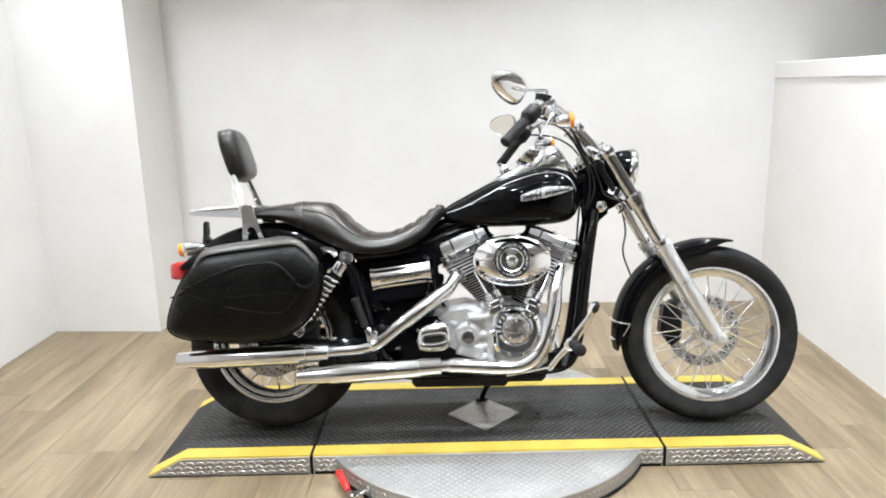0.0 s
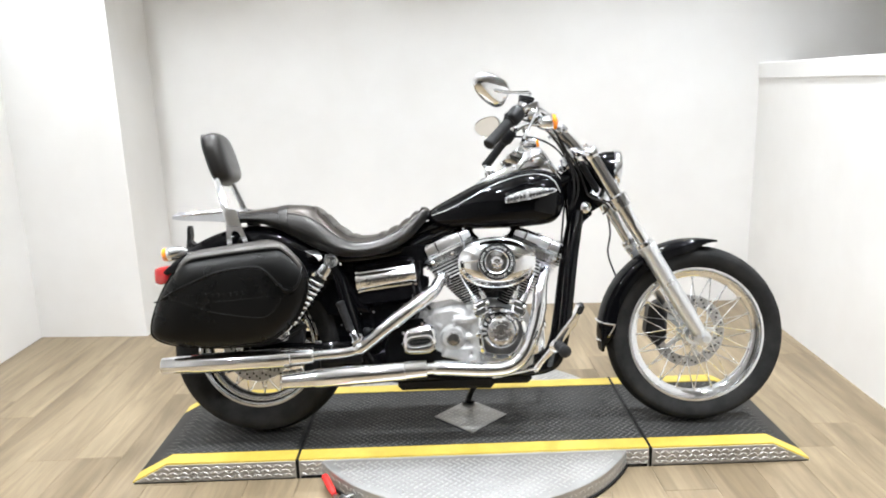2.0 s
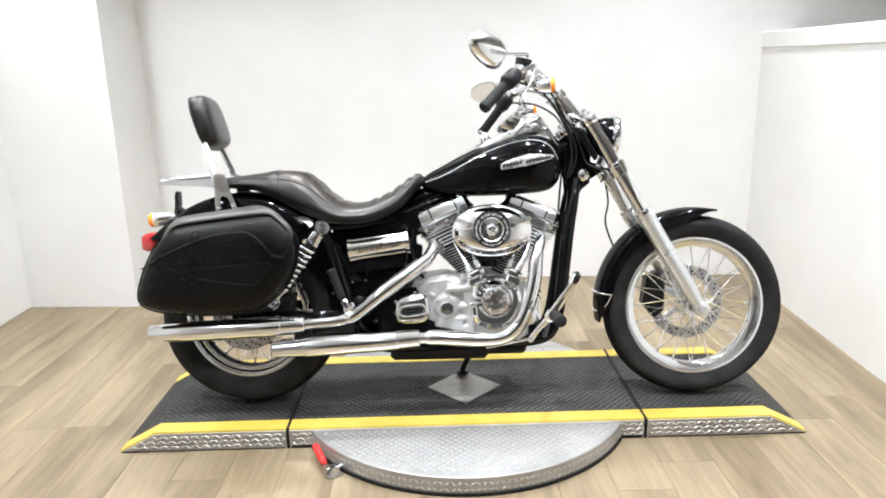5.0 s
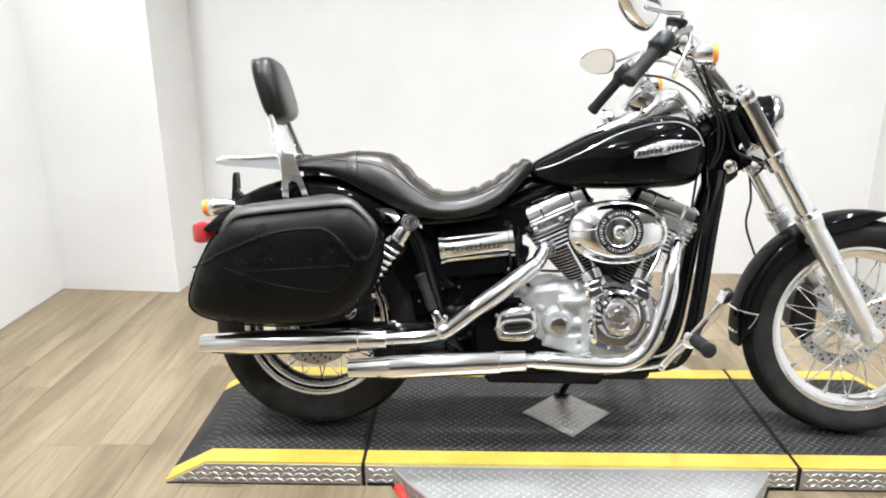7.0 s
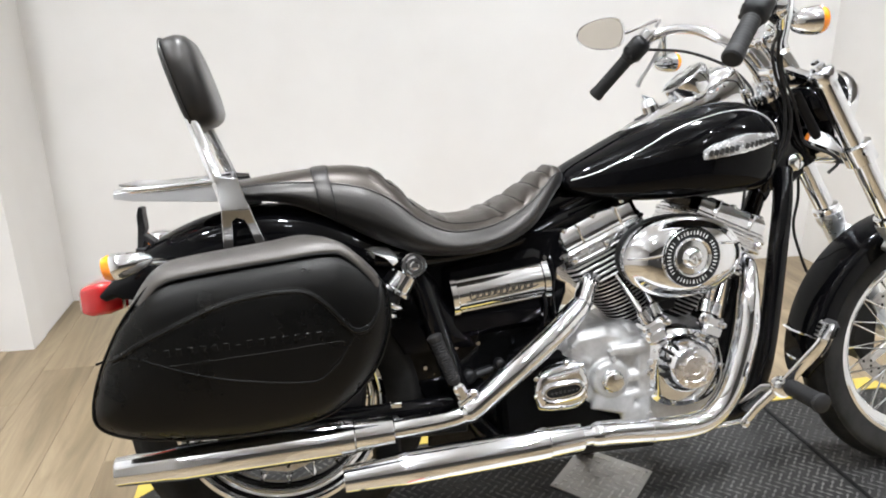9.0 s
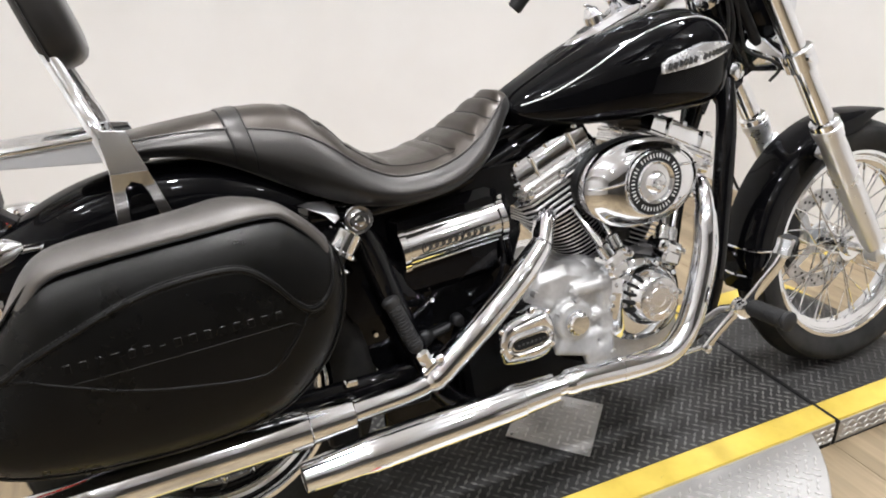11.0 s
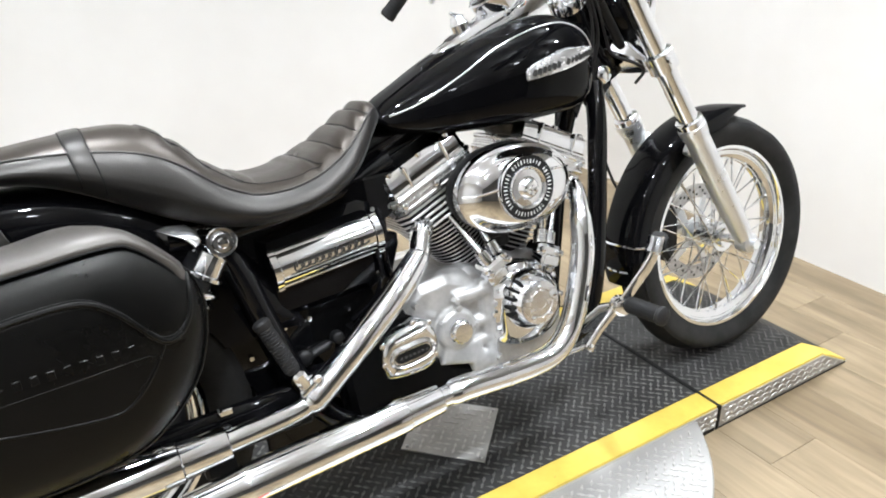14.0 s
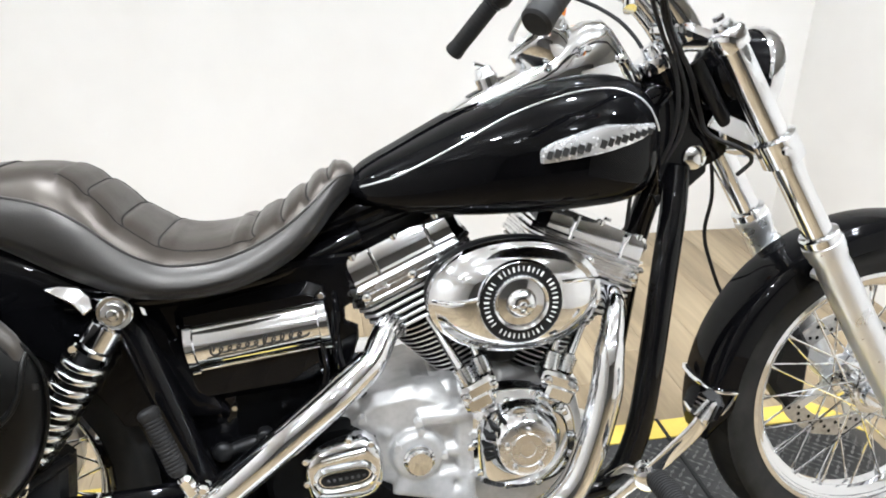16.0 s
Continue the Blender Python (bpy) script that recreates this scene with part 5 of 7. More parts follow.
for side in (-1, 1):
    bm = bmesh.new()
    prism(bm, [(0.345, 0.9), (0.372, 0.93), (0.44, 0.83), (0.44, 0.79), (0.41, 0.765), (0.385, 0.72), (0.355, 0.76)], side * 0.026, side * 0.036, 0.003)
    part("frame_gusset", bm, FRAME, BIKE)
    bm = bmesh.new()
    lathe(bm, [(0, 0.02), (0.004, 0.021), (0.007, 0.018), (0.009, 0.004)], (0.415, side * 0.036, 0.817), (0, side, 0), 24)
    part("frame_plug", bm, CHROME, BIKE, "round chrome frame plug")
    # swingarm
    bm = bmesh.new()
    sweep(bm, spline([(-0.38, side * 0.1, 0.335), (-0.5, side * 0.13, 0.335), (-0.66, side * 0.135, 0.333), (-0.85, side * 0.135, 0.331)], 4), 0.024, 14, squash=0.65)
    part("swingarm", bm, FRAME, BIKE, "black swingarm")
    bm = bmesh.new()
    prism(bm, [(-0.62, 0.685), (-0.5, 0.672), (-0.49, 0.63), (-0.545, 0.625), (-0.62, 0.66)], side * 0.085, side * 0.1, 0.004)
    part("shock_bracket", bm, CHROME if side < 0 else FRAME, BIKE)
bm = bmesh.new()
prism(bm, [(-0.622, 0.69), (-0.6, 0.693), (-0.572, 0.69), (-0.556, 0.676), (-0.553, 0.66), (-0.565, 0.652), (-0.58, 0.668), (-0.604, 0.68)], -0.132, -0.127, 0.0015, lambda x, d, z: (x, d + 0.5 * (z - 0.67), z))
part("guide_bracket", bm, CHROME, BIKE, "small chrome bracket")
bm = bmesh.new()
sweep(bm, [(-0.38, -0.12, 0.33), (-0.38, 0.12, 0.33)], 0.03, 18)
part("swingarm_pivot", bm, FRAME, BIKE)
# ---- shocks ----
for side in (-1, 1):
    top, low = Vector((-0.522, side * 0.125, 0.652)), Vector((-0.705, side * 0.13, 0.39))
    d = (low - top).normalized()
    L = (low - top).length
    bm = bmesh.new()
    lathe(bm, [(0.03, 0.012), (0.035, 0.018), (L - 0.06, 0.016), (L - 0.05, 0.012), (L, 0.011)], top, d, 20)
    body = part("shock_absorber", bm, FIN_BLACK, BIKE, "black and chrome coil spring shock absorber")
    bm = bmesh.new()
    lathe(bm, [(0.022, 0.015), (0.026, 0.026), (0.06, 0.028), (0.062, 0.034), (0.068, 0.0345), (0.072, 0.024)], top, d, 24)
    part("top_cover", bm, CHROME, body, "chrome shock cover")
    bm = bmesh.new()
    u = d.orthogonal().normalized()
    v = d.cross(u)
    turns, n = 9.0, 216
    sweep(bm, [top + d * (0.076 + (L - 0.136) * k / n) + (u * math.cos(2 * math.pi * turns * k / n) + v * math.sin(2 * math.pi * turns * k / n)) * (0.031 - 0.004 * k / n) for k in range(n + 1)], 0.0064, 10)
    part("coil_spring", bm, CHROME, body, "chrome coil spring")
    bm = bmesh.new()
    lathe(bm, [(L - 0.064, 0.022), (L - 0.06, 0.029), (L - 0.054, 0.029), (L - 0.05, 0.02), (L - 0.005, 0.019)], top, d, 20)
    for p in (top, low):
        lathe(bm, [(-0.018, 0.014), (-0.016, 0.019), (0.016, 0.019), (0.018, 0.014)], p, (0, 1, 0), 20)
    part("shock_eye", bm, CHROME, body, split=True)
    for p in (top, low):
        bm = bmesh.new()
        lathe(bm, [(0.012, 0.0255), (0.016, 0.026), (0.0175, 0.0245), (0.0172, 0.0182), (0.0245, 0.0178), (0.026, 0.0162), (0.0262, 0.0095), (0.0285, 0.0075), (0.029, 0.002)], p, (0, side, 0), 24)
        part("acorn_nut", bm, CHROME, body, "chrome acorn nut", 18)

# ---- side box with chrome cover ----
# section of the cover: small lips above and below a rounded face
COVER_SECT = [(-0.0365, 0.0), (-0.0375, 0.006), (-0.0355, 0.0085), (-0.032, 0.009), (-0.03, 0.0105), (-0.022, 0.0165), (-0.012, 0.021), (-0.002, 0.0235), (0.004, 0.0238), (0.014, 0.022), (0.023, 0.017), (0.03, 0.0105), (0.032, 0.009), (0.0355, 0.0085), (0.0375, 0.006), (0.0365, 0.0)]
for side in (-1,):
    bm = bmesh.new()
    prism(bm, [(-0.455, 0.625), (-0.445, 0.637), (-0.25, 0.66), (-0.225, 0.65), (-0.222, 0.505), (-0.25, 0.485), (-0.42, 0.47), (-0.45, 0.49)], side * 0.01, side * 0.094, 0.016)
    sbox = part("side_box", bm, BOX_PAINT, BIKE, "gloss black side box with a chrome cover", 35)
    ax = Vector((0.217, 0, 0.027)).normalized()
    up = Vector((-ax.z, 0, ax.x))
    bm = bmesh.new()
    rings = []
    for s, g in ((-0.002, 0.0), (0.0, 0.003), (0.012, 0.003), (0.014, 0.0), (0.204, 0.0), (0.206, 0.003), (0.219, 0.003), (0.221, 0.0)):
        c = Vector((-0.437, 0, 0.566)) + ax * s
        ring = []
        for v, o in COVER_SECT:
            ring.append(c + up * v * (1 + 25 * g) + Vector((0, side * (0.09 + o + g), 0)))
        ring += [c + up * 0.034 + Vector((0, side * 0.082, 0)), c - up * 0.034 + Vector((0, side * 0.082, 0))]
        rings.append(ring)
    loft(bm, rings)
    cover = part("chrome_cover", bm, CHROME, sbox, "ribbed chrome side cover with dark script", 35)
    bm = bmesh.new()
    # running strokes in place of the script, with two tall loops and a long tail under them
    arc = [(v, o) for v, o in COVER_SECT[1:-1]]
    on_cover = lambda s1, v: Vector((-0.437, 0, 0.566)) + ax * s1 + up * v + Vector((0, side * (0.0908 + ramp(arc, v)), 0))
    pts = []
    for k in range(280):
        f = k / 279
        turn = 2 * math.pi * 11 * f
        tall = 0.0045 + 0.007 * (max(0, 1 - abs(f - 0.04) / 0.06) + max(0, 1 - abs(f - 0.55) / 0.06) + 0.6 * max(0, 1 - abs(f - 0.8) / 0.08))
        pts.append(on_cover(0.036 + 0.148 * f + 0.0055 * math.cos(turn) + 0.3 * tall * math.sin(turn), tall * math.sin(turn) + 0.35 * tall - 0.004))
    sweep(bm, pts, [0.0013 + 0.0006 * abs(math.sin(k * 0.37)) for k in range(280)], 5)
    sweep(bm, [on_cover(0.028 + 0.15 * k / 24, -0.0125 + 0.004 * (k / 24) ** 2) for k in range(25)], 0.0009, 5)
    part("script_mark", bm, DARK_MARK, cover)
    bm = bmesh.new()
    for x, z in ((-0.232, 0.513), (-0.228, 0.64)):
        hexagon(bm, (x, side * 0.093, z), (0, side, 0), 0.006, 0.005)
    part("box_bolt", bm, CHROME, sbox, split=True)
# battery and inner parts behind the box
bm = bmesh.new()
box(bm, (-0.34, 0.07, 0.565), (0.2, 0.11, 0.17), 0.012)
box(bm, (-0.31, 0.0, 0.44), (0.16, 0.15, 0.1), 0.012)
box(bm, (-0.43, 0.0, 0.5), (0.05, 0.14, 0.28), 0.012)
part("battery_tray", bm, VOID, BIKE)
bm = bmesh.new()
sweep(bm, [(-0.3, 0, 0.68), (-0.22, 0, 0.73), (-0.12, 0, 0.765), (0.0, 0, 0.79)], [0.03, 0.036, 0.036, 0.03], 14)
part("frame_backbone", bm, FRAME, BIKE)
bm = bmesh.new()
prism(bm, [(-0.29, 0.19), (-0.25, 0.4), (-0.2, 0.48), (-0.172, 0.555), (-0.172, 0.576), (-0.192, 0.586), (-0.192, 0.61), (-0.17, 0.622), (-0.155, 0.7), (-0.53, 0.69), (-0.6, 0.6), (-0.56, 0.45), (-0.5, 0.33), (-0.5, 0.19)], -0.075, -0.06, 0.004)
part("inner_panel", bm, FRAME, BIKE, "black inner panel")
# bolt heads added to make the glints behind the rear pipe, and a mount
bm = bmesh.new()
for x, z in ((-0.5, 0.41), (-0.455, 0.42), (-0.38, 0.455), (-0.3, 0.452), (-0.43, 0.45), (-0.49, 0.56)):
    hexagon(bm, (x, -0.074, z), (0, -1, 0), 0.0055, 0.009)
part("panel_bolt", bm, CHROME, BIKE, split=True)
bm = bmesh.new()
box(bm, (-0.37, -0.08, 0.388), (0.05, 0.025, 0.018), 0.006, (0, -15, 0))
ball(bm, (-0.405, -0.09, 0.383), 0.018, (1, 0.7, 1), 16)
lathe(bm, [(0.0, 0.013), (0.02, 0.013), (0.024, 0.009)], (-0.335, -0.08, 0.407), (0, -1, 0), 16)
cast("gearbox_mount", bm, BLACK, BIKE, "satin black gearbox mount", 0.003, 4)
for pts in ([(-0.24, -0.07, 0.63), (-0.232, -0.095, 0.57), (-0.228, -0.1, 0.51), (-0.25, -0.095, 0.46), (-0.3, -0.09, 0.43)], [(-0.21, -0.06, 0.66), (-0.205, -0.085, 0.6), (-0.212, -0.09, 0.54), (-0.2, -0.085, 0.49)]):
    bm = bmesh.new()
    sweep(bm, spline(pts, 6), 0.0055, 8)
    part("hose", bm, FRAME, BIKE, "black hose")

# ---- sissy bar, rack and pad ----
for side in (-1, 1):
    y = side * 0.132
    bm = bmesh.new()
    fold = lambda x, d, z: (x, d - side * (0.14 * max(0.0, 0.785 - z) + 0.16 * max(0.0, z - 0.785)), z)
    prism(bm, [(-0.905, 0.852), (-0.862, 0.847), (-0.841, 0.785), (-0.896, 0.785)], y - 0.0035, y + 0.0035, 0.0012, fold)
    prism(bm, [(-0.896, 0.7855), (-0.841, 0.7855), (-0.812, 0.7), (-0.83, 0.69), (-0.846, 0.75), (-0.854, 0.765), (-0.868, 0.77), (-0.878, 0.762), (-0.88, 0.69), (-0.9, 0.69)], y - 0.0035, y + 0.0035, 0.0008, fold)
    part("sissy_bar_plate", bm, CHROME, BIKE, "chrome slotted backrest plate", 30)
    bm = bmesh.new()
    sweep(bm, spline([(-0.888, y - side * 0.009, 0.80), (-0.905, y - side * 0.012, 0.855), (-0.926, side * 0.1 + 0.008, 0.91), (-0.952, side * 0.08 + 0.015, 0.98), (-0.965, side * 0.06 + 0.02, 1.04)], 6), 0.012, 12, squash=0.36)
    part("sissy_bar_upright", bm, CHROME, BIKE, "chrome backrest upright")
    # tapered rack side
    bm = bmesh.new()
    prism(bm, [(-0.895, 0.852), (-0.9, 0.803), (-1.06, 0.812), (-1.095, 0.818), (-1.095, 0.828), (-1.06, 0.832)], side * 0.118 - 0.003, side * 0.118 + 0.003, 0.001)
    part("rack_side", bm, RACK, BIKE, "brushed chrome rack side")
bm = bmesh.new()
loop = spline([(-0.9, -0.118, 0.842), (-1.06, -0.115, 0.832), (-1.095, -0.09, 0.828), (-1.1, 0, 0.828), (-1.095, 0.09, 0.828), (-1.06, 0.115, 0.832), (-0.9, 0.118, 0.842)], 6)
sweep(bm, loop, 0.0075, 12)
part("luggage_rack", bm, CHROME, BIKE, "chrome luggage rack")
for y in (-0.07, -0.035, 0, 0.035, 0.07):
    bm = bmesh.new()
    box(bm, (-0.998, y, 0.836), (0.195, 0.012, 0.006), 0.0015, (0, 3.5, 0))
    part("rack_slat", bm, CHROME, BIKE)
bm = bmesh.new()
PM = Matrix.Translation((-0.952, 0.02, 1.041)) @ Matrix.Rotation(radians(-17), 4, "Y")
rings = []
for d, s in ((-0.03, 0.8), (-0.028, 0.9), (-0.018, 0.99), (0.0, 1.0), (0.012, 0.99), (0.026, 0.93), (0.034, 0.82), (0.038, 0.6), (0.039, 0.25)):
    ring = []
    for k in range(40):
        a = 2 * math.pi * k / 40
        c, si = math.cos(a), math.sin(a)
        yy = 0.112 * math.copysign(abs(c) ** 0.5, c) * s * (1 - 0.1 * max(0, si))
        zz = 0.098 * math.copysign(abs(si) ** 0.55, si) * (s if s > 0.7 else s)
        ring.append(PM @ Vector((d, yy, zz)))
    rings.append(ring)
loft(bm, rings)
pad = part("backrest_pad", bm, VINYL, BIKE, "black vinyl passenger backrest pad", 60)
bm = bmesh.new()
pts = []
for k in range(49):
    a = 2 * math.pi * k / 48
    c, si = math.cos(a), math.sin(a)
    pts.append(PM @ Vector((-0.02, 0.113 * math.copysign(abs(c) ** 0.5, c) * (1 - 0.1 * max(0, si)), 0.099 * math.copysign(abs(si) ** 0.55, si))))
sweep(bm, pts, 0.0024, 6, caps=False)
part("piping", bm, VINYL, pad, "black piping")

# ---- saddlebag ----
BAG = spline([(-1.133, 0.45, 0), (-1.112, 0.52, 0), (-1.075, 0.595, 0), (-1.037, 0.658, 0), (-1.005, 0.688, 0), (-0.95, 0.7, 0), (-0.8, 0.718, 0), (-0.695, 0.727, 0), (-0.655, 0.715, 0), (-0.605, 0.665, 0), (-0.588, 0.61, 0), (-0.594, 0.54, 0), (-0.625, 0.47, 0), (-0.685, 0.41, 0), (-0.75, 0.382, 0), (-0.85, 0.37, 0), (-0.97, 0.372, 0), (-1.07, 0.385, 0), (-1.125, 0.41, 0)], 6, closed=True)
BAG = [(p.x, p.y) for p in BAG]
SPINE_A, SPINE_B = Vector((-1.0, 0.52)), Vector((-0.72, 0.55))


def towards_spine(p, s):
    """Move an outline point the share s of its way to the bag's middle line."""
    p = Vector(p[:2])
    d = SPINE_B - SPINE_A
    t = max(0.0, min(1.0, (p - SPINE_A).dot(d) / d.dot(d)))
    return p.lerp(SPINE_A + d * t, s)


bm = bmesh.new()


def nose(x, share):
    return x - share * max(0.0, (x + 0.88) / 0.29) ** 1.6


def eased(p, drop):
    """Lower the upper edge of the outline, so that the top slopes down outwards."""
    k = max(0.0, min(1.0, (p[1] - 0.58) / 0.1))
    return (p[0], p[1] - drop * k * k * (3 - 2 * k))


rings = [[(nose(x, 0.18), -0.168, z) for x, z in inset(BAG, 0.012)]]
for share, y, drop in ((0.165, -0.175, 0.002), (0.12, -0.195, 0.003), (0.055, -0.22, 0.006)):
    rings.append([(nose(x, share), y, z) for x, z in (eased(p, drop) for p in BAG)])
for d, y, drop in ((0.0, 0.243, 0.012), (0.02, 0.255, 0.018), (0.07, 0.266, 0.022), (0.2, 0.279, 0.022), (0.4, 0.287, 0.018), (0.7, 0.291, 0.006), (0.97, 0.292, 0.0)):
    rings.append([(q.x, -y, q.y) for q in (towards_spine(eased(p, drop), d) for p in BAG)])
loft(bm, rings)
BAG_SKIN = BVHTree.FromBMesh(bm)


def face_y(x, z):
    """How far out the bag's outer face lies at (x, z)."""
    hit = BAG_SKIN.ray_cast(Vector((x, -1, z)), Vector((0, 1, 0)))[0]
    return hit.y if hit else -0.25


bag = part("saddlebag", bm, LEATHER, BIKE, "black leather saddlebag with stitched embossed panel", 60)
# hard lid with a rolled lip over the top edge
TOPLINE = spline([(-1.07, 0.61, 0), (-1.037, 0.664, 0), (-1.005, 0.694, 0), (-0.95, 0.708, 0), (-0.8, 0.725, 0), (-0.695, 0.734, 0), (-0.65, 0.72, 0), (-0.602, 0.672, 0), (-0.588, 0.64, 0)], 6)
bm = bmesh.new()
rings = []
for i, p in enumerate(TOPLINE):
    a, c = TOPLINE[max(i - 1, 0)], TOPLINE[min(i + 1, len(TOPLINE) - 1)]
    t = (c - a).normalized()
    nx, nz = -t.y, t.x
    ring = []
    for y, o in ((-0.165, -0.03), (-0.165, -0.008), (-0.172, -0.001), (-0.19, 0.002), (-0.215, 0.001), (-0.236, -0.004), (-0.25, -0.01), (-0.259, -0.016), (-0.2635, -0.0225), (-0.2625, -0.0265), (-0.255, -0.024), (-0.244, -0.014)):
        share = 0.115 * max(0.0, min(1.0, (y + 0.245) / 0.07))
        ring.append((nose(p.x, share) + nx * o, y, p.y + nz * o))
    rings.append(ring)
loft(bm, rings)
lid = part("saddlebag_lid", bm, LIT_LID, bag, "black leather saddlebag lid", 60)
bm = bmesh.new()
sweep(bm, [(r[9][0], r[9][1] - 0.0006, r[9][2]) for r in rings], 0.0014, 6)
part("lid_piping", bm, SEAM, bag)
EDGE = [(-1.085, 0.542), (-1.058, 0.556), (-1.03, 0.573), (-0.935, 0.614), (-0.888, 0.63), (-0.844, 0.64), (-0.775, 0.646), (-0.737, 0.641), (-0.704, 0.616), (-0.672, 0.578), (-0.655, 0.563), (-0.635, 0.564), (-0.618, 0.579), (-0.607, 0.605), (-0.602, 0.645)]
LOWER = [(-1.122, 0.53), (-1.085, 0.542), (-1.045, 0.545), (-1.008, 0.531), (-0.914, 0.498), (-0.811, 0.479), (-0.742, 0.473), (-0.715, 0.482), (-0.685, 0.511), (-0.652, 0.561)]


def on_face(pts, lift, n=6):
    return [(p.x, face_y(p.x, p.y) - lift, p.y) for p in spline([(x, z, 0) for x, z in pts], n)]


for pts, r, lift, mat, nm in ((EDGE, 0.0042, 0.001, LEATHER, "welt"), (LOWER, 0.0024, -0.0006, LEATHER, "panel_seam")):
    bm = bmesh.new()
    sweep(bm, on_face(pts, lift), r, 8)
    part(nm, bm, mat, bag)
bm = bmesh.new()
for off in (0.0062, -0.0062):
    path = on_face([(x, z + off) for x, z in EDGE], 0.0006, 36)
    for k in range(0, len(path) - 1, 2):
        sweep(bm, [path[k], path[k + 1]], 0.0006, 4)
part("stitching", bm, THREAD, bag, "grey stitching", 0, kind="stuff")
# faint lower panel and a row of plain embossed marks
bm = bmesh.new()
faint = spline([(-0.99, 0.527, 0), (-0.9, 0.532, 0), (-0.8, 0.5385, 0), (-0.7, 0.546, 0), (-0.678, 0.545, 0), (-0.672, 0.537, 0), (-0.685, 0.518, 0), (-0.705, 0.498, 0)], 5)
sweep(bm, [(p.x, face_y(p.x, p.y) + 0.0003, p.y) for p in faint], 0.0011, 6, caps=False)
part("panel_edge", bm, LEATHER, bag)
bm = bmesh.new()
for k in range(15):
    f = k / 14
    x, z = -0.99 + 0.29 * f, 0.551 + 0.012 * f
    box(bm, (x, face_y(x, z) - 0.0006, z), (0.008 if k == 6 else 0.0105, 0.0026, 0.003 if k == 6 else 0.0135), 0.0011, (0, -3, 0))
part("embossed_mark", bm, LEATHER, bag, smooth=0, split=True)
bm = bmesh.new()
rim = [(x, -0.25, z) for x, z in (eased(p, 0.016) for p in inset(BAG, -0.002))]
sweep(bm, rim + rim[:1], 0.003, 6, caps=False)
part("edge_piping", bm, LEATHER, bag)
# bag support bar
bm = bmesh.new()
sweep(bm, spline([(-0.62, -0.125, 0.42), (-0.75, -0.15, 0.362), (-0.95, -0.16, 0.362), (-1.06, -0.14, 0.38)], 5), 0.009, 10)
for x, z in ((-0.7, 0.66), (-0.95, 0.62), (-0.95, 0.42)):
    sweep(bm, [(x, -0.1, z), (x, -0.172, z)], 0.008, 10)
part("saddlebag_rail", bm, BLACK, BIKE, "black saddlebag support rail")

# ---- tail ----
bm = bmesh.new()
rings = []
for x, w, z0, z1 in ((-1.12, 0.05, 0.585, 0.645), (-1.145, 0.058, 0.576, 0.646), (-1.18, 0.058, 0.573, 0.642), (-1.198, 0.05, 0.577, 0.636), (-1.205, 0.04, 0.585, 0.628)):
    rings.append([(x, w * math.copysign(abs(math.cos(a)) ** 0.3, math.cos(a)), (z0 + z1) / 2 + (z1 - z0) / 2 * math.copysign(abs(math.sin(a)) ** 0.3, math.sin(a))) for a in (2 * math.pi * k / 28 for k in range(28))])
loft(bm, rings)
part("tail_lamp", bm, RED, BIKE, "red tail lamp lens")
bm = bmesh.new()
box(bm, (-1.1, 0, 0.615), (0.03, 0.1, 0.07), 0.008)
part("tail_lamp_base", bm, CHROME, BIKE)
bm = bmesh.new()
sweep(bm, [(-1.0, -0.17, 0.688), (-1.0, 0.17, 0.688)], 0.008, 10)
box(bm, (-1.04, 0, 0.695), (0.09, 0.05, 0.012), 0.004)
part("signal_bar", bm, CHROME, BIKE)
bm = bmesh.new()
prism(bm, [(-1.087, 0.705), (-1.082, 0.75), (-1.082, 0.775), (-1.077, 0.792), (-1.07, 0.79), (-1.068, 0.745), (-1.072, 0.735), (-1.035, 0.706), (-1.042, 0.7), (-1.072, 0.722), (-1.074, 0.705)], -0.02, 0.02, 0.0012)
box(bm, (-1.06, 0, 0.702), (0.06, 0.05, 0.012), 0.003)
part("plate_bracket", bm, BLACK, BIKE, "black number plate bracket, empty")

# ---- engine ----
CRANK = Vector((0.065, 0, 0.335))


def two_tone(fin, M):
    """Black coating on the flat faces of a fin; its turned edge stays bright."""
    axis = M.to_3x3() @ Vector((0, 0, 1))
    fin.data.materials.append(FIN_BLACK)
    for face in fin.data.polygons:
        if abs(face.normal.dot(axis)) > 0.9:
            face.material_index = 1


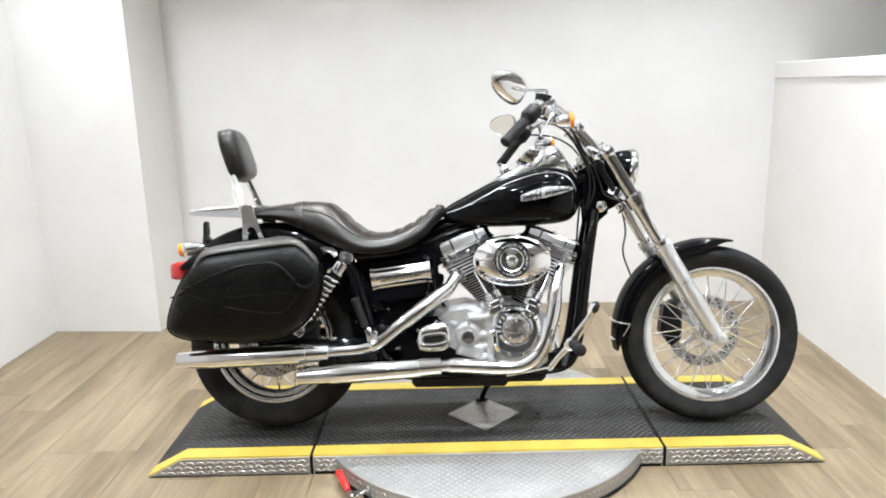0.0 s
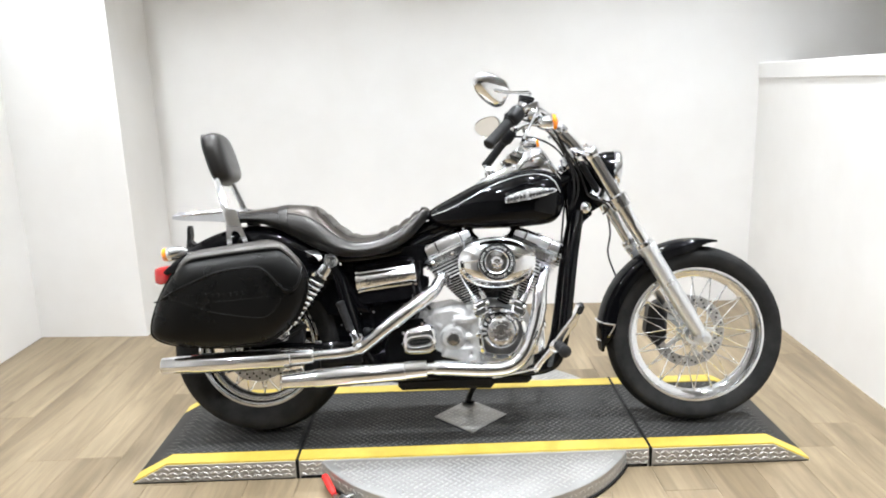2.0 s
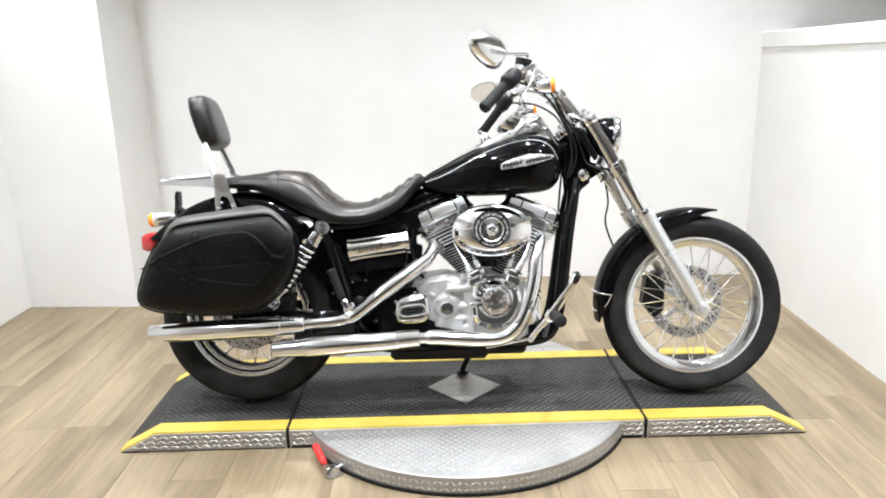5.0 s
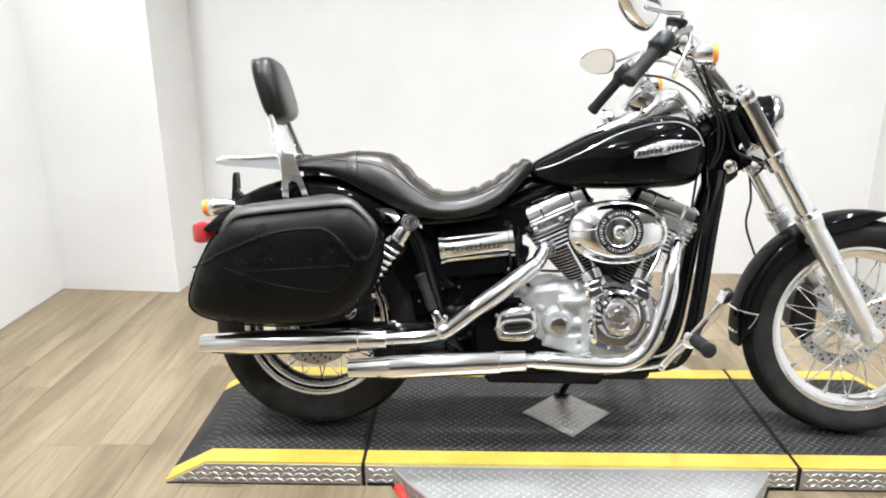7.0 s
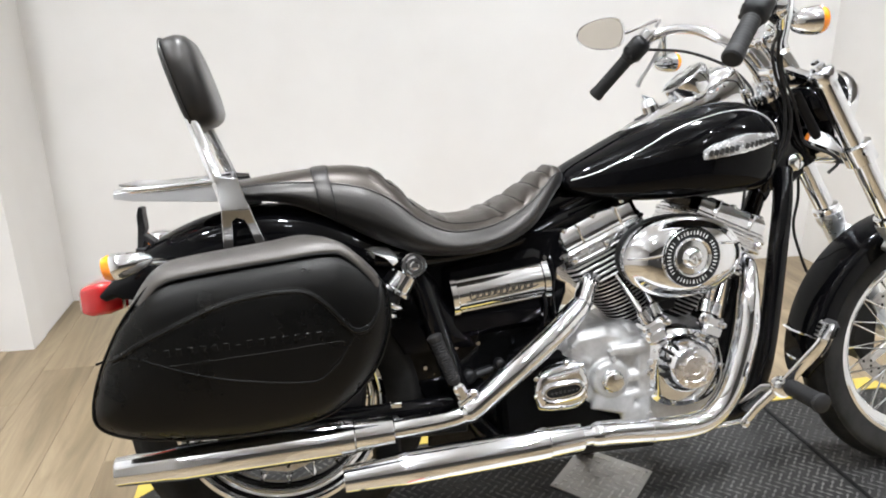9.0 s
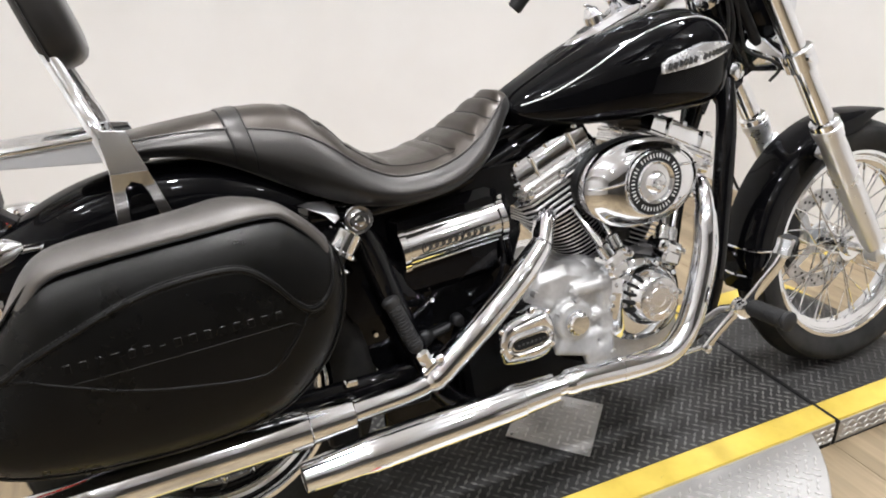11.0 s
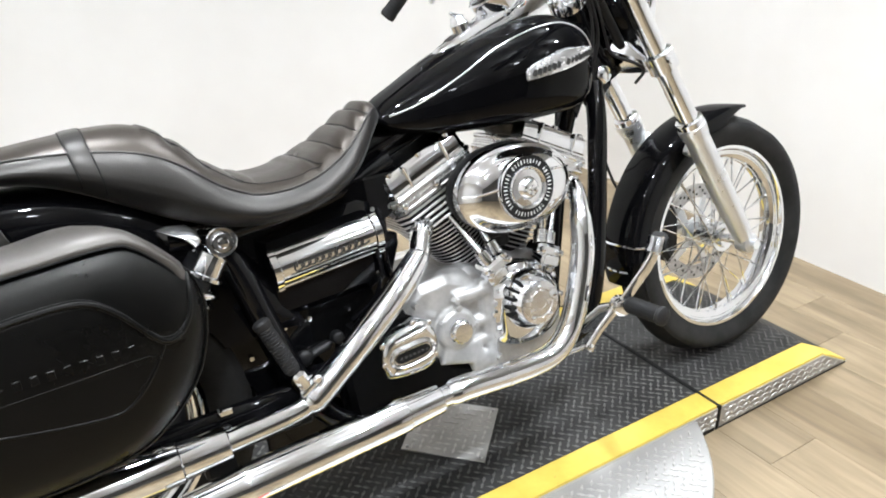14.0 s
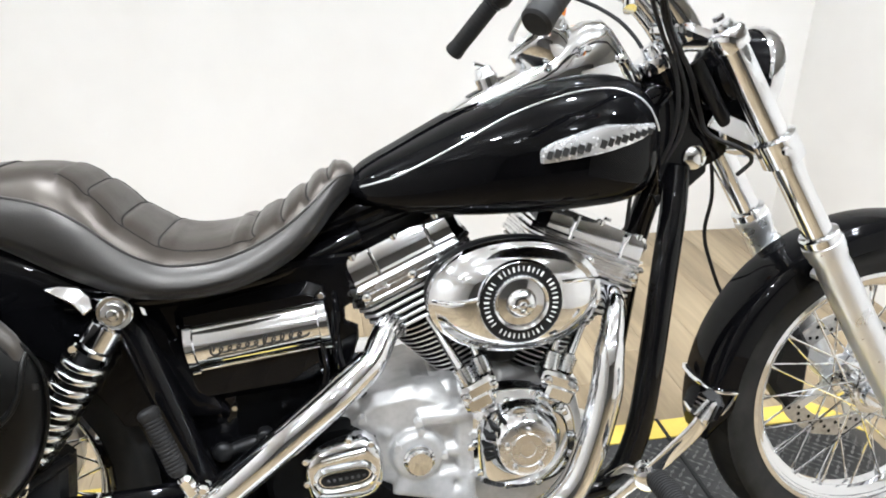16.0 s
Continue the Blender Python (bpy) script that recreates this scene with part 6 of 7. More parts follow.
def cylinder_unit(angle):
    """One finned cylinder with head and rocker box; angle: degrees from upright, ahead positive."""
    M = Matrix.Translation(CRANK) @ Matrix.Rotation(radians(angle), 4, "Y")
    shift = 0.007 if angle < 0 else -0.004
    bm = bmesh.new()
    lathe(bm, [(0.1, 0.043), (0.31, 0.06)], CRANK, M.to_3x3() @ Vector((0, 0, 1)), 32)
    barrel = part("cylinder", bm, FIN_BLACK, BIKE, "black engine cylinder with bright fin edges")
    for k in range(13):
        s = 0.148 + k * 0.0102
        w = 0.048 + 0.04 * k / 12
        ring = []
        for j in range(44):
            a = 2 * math.pi * j / 44
            c, si = math.cos(a), math.sin(a)
            ring.append((shift * (1 - k / 12) + w * math.copysign(abs(c) ** 0.8, c), (0.06 + 0.023 * k / 12) * math.copysign(abs(si) ** 0.8, si)))
        bm = bmesh.new()
        small = inset(ring, 0.0008)
        loft(bm, [[M @ Vector((x, y, s + h)) for x, y in rr] for rr, h in ((inset(ring, 0.02), -0.0021), (small, -0.0015), (ring, -0.0009), (ring, 0.0009), (small, 0.0015), (inset(ring, 0.02), 0.0021))])
        two_tone(part("fin", bm, FINS, barrel), M)
    # head with wide fins
    for k in range(5):
        s = 0.285 + k * 0.0125
        x0, x1, y0 = -0.094 - 0.003 * k, 0.094 + 0.003 * k, 0.088
        poly = [(x0, -y0 + 0.02), (x0 + 0.02, -y0), (x1 - 0.02, -y0), (x1, -y0 + 0.02), (x1, y0 - 0.02), (x1 - 0.02, y0), (x0 + 0.02, y0), (x0, y0 - 0.02)]
        bm = bmesh.new()
        prism(bm, poly, s - 0.0028, s + 0.0028, 0.001, lambda x, y, z: M @ Vector((x, z, y)))
        two_tone(part("head_fin", bm, FINS, barrel, smooth=30), M)
    bm = bmesh.new()
    box(bm, M @ Vector((0, 0, 0.312)), (0.165, 0.155, 0.075), 0.01, (0, angle, 0))
    part("cylinder_head", bm, FIN_BLACK, barrel)
    # layered plates under a chrome rocker box
    bm = bmesh.new()
    for z0, z1, g in ((0.342, 0.352, 0.002), (0.355, 0.364, 0.0), (0.367, 0.377, 0.003)):
        x0, x1, y0 = -0.11 - g, 0.108 + g, 0.092 + g
        poly = [(x0, -y0 + 0.025), (x0 + 0.022, -y0), (x1 - 0.022, -y0), (x1, -y0 + 0.025), (x1, y0 - 0.025), (x1 - 0.022, y0), (x0 + 0.022, y0), (x0, y0 - 0.025)]
        prism(bm, poly, z0, z1, 0.003, lambda x, y, z: M @ Vector((x, z, y)))
    prism(bm, [(x * 0.96, y * 0.96) for x, y in poly], 0.345, 0.38, 0.002, lambda x, y, z: M @ Vector((x, z, y)))
    rocker = part("rocker_box", bm, BRIGHT, BIKE, "bright layered rocker box", 30)
    bm = bmesh.new()
    poly = [(-0.108, -0.066), (-0.09, -0.088), (0.088, -0.088), (0.106, -0.066), (0.106, 0.066), (0.088, 0.088), (-0.09, 0.088), (-0.108, 0.066)]
    small = [(x * 0.9, y * 0.84) for x, y in poly]
    loft(bm, [[M @ Vector((x, y, h)) for x, y in rr] for rr, h in ((poly, 0.378), (poly, 0.384), (inset(poly, 0.003), 0.388), (inset(poly, 0.005), 0.412), (inset(poly, 0.009), 0.419), (small, 0.425))])
    for x in (-0.045, 0.05):
        box(bm, M @ Vector((x, 0, 0.402)), (0.006, 0.181, 0.046), 0.002, (0, angle, 0))
    part("rocker_cover", bm, CHROME, rocker, "chrome rocker cover", 30)
    bm = bmesh.new()
    for x in (-0.082, 0.0, 0.082):
        for y in (-0.084, 0.084):
            lathe(bm, [(0, 0.0075), (0.008, 0.0075), (0.0095, 0.005)], M @ Vector((x * 0.9, y * 0.85, 0.42)), M.to_3x3() @ Vector((0, 0, 1)), 12)
            lathe(bm, [(0, 0.0075), (0.006, 0.0075), (0.008, 0.005)], M @ Vector((x, y * 1.1, 0.36)), (0, math.copysign(1, y), 0), 12)
    part("rocker_bolt", bm, CHROME, rocker, split=True)


cylinder_unit(-24)
cylinder_unit(24)

# crankcase and gearbox castings
bm = bmesh.new()
prism(bm, [(-0.1, 0.215), (0.17, 0.2), (0.205, 0.25), (0.21, 0.36), (0.19, 0.44), (0.155, 0.475), (0.06, 0.45), (-0.03, 0.475), (-0.09, 0.45), (-0.11, 0.35)], -0.1, 0.1, 0.016)
for ang in (-24, 24):
    M = Matrix.Translation(CRANK) @ Matrix.Rotation(radians(ang), 4, "Y")
    lathe(bm, [(0.05, 0.09), (0.124, 0.076), (0.136, 0.066)], CRANK, M.to_3x3() @ Vector((0, 0, 1)), 32)
case = cast("crankcase", bm, ALLOY, BIKE, "silver cast crankcase")
bm = bmesh.new()
prism(bm, [(-0.175, 0.3), (-0.13, 0.285), (-0.06, 0.262), (-0.02, 0.25), (0.0, 0.25), (0.0, 0.44), (-0.03, 0.455), (-0.09, 0.475), (-0.16, 0.465), (-0.22, 0.425), (-0.22, 0.36)], -0.112, 0.1, 0.018)
ball(bm, (-0.075, -0.075, 0.435), 0.05, (1.5, 0.75, 0.8), 24)
lathe(bm, [(-0.02, 0.047), (0.016, 0.045), (0.024, 0.038)], (-0.088, -0.108, 0.358), (0, -1, 0), 32)
for z, x0, r in ((0.423, -0.086, 0.015), (0.359, -0.045, 0.0125), (0.316, -0.062, 0.0125)):
    sweep(bm, [(x0, -0.112, z - 0.002), (0.0, -0.117, z)], r, 14)
box(bm, (-0.03, -0.113, 0.27), (0.062, 0.03, 0.044), 0.006)
sweep(bm, [(-0.2, -0.085, 0.45), (-0.13, -0.105, 0.392)], 0.014, 12)
box(bm, (0.002, -0.113, 0.345), (0.012, 0.034, 0.2), 0.003)
prism(bm, [(-0.135, 0.29), (-0.03, 0.262), (-0.03, 0.32), (-0.12, 0.33)], -0.128, -0.1, 0.006)
box(bm, (-0.01, -0.11, 0.345), (0.026, 0.032, 0.2), 0.006)
gearbox = cast("gearbox", bm, ALLOY, BIKE, "silver cast gearbox", 0.003, 5)
bm = bmesh.new()
for x, z in ((-0.086, 0.42), (-0.082, 0.404), (-0.122, 0.38), (-0.177, 0.435), (-0.045, 0.357), (0.004, 0.39), (0.004, 0.318), (0.004, 0.267)):
    hexagon(bm, (x, -0.118, z), (0, -1, 0), 0.0075, 0.016, 6)
part("case_bolt", bm, ALLOY, gearbox, split=True)
bm = bmesh.new()
lathe(bm, [(0.0, 0.026), (0.006, 0.026), (0.008, 0.023), (0.015, 0.023), (0.018, 0.02), (0.019, 0.004)], (-0.088, -0.134, 0.358), (0, -1, 0), 28)
petal = [(-0.088 + (0.0245 if k % 2 else 0.0215) * math.cos(math.pi * k / 12), 0.358 + (0.0245 if k % 2 else 0.0215) * math.sin(math.pi * k / 12)) for k in range(24)]
prism(bm, petal, -0.151, -0.138, 0.002)
part("filler_cap", bm, CHROME, gearbox, "chrome filler plug")
# dark lower housing behind the side cover
bm = bmesh.new()
prism(bm, [(-0.33, 0.21), (-0.01, 0.2), (0.0, 0.245), (-0.1, 0.285), (-0.15, 0.32), (-0.15, 0.4), (-0.2, 0.43), (-0.31, 0.42), (-0.34, 0.33)], -0.118, 0.09, 0.012)
part("lower_housing", bm, VOID, BIKE, "matt black lower gearbox housing", 35)
# gearbox side cover with a sunk slot
bm = bmesh.new()
cov = spline([(-0.27, 0.325, 0), (-0.257, 0.308, 0), (-0.2, 0.304, 0), (-0.162, 0.314, 0), (-0.147, 0.345, 0), (-0.152, 0.388, 0), (-0.172, 0.412, 0), (-0.212, 0.41, 0), (-0.26, 0.394, 0), (-0.273, 0.362, 0)], 4, closed=True)
cov = [(p.x, p.y) for p in cov]
loft(bm, [[(p[0], y, p[1]) for p in ring] for ring, y in ((cov, -0.12), (cov, -0.145), (inset(cov, 0.004), -0.152), (inset(cov, 0.012), -0.156), (inset(cov, 0.02), -0.156))])
cover = part("gearbox_cover", bm, CHROME, BIKE, "chrome gearbox side cover", 40)
SLOT = [(p.x, p.y) for p in spline([(-0.253, 0.35, 0), (-0.24, 0.336, 0), (-0.2, 0.338, 0), (-0.175, 0.344, 0), (-0.166, 0.358, 0), (-0.178, 0.37, 0), (-0.21, 0.369, 0), (-0.243, 0.364, 0)], 4, closed=True)]
bm = bmesh.new()
loft(bm, [[(p[0], y, p[1]) for p in ring] for ring, y in ((inset(SLOT, -0.008), -0.155), (inset(SLOT, -0.007), -0.162), (inset(SLOT, -0.003), -0.1645), (SLOT, -0.162), (inset(SLOT, 0.002), -0.157))])
part("cover_rib", bm, CHROME, cover, "raised chrome rim")
bm = bmesh.new()
prism(bm, inset(SLOT, 0.005), -0.1588, -0.156, 0.0)
part("cover_slot", bm, SEAM, cover)
bm = bmesh.new()
for k in range(7):
    box(bm, (-0.236 + 0.0095 * k, -0.1592, 0.3505 + 0.0008 * k), (0.005, 0.0012, 0.0045), 0.0004, (0, -5, 0))
part("slot_mark", bm, DARK_MARK, cover, smooth=0, split=True)
bm = bmesh.new()
sweep(bm, [(-0.245, -0.156, 0.385), (-0.175, -0.156, 0.397)], 0.005, 10)
part("cover_ridge", bm, CHROME, cover)
bm = bmesh.new()
for x, z in ((-0.27, 0.345), (-0.27, 0.385), (-0.2, 0.415), (-0.165, 0.405), (-0.158, 0.335), (-0.215, 0.316)):
    lathe(bm, [(0, 0.006), (0.008, 0.006), (0.01, 0.004)], (x, -0.146, z), (0, -1, 0), 10)
part("cover_bolt", bm, CHROME, cover, split=True)

# cam chest: chrome nose cover and round timer cover
bm = bmesh.new()
nose = spline([(0.0, 0.43, 0), (-0.002, 0.34, 0), (0.015, 0.295, 0), (0.08, 0.275, 0), (0.15, 0.29, 0), (0.18, 0.335, 0), (0.178, 0.4, 0), (0.155, 0.44, 0), (0.1, 0.462, 0), (0.04, 0.462, 0)], 5, closed=True)
nose = [(p.x, p.y) for p in nose]
loft(bm, [[(p[0], y, p[1]) for p in ring] for ring, y in ((nose, -0.095), (nose, -0.122), (inset(nose, 0.004), -0.128), (inset(nose, 0.014), -0.132), (inset(nose, 0.022), -0.146))])
cam_cover = part("cam_cover", bm, CHROME, BIKE, "chrome cam cover", 40)
bm = bmesh.new()
T = (0.082, -0.14, 0.386)
lathe(bm, [(0.0, 0.066), (0.012, 0.065), (0.02, 0.063), (0.034, 0.054), (0.042, 0.049), (0.045, 0.046)], T, (0, -1, 0), 48)
part("timer_housing", bm, CHROME, cam_cover)
bm = bmesh.new()
for k in range(5):
    a = radians(128 + 17 * k)
    box(bm, (T[0] + 0.0595 * math.cos(a), -0.163, T[2] + 0.0595 * math.sin(a)), (0.018, 0.026, 0.0065), 0.001, (0, -math.degrees(a), 0))
part("cooling_rib", bm, SEAM, cam_cover, split=True)
bm = bmesh.new()
lathe(bm, [(0.043, 0.0475), (0.047, 0.0465), (0.0485, 0.043), (0.0485, 0.031), (0.047, 0.0295), (0.047, 0.028), (0.0485, 0.0265), (0.0485, 0.014), (0.0475, 0.013), (0.0475, 0.002)], T, (0, -1, 0), 48)
part("timer_cover", bm, BRIGHT, cam_cover, "round machined timer cover")
bm = bmesh.new()
for k in range(5):
    a = math.pi / 2 + 2 * math.pi * k / 5
    lathe(bm, [(0.046, 0.005), (0.05, 0.005), (0.0515, 0.003)], (T[0] + 0.036 * math.cos(a), T[1] - 0.002, T[2] + 0.036 * math.sin(a)), (0, -1, 0), 10)
part("timer_screw", bm, CHROME, cam_cover, split=True)
bm = bmesh.new()
for k in range(10):
    a = 2 * math.pi * k / 10
    c = (0.088 + 0.088 * math.cos(a), -0.125, 0.368 + 0.082 * math.sin(a))
    lathe(bm, [(0, 0.0065), (0.01, 0.0065), (0.012, 0.004)], c, (0, -1, 0), 10)
part("cover_bolt", bm, CHROME, cam_cover, split=True)

# lifter blocks and pushrod tubes
for bx, bz, ang, hx in ((0.014, 0.488, -24, -1), (0.148, 0.488, 24, 1)):
    d = Vector((math.sin(radians(ang)) , 0, math.cos(radians(ang))))
    side = Vector((d.z, 0, -d.x))
    bm = bmesh.new()
    box(bm, (bx, -0.12, bz - 0.012), (0.064, 0.05, 0.026), 0.006, (0, ang, 0))
    box(bm, (bx, -0.125, bz - 0.034), (0.05, 0.045, 0.03), 0.006, (0, ang, 0))
    for s in (-1, 1):
        lathe(bm, [(0, 0.007), (0.008, 0.007), (0.01, 0.004)], Vector((bx, -0.145, bz - 0.012)) + side * s * 0.024, (0, -1, 0), 10)
    block = part("lifter_block", bm, CHROME, BIKE, "chrome lifter block")
    for s in (-1, 1):
        base = Vector((bx, -0.128 + 0.012 * (s > 0), bz)) + side * s * 0.015
        top = base + d * 0.155 + side * s * 0.012 + Vector((0, 0.05, 0))
        t = (top - base).normalized()
        bm = bmesh.new()
        prof = [(0.0, 0.015)]
        for k in range(5):
            prof += [(0.004 + 0.005 * k, 0.0155), (0.0065 + 0.005 * k, 0.0155), (0.007 + 0.005 * k, 0.0135), (0.0085 + 0.005 * k, 0.0135)]
        prof += [(0.03, 0.011), (0.034, 0.0085), (0.09, 0.0085), (0.092, 0.0072), (0.13, 0.0072)]
        lathe(bm, prof, base, t, 18)
        part("pushrod_tube", bm, CHROME, block, "chrome pushrod tube")

# ---- air cleaner ----
AC = Vector((0.075, 0, 0.628))


def oval(rx, rz, y, n=64, dx=0.0):
    out = []
    for k in range(n):
        a = 2 * math.pi * k / n
        c, s = math.cos(a), math.sin(a)
        out.append((AC.x + dx + 1.03 * rx * math.copysign(abs(c) ** 0.93, c), y, AC.z + 1.03 * rz * math.copysign(abs(s) ** 0.98, s)))
    return out


bm = bmesh.new()
loft(bm, [[(x - 0.002, y, z + 0.002) for x, y, z in ring] for ring in (oval(0.115, 0.076, -0.082), oval(0.13, 0.083, -0.086), oval(0.134, 0.087, -0.094), oval(0.136, 0.088, -0.112), oval(0.134, 0.086, -0.117))])
for k in range(9):
    a = radians(150 + 9 * k)
    box(bm, (AC.x - 0.002 + 0.135 * math.cos(a), -0.104, AC.z + 0.002 + 0.087 * math.sin(a)), (0.004, 0.02, 0.006), 0.001, (0, -math.degrees(a), 0))
back = part("air_cleaner", bm, BLACK, BIKE, "oval chrome air cleaner on a black backing plate", 35)
bm = bmesh.new()
loft(bm, [oval(0.132, 0.084, -0.118), oval(0.1365, 0.0885, -0.124), oval(0.137, 0.089, -0.136), oval(0.135, 0.087, -0.142), oval(0.13, 0.0825, -0.1445), oval(0.126, 0.079, -0.1475), oval(0.115, 0.0735, -0.16), oval(0.1, 0.068, -0.17), oval(0.08, 0.062, -0.176), oval(0.06, 0.053, -0.179), oval(0.03, 0.03, -0.18)])
part("air_cleaner_cover", bm, CHROME, back, "oval chrome air cleaner cover", 35)
AM = Vector((0.072, -0.1785, 0.6345))
for path in ([(-0.057, -0.1445, 0.633), (-0.045, -0.158, 0.634), (-0.025, -0.171, 0.636), (0.0, -0.178, 0.64), (0.02, -0.18, 0.645)], [(0.142, -0.1795, 0.66), (0.16, -0.175, 0.659), (0.182, -0.164, 0.656), (0.2, -0.15, 0.653), (0.207, -0.1445, 0.651)]):
    bm = bmesh.new()
    sweep(bm, spline(path, 4), 0.0028, 8)
    part("cover_crease", bm, CHROME, back, "raised crease of the cover")
bm = bmesh.new()
lathe(bm, [(0.0, 0.0665), (0.007, 0.066), (0.01, 0.064), (0.007, 0.0625), (0.0, 0.062)], AM, (0, -1, 0), 48, closed=True)
lathe(bm, [(0.004, 0.0445), (0.011, 0.044), (0.0145, 0.0415), (0.012, 0.038), (0.006, 0.037)], AM, (0, -1, 0), 48, closed=True)
part("medallion_ring", bm, CHROME, back, "chrome medallion rings")
bm = bmesh.new()
lathe(bm, [(0.002, 0.064), (0.0085, 0.063), (0.0085, 0.0435), (0.002, 0.0425)], AM, (0, -1, 0), 48, closed=True)
part("medallion_band", bm, BLACK, back, "black medallion band with white marks")
bm = bmesh.new()
for k in range(44):
    if k % 11 == 5:
        continue
    a = 2 * math.pi * (k + 0.5) / 44
    box(bm, (AM.x + 0.0535 * math.cos(a), AM.y - 0.0088, AM.z + 0.0535 * math.sin(a)), (0.0082, 0.0012, 0.0018 + 0.0012 * (k % 3 == 0)), 0.0004, (0, -math.degrees(a), 0))
part("band_mark", bm, WHITE_MARK, back, smooth=0, split=True)
bm = bmesh.new()
lathe(bm, [(0.003, 0.0385), (0.008, 0.037), (0.0095, 0.024), (0.019, 0.018), (0.022, 0.012), (0.021, 0.006), (0.024, 0.004), (0.0245, 0.001)], AM, (0, -1, 0), 40)
for k in range(3):
    a = radians(200 + 70 * k)
    ball(bm, (AM.x + 0.012 * math.cos(a), AM.y - 0.02, AM.z + 0.012 * math.sin(a)), 0.006, (1.2, 0.5, 1), 10)
part("medallion", bm, CHROME, back, "domed chrome medallion")
# intake and carburettor body between the cylinders
bm = bmesh.new()
box(bm, (0.066, -0.04, 0.56), (0.075, 0.1, 0.08), 0.014)
sweep(bm, [(0.066, -0.08, 0.6), (0.066, 0.03, 0.6)], 0.032, 18)
lathe(bm, [(0, 0.03), (0.03, 0.03), (0.036, 0.024)], (0.066, -0.06, 0.53), (0, 0, -1), 20)
part("intake_body", bm, FIN_BLACK, BIKE, "dark intake body")
bm = bmesh.new()
sweep(bm, [(0.02, -0.085, 0.525), (0.115, -0.085, 0.53)], 0.009, 10)
part("breather_hose", bm, GRIP, BIKE, "black rubber hose", split=True)
# horn-side cable clutter behind the rear cylinder
for pts in ([(-0.2, -0.06, 0.64), (-0.21, -0.08, 0.58), (-0.2, -0.08, 0.5), (-0.17, -0.09, 0.46)], [(-0.21, -0.05, 0.66), (-0.23, -0.06, 0.55), (-0.24, -0.05, 0.48)]):
    bm = bmesh.new()
    sweep(bm, spline(pts, 6), 0.006, 8)
    part("wiring_loom", bm, GRIP, BIKE, "black wiring loom")

# ---- exhaust ----
FRONT_PIPE = [(0.25, -0.04, 0.585), (0.254, -0.075, 0.6), (0.25, -0.108, 0.595), (0.24, -0.134, 0.568), (0.226, -0.156, 0.52), (0.22, -0.164, 0.468), (0.204, -0.168, 0.4), (0.177, -0.172, 0.325), (0.145, -0.176, 0.282), (0.1, -0.18, 0.257), (0.03, -0.184, 0.252), (-0.06, -0.19, 0.258), (-0.13, -0.194, 0.2635), (-0.21, -0.1975, 0.2615)]
REAR_PIPE = [(-0.098, -0.05, 0.56), (-0.11, -0.068, 0.574), (-0.125, -0.088, 0.573), (-0.138, -0.103, 0.556), (-0.152, -0.118, 0.535), (-0.187, -0.134, 0.508), (-0.23, -0.151, 0.478), (-0.317, -0.167, 0.416), (-0.383, -0.17, 0.365), (-0.422, -0.172, 0.339), (-0.47, -0.174, 0.325), (-0.56, -0.178, 0.318), (-0.63, -0.18, 0.313)]
for pts, nm in ((FRONT_PIPE, "front"), (REAR_PIPE, "rear")):
    bm = bmesh.new()
    n = len(spline(pts, 7))
    sweep(bm, spline(pts, 7), [0.016 + 0.005 * min(1, k / 28) for k in range(n)] if nm == "front" else [0.018 + 0.004 * min(1, k / 16) for k in range(n)], 20)
    pipe = part("exhaust_pipe", bm, CHROME, BIKE, "chrome exhaust pipe")
    bm = bmesh.new()
    path = spline(pts, 7)
    a, b = (24, len(path) - 4) if nm == "front" else (27, len(path) - 18)
    r = 0.0266 if nm == "front" else 0.0272
    sweep(bm, path[a:b], [0.02, 0.0222] + [r - 0.003 * max(0, 1 - k / 9) for k in range(b - a - 4)] + [0.0262, 0.0225], 24)
    part("heat_shield", bm, CHROME, pipe, "chrome heat shield")
    bm = bmesh.new()
    for i in ((b - 14,) if nm == "front" else (b - 4,)):
        d = (path[i + 1] - path[i]).normalized()
        lathe(bm, [(-0.004, r + 0.0002), (-0.0035, r + 0.0012), (0.0035, r + 0.0012), (0.004, r + 0.0002)], path[i], d, 24)
        lathe(bm, [(-0.009, 0.003), (-0.008, 0.004), (0.008, 0.004), (0.009, 0.003)], path[i] + Vector((0, -0.008, r + 0.002)), (1, 0, 0), 10)
    part("hose_clamp", bm, CHROME, pipe, split=True)
    bm = bmesh.new()
    bell = path[3:24] if nm == "rear" else path[1:9]
    rings = []
    for i, p in enumerate(bell):
        d = (bell[min(i + 1, len(bell) - 1)] - bell[max(i - 1, 0)]).normalized()
        u = (Vector((0, 0, 1)) - d * d.z).normalized()
        v = d.cross(u)
        wide = 0.0165 + 0.0065 * math.sin(math.pi * min(1, i / 16) * 0.9)
        rings.append([p + (u * math.cos(t) + v * math.sin(t)) * wide * (1 + 0.07 * math.cos(16 * t)) for t in (2 * math.pi * k / 96 for k in range(96))])
    loft(bm, rings)
    part("exhaust_flange", bm, BRIGHT, pipe, "fluted exhaust flange", 60)


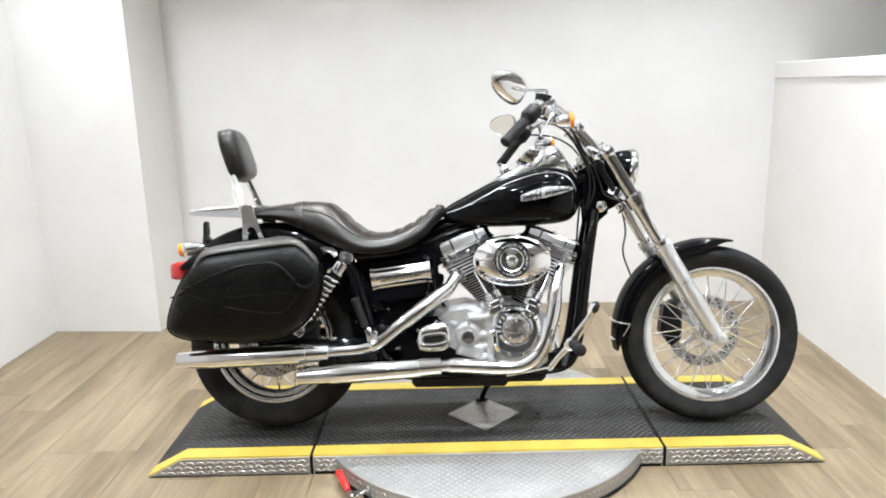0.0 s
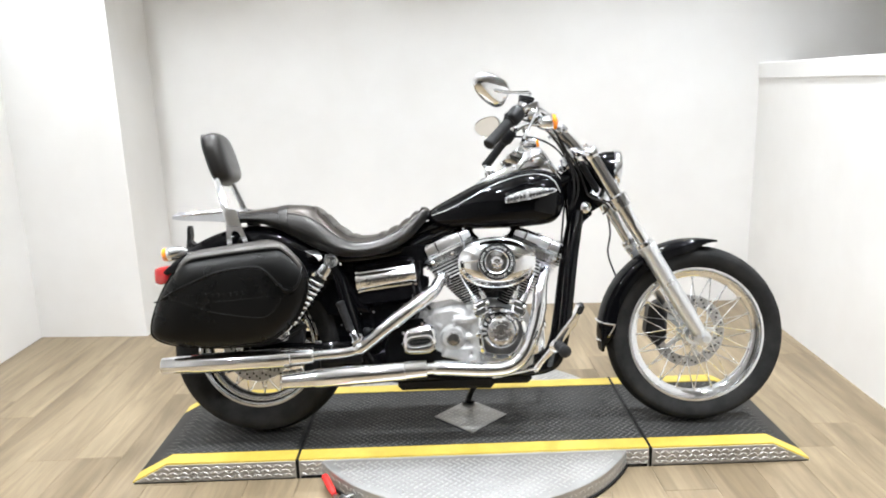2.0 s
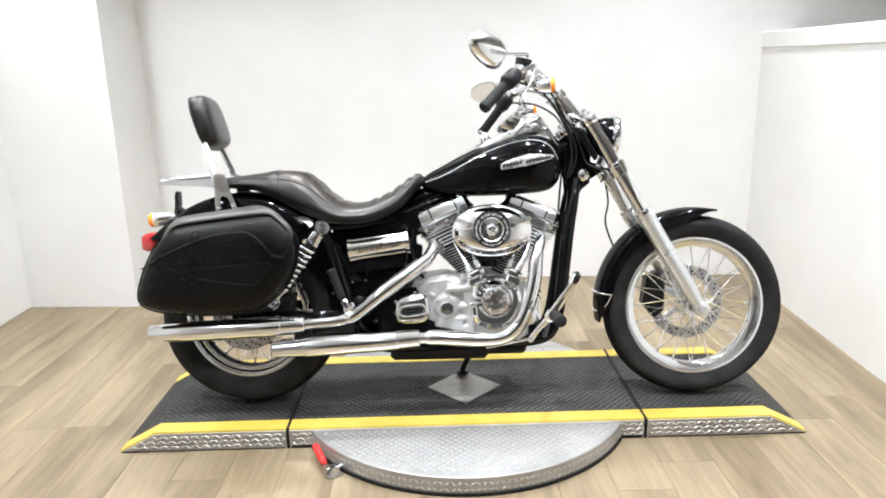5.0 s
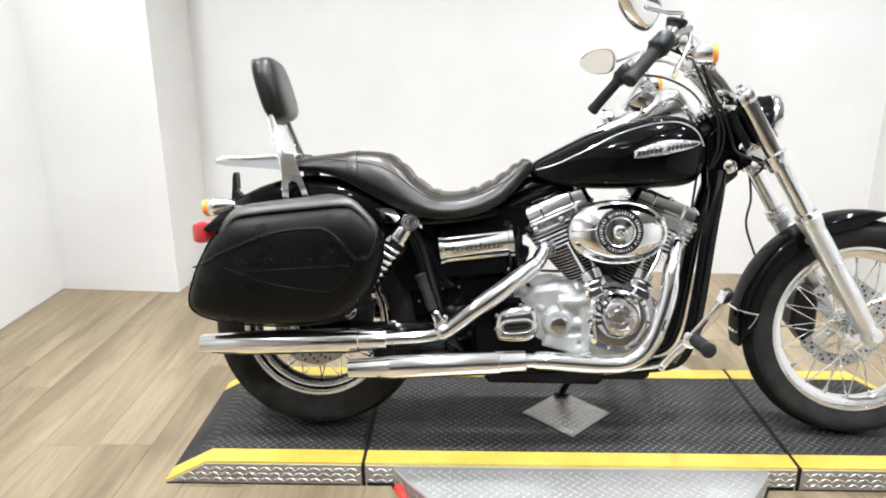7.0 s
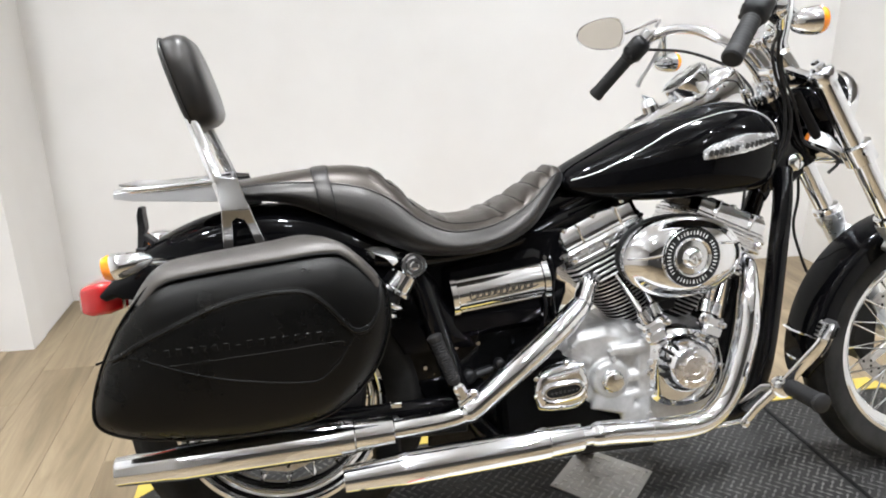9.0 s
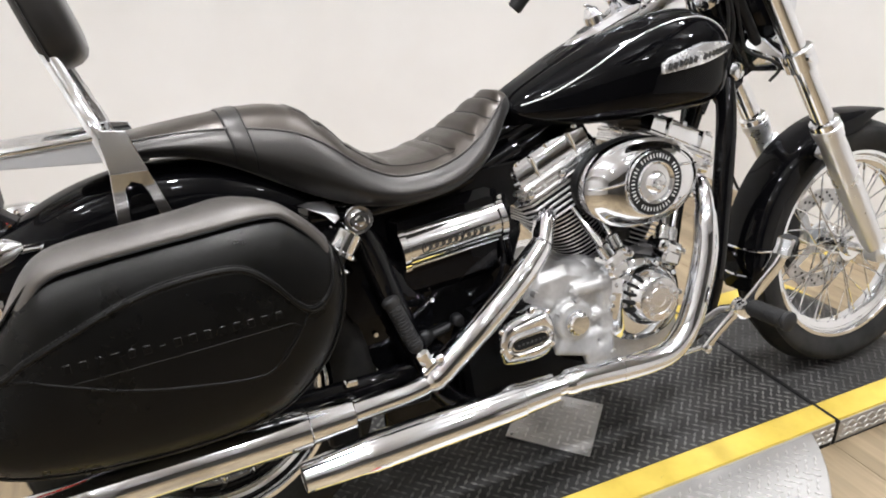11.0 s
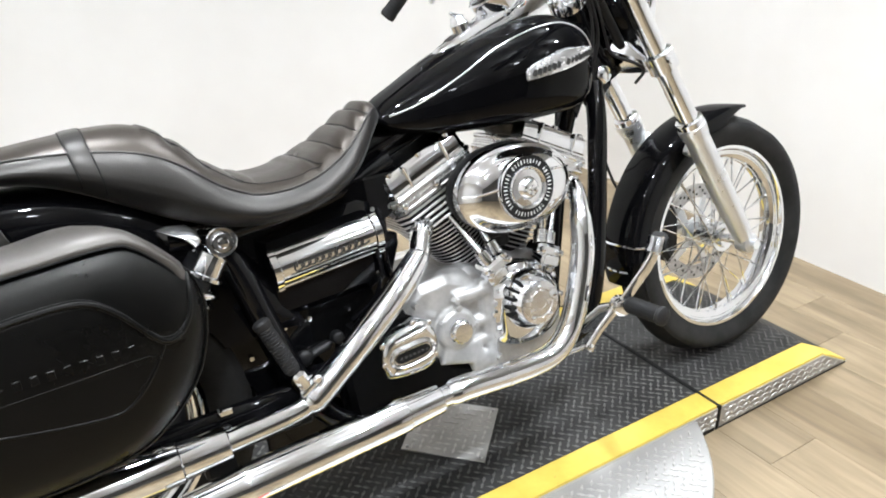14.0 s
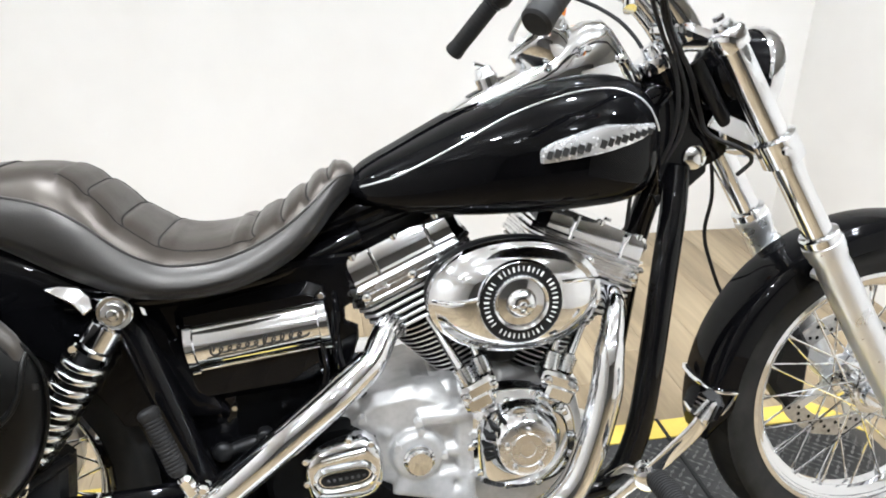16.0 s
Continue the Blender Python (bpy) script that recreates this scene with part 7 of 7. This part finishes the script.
def muffler(a, b, prof, label):
    a, b = Vector(a), Vector(b)
    d = (b - a).normalized()
    L = (b - a).length
    bm = bmesh.new()
    lathe(bm, [(f * L, r) for f, r in prof], a, d, 40)
    m = part("muffler", bm, CHROME, BIKE, label, 30)
    bm = bmesh.new()
    r = prof[-1][1]
    lathe(bm, [(L + 0.0015, r * 0.84), (L - 0.02, r * 0.82), (L - 0.021, 0.002)], a, d, 32)
    part("tailpipe_bore", bm, SEAM, m, "dark tailpipe opening")
    bm = bmesh.new()
    lathe(bm, [(L - 0.004, r * 1.0), (L + 0.0025, r * 0.98), (L + 0.003, r * 0.88), (L - 0.01, r * 0.84)], a, d, 40)
    part("end_lip", bm, CHROME, m)
    return m


PROF_F = [(0.0, 0.0275), (0.004, 0.0298), (0.03, 0.0303), (0.15, 0.0325), (0.155, 0.0348), (0.2, 0.0355), (0.76, 0.0352), (0.79, 0.0335), (0.8, 0.0325), (0.97, 0.028), (1.0, 0.0275)]
PROF_R = [(0.0, 0.0285), (0.004, 0.0305), (0.03, 0.0312), (0.15, 0.0335), (0.155, 0.0362), (0.2, 0.037), (0.78, 0.0355), (0.81, 0.034), (0.82, 0.033), (0.98, 0.0285), (1.0, 0.028)]
muffler((-0.185, -0.1965, 0.2628), (-0.69, -0.212, 0.236), PROF_F, "chrome stepped muffler")
muffler((-0.585, -0.18, 0.316), (-1.122, -0.195, 0.297), PROF_R, "chrome stepped muffler")
bm = bmesh.new()
box(bm, (-0.6, -0.15, 0.29), (0.06, 0.03, 0.09), 0.006)
box(bm, (-0.52, -0.13, 0.3), (0.2, 0.02, 0.05), 0.005)
part("muffler_bracket", bm, BLACK, BIKE)
bm = bmesh.new()
box(bm, (-0.575, -0.15, 0.359), (0.024, 0.016, 0.012), 0.002)
part("swingarm_tab", bm, CHROME, BIKE)
# oil pan and lower parts
bm = bmesh.new()
box(bm, (-0.12, 0, 0.185), (0.36, 0.15, 0.06), 0.015)
box(bm, (0.1, 0, 0.195), (0.2, 0.14, 0.05), 0.015)
part("oil_pan", bm, BLACK, BIKE, "black oil pan")
# primary case on the far side
bm = bmesh.new()
prim = spline([(0.16, 0.33, 0), (0.13, 0.42, 0), (0.0, 0.46, 0), (-0.22, 0.46, 0), (-0.36, 0.42, 0), (-0.39, 0.33, 0), (-0.33, 0.25, 0), (-0.15, 0.23, 0), (0.06, 0.23, 0), (0.14, 0.26, 0)], 4, closed=True)
prim = [(p.x, p.y) for p in prim]
loft(bm, [[(p[0], y, p[1]) for p in ring] for ring, y in ((prim, 0.09), (prim, 0.16), (inset(prim, 0.008), 0.175), (inset(prim, 0.02), 0.18))])
part("primary_case", bm, CHROME, BIKE, "chrome primary case")

# ---- foot controls ----


def peg(a, b, label, g=1.0):
    a, b = Vector(a), Vector(b)
    d = (b - a).normalized()
    L = (b - a).length
    bm = bmesh.new()
    prof = [(0.0, 0.012), (0.004, 0.016)]
    m = 15
    for k in range(m):
        s = 0.008 + k * (L - 0.02) / m
        w = (L - 0.02) / m
        prof += [(s, 0.0165), (s + w * 0.2, 0.0185), (s + w * 0.65, 0.0185), (s + w * 0.85, 0.0165)]
    prof += [(L - 0.008, 0.0205), (L, 0.0205), (L + 0.004, 0.015)]
    lathe(bm, [(s, r * g) for s, r in prof], a, d, 20)
    return part("foot_peg", bm, GRIP, BIKE, label)


for side in (-1, 1):
    peg((0.276, side * 0.235, 0.343), (0.284, side * 0.333, 0.338), "black rubber rider foot peg", 1.02)
    bm = bmesh.new()
    sweep(bm, [(0.26, side * 0.1, 0.25), (0.265, side * 0.17, 0.315), (0.275, side * 0.24, 0.343)], [0.016, 0.014, 0.012], 14)
    box(bm, (0.273, side * 0.225, 0.34), (0.036, 0.028, 0.032), 0.007)
    part("peg_bracket", bm, CHROME, BIKE, "chrome peg bracket")
    peg((-0.452, side * 0.18, 0.403), (-0.49, side * 0.164, 0.503), "black rubber passenger foot peg, folded up", 0.8)
    bm = bmesh.new()
    box(bm, (-0.44, side * 0.18, 0.382), (0.024, 0.022, 0.044), 0.006, (0, -24, 0))
    lathe(bm, [(-0.018, 0.008), (-0.016, 0.01), (0.016, 0.01), (0.018, 0.008)], (-0.432, side * 0.182, 0.368), (0.8, 0, 0.55), 14)
    lathe(bm, [(0, 0.008), (0.01, 0.009), (0.014, 0.005)], (-0.418, side * 0.19, 0.385), (0, side, 0), 12)
    sweep(bm, [(-0.41, side * 0.12, 0.345), (-0.42, side * 0.17, 0.37)], 0.012, 12)
    part("peg_clevis", bm, CHROME, BIKE, "chrome peg clevis")
bm = bmesh.new()
rings = []
arm = spline([(0.258, -0.212, 0.322), (0.275, -0.228, 0.35), (0.3, -0.244, 0.39), (0.328, -0.257, 0.432), (0.342, -0.262, 0.466)], 5)
for i, p in enumerate(arm):
    t = (arm[min(i + 1, len(arm) - 1)] - arm[max(i - 1, 0)]).normalized()
    n = Vector((t.z, 0, -t.x)).normalized()
    w = 0.0115 + 0.0035 * math.sin(math.pi * i / (len(arm) - 1))
    rings.append([p + n * w * math.cos(a) + Vector((0, 0.0055 * math.sin(a), 0)) for a in (2 * math.pi * k / 16 for k in range(16))])
loft(bm, rings)
lathe(bm, [(-0.02, 0.013), (-0.016, 0.0195), (-0.006, 0.0195), (-0.004, 0.016), (0.004, 0.016), (0.006, 0.0195), (0.014, 0.0195), (0.018, 0.013)], (0.268, -0.222, 0.338), (0.3, 0.9, 0.1), 20)
pedal = part("brake_pedal", bm, CHROME, BIKE, "chrome rear brake pedal")
bm = bmesh.new()
box(bm, (0.346, -0.262, 0.472), (0.024, 0.05, 0.044), 0.011, (0, 24, 0))
pad_ob = part("pedal_pad", bm, GRIP, pedal, "black rubber pedal pad")
bm = bmesh.new()
box(bm, (0.336, -0.262, 0.469), (0.01, 0.046, 0.042), 0.0045, (0, 24, 0))
part("pad_rim", bm, CHROME, pad_ob, "chrome pad backing")
bm = bmesh.new()
sweep(bm, [(0.2, -0.19, 0.248), (0.225, -0.2, 0.285), (0.262, -0.212, 0.327)], [0.011, 0.01, 0.012], 12, squash=0.6)
sweep(bm, [(0.2, -0.182, 0.25), (0.05, -0.13, 0.21)], 0.005, 10)
lathe(bm, [(-0.008, 0.006), (-0.006, 0.009), (0.006, 0.009), (0.008, 0.006)], (0.2, -0.193, 0.249), (0, 1, 0), 14)
part("pedal_linkage", bm, CHROME, BIKE)

# ---- side stand ----
bm = bmesh.new()
tip = BIKE.matrix_basis.inverted() @ Vector((-0.03, 0.235, DECK_H + 0.012))
sweep(bm, spline([(0.02, 0.1, 0.17), (0.0, 0.115, 0.14), tip + Vector((0.005, -0.03, 0.03)), tip], 5), [0.013] * 8 + [0.011] * 8, 12)
stand = part("side_stand", bm, BLACK, BIKE, "black side stand, folded out")
bm = bmesh.new()
ball(bm, tip, 0.02, (1.5, 1.0, 0.35), 12)
part("stand_foot", bm, BLACK, stand)
bm = bmesh.new()
sweep(bm, spline([(0.06, 0.11, 0.18), (0.01, 0.12, 0.14)], 3), 0.007, 8)
part("stand_spring", bm, STEEL, stand)

# ---- floor planks ----
PLANK_W, PLANK_L = 0.178, 1.21


def planks():
    bm = bmesh.new()
    w, l, b = PLANK_W - 0.0007, PLANK_L - 0.0007, 0.0008
    lower = [(-w / 2, -l / 2), (w / 2, -l / 2), (w / 2, l / 2), (-w / 2, l / 2)]
    loft(bm, [[(x, y, -0.01) for x, y in lower], [(x, y, -b) for x, y in lower], [(p[0], p[1], 0.0) for p in inset(lower, b)]])
    first = link("plank", bm, WOOD, 20)
    mesh = first.data
    bpy.data.objects.remove(first)
    rng = random.Random(4)
    x = -2.698
    while x < 1.9:
        y = -7.4 + rng.random() * PLANK_L
        while y < 2.3:
            shared("plank", mesh, FLOOR, Matrix.Translation((x, y, 0.0)) @ Matrix.Rotation(math.pi * rng.randrange(2), 4, "Z"))
            y += PLANK_L
        x += PLANK_W
    # the boards of the next bay, behind the partition, as one field
    bm = bmesh.new()
    while x < 4.15:
        y = -7.4 + rng.random() * PLANK_L
        while y < 2.3:
            loft(bm, [[(x + u, y + v, -0.01) for u, v in lower], [(x + u, y + v, -b) for u, v in lower], [(x + u, y + v, 0.0) for u, v in inset(lower, b)]])
            y += PLANK_L
        x += PLANK_W
    part("plank_field", bm, WOOD, FLOOR, smooth=20, kind="stuff")


planks()
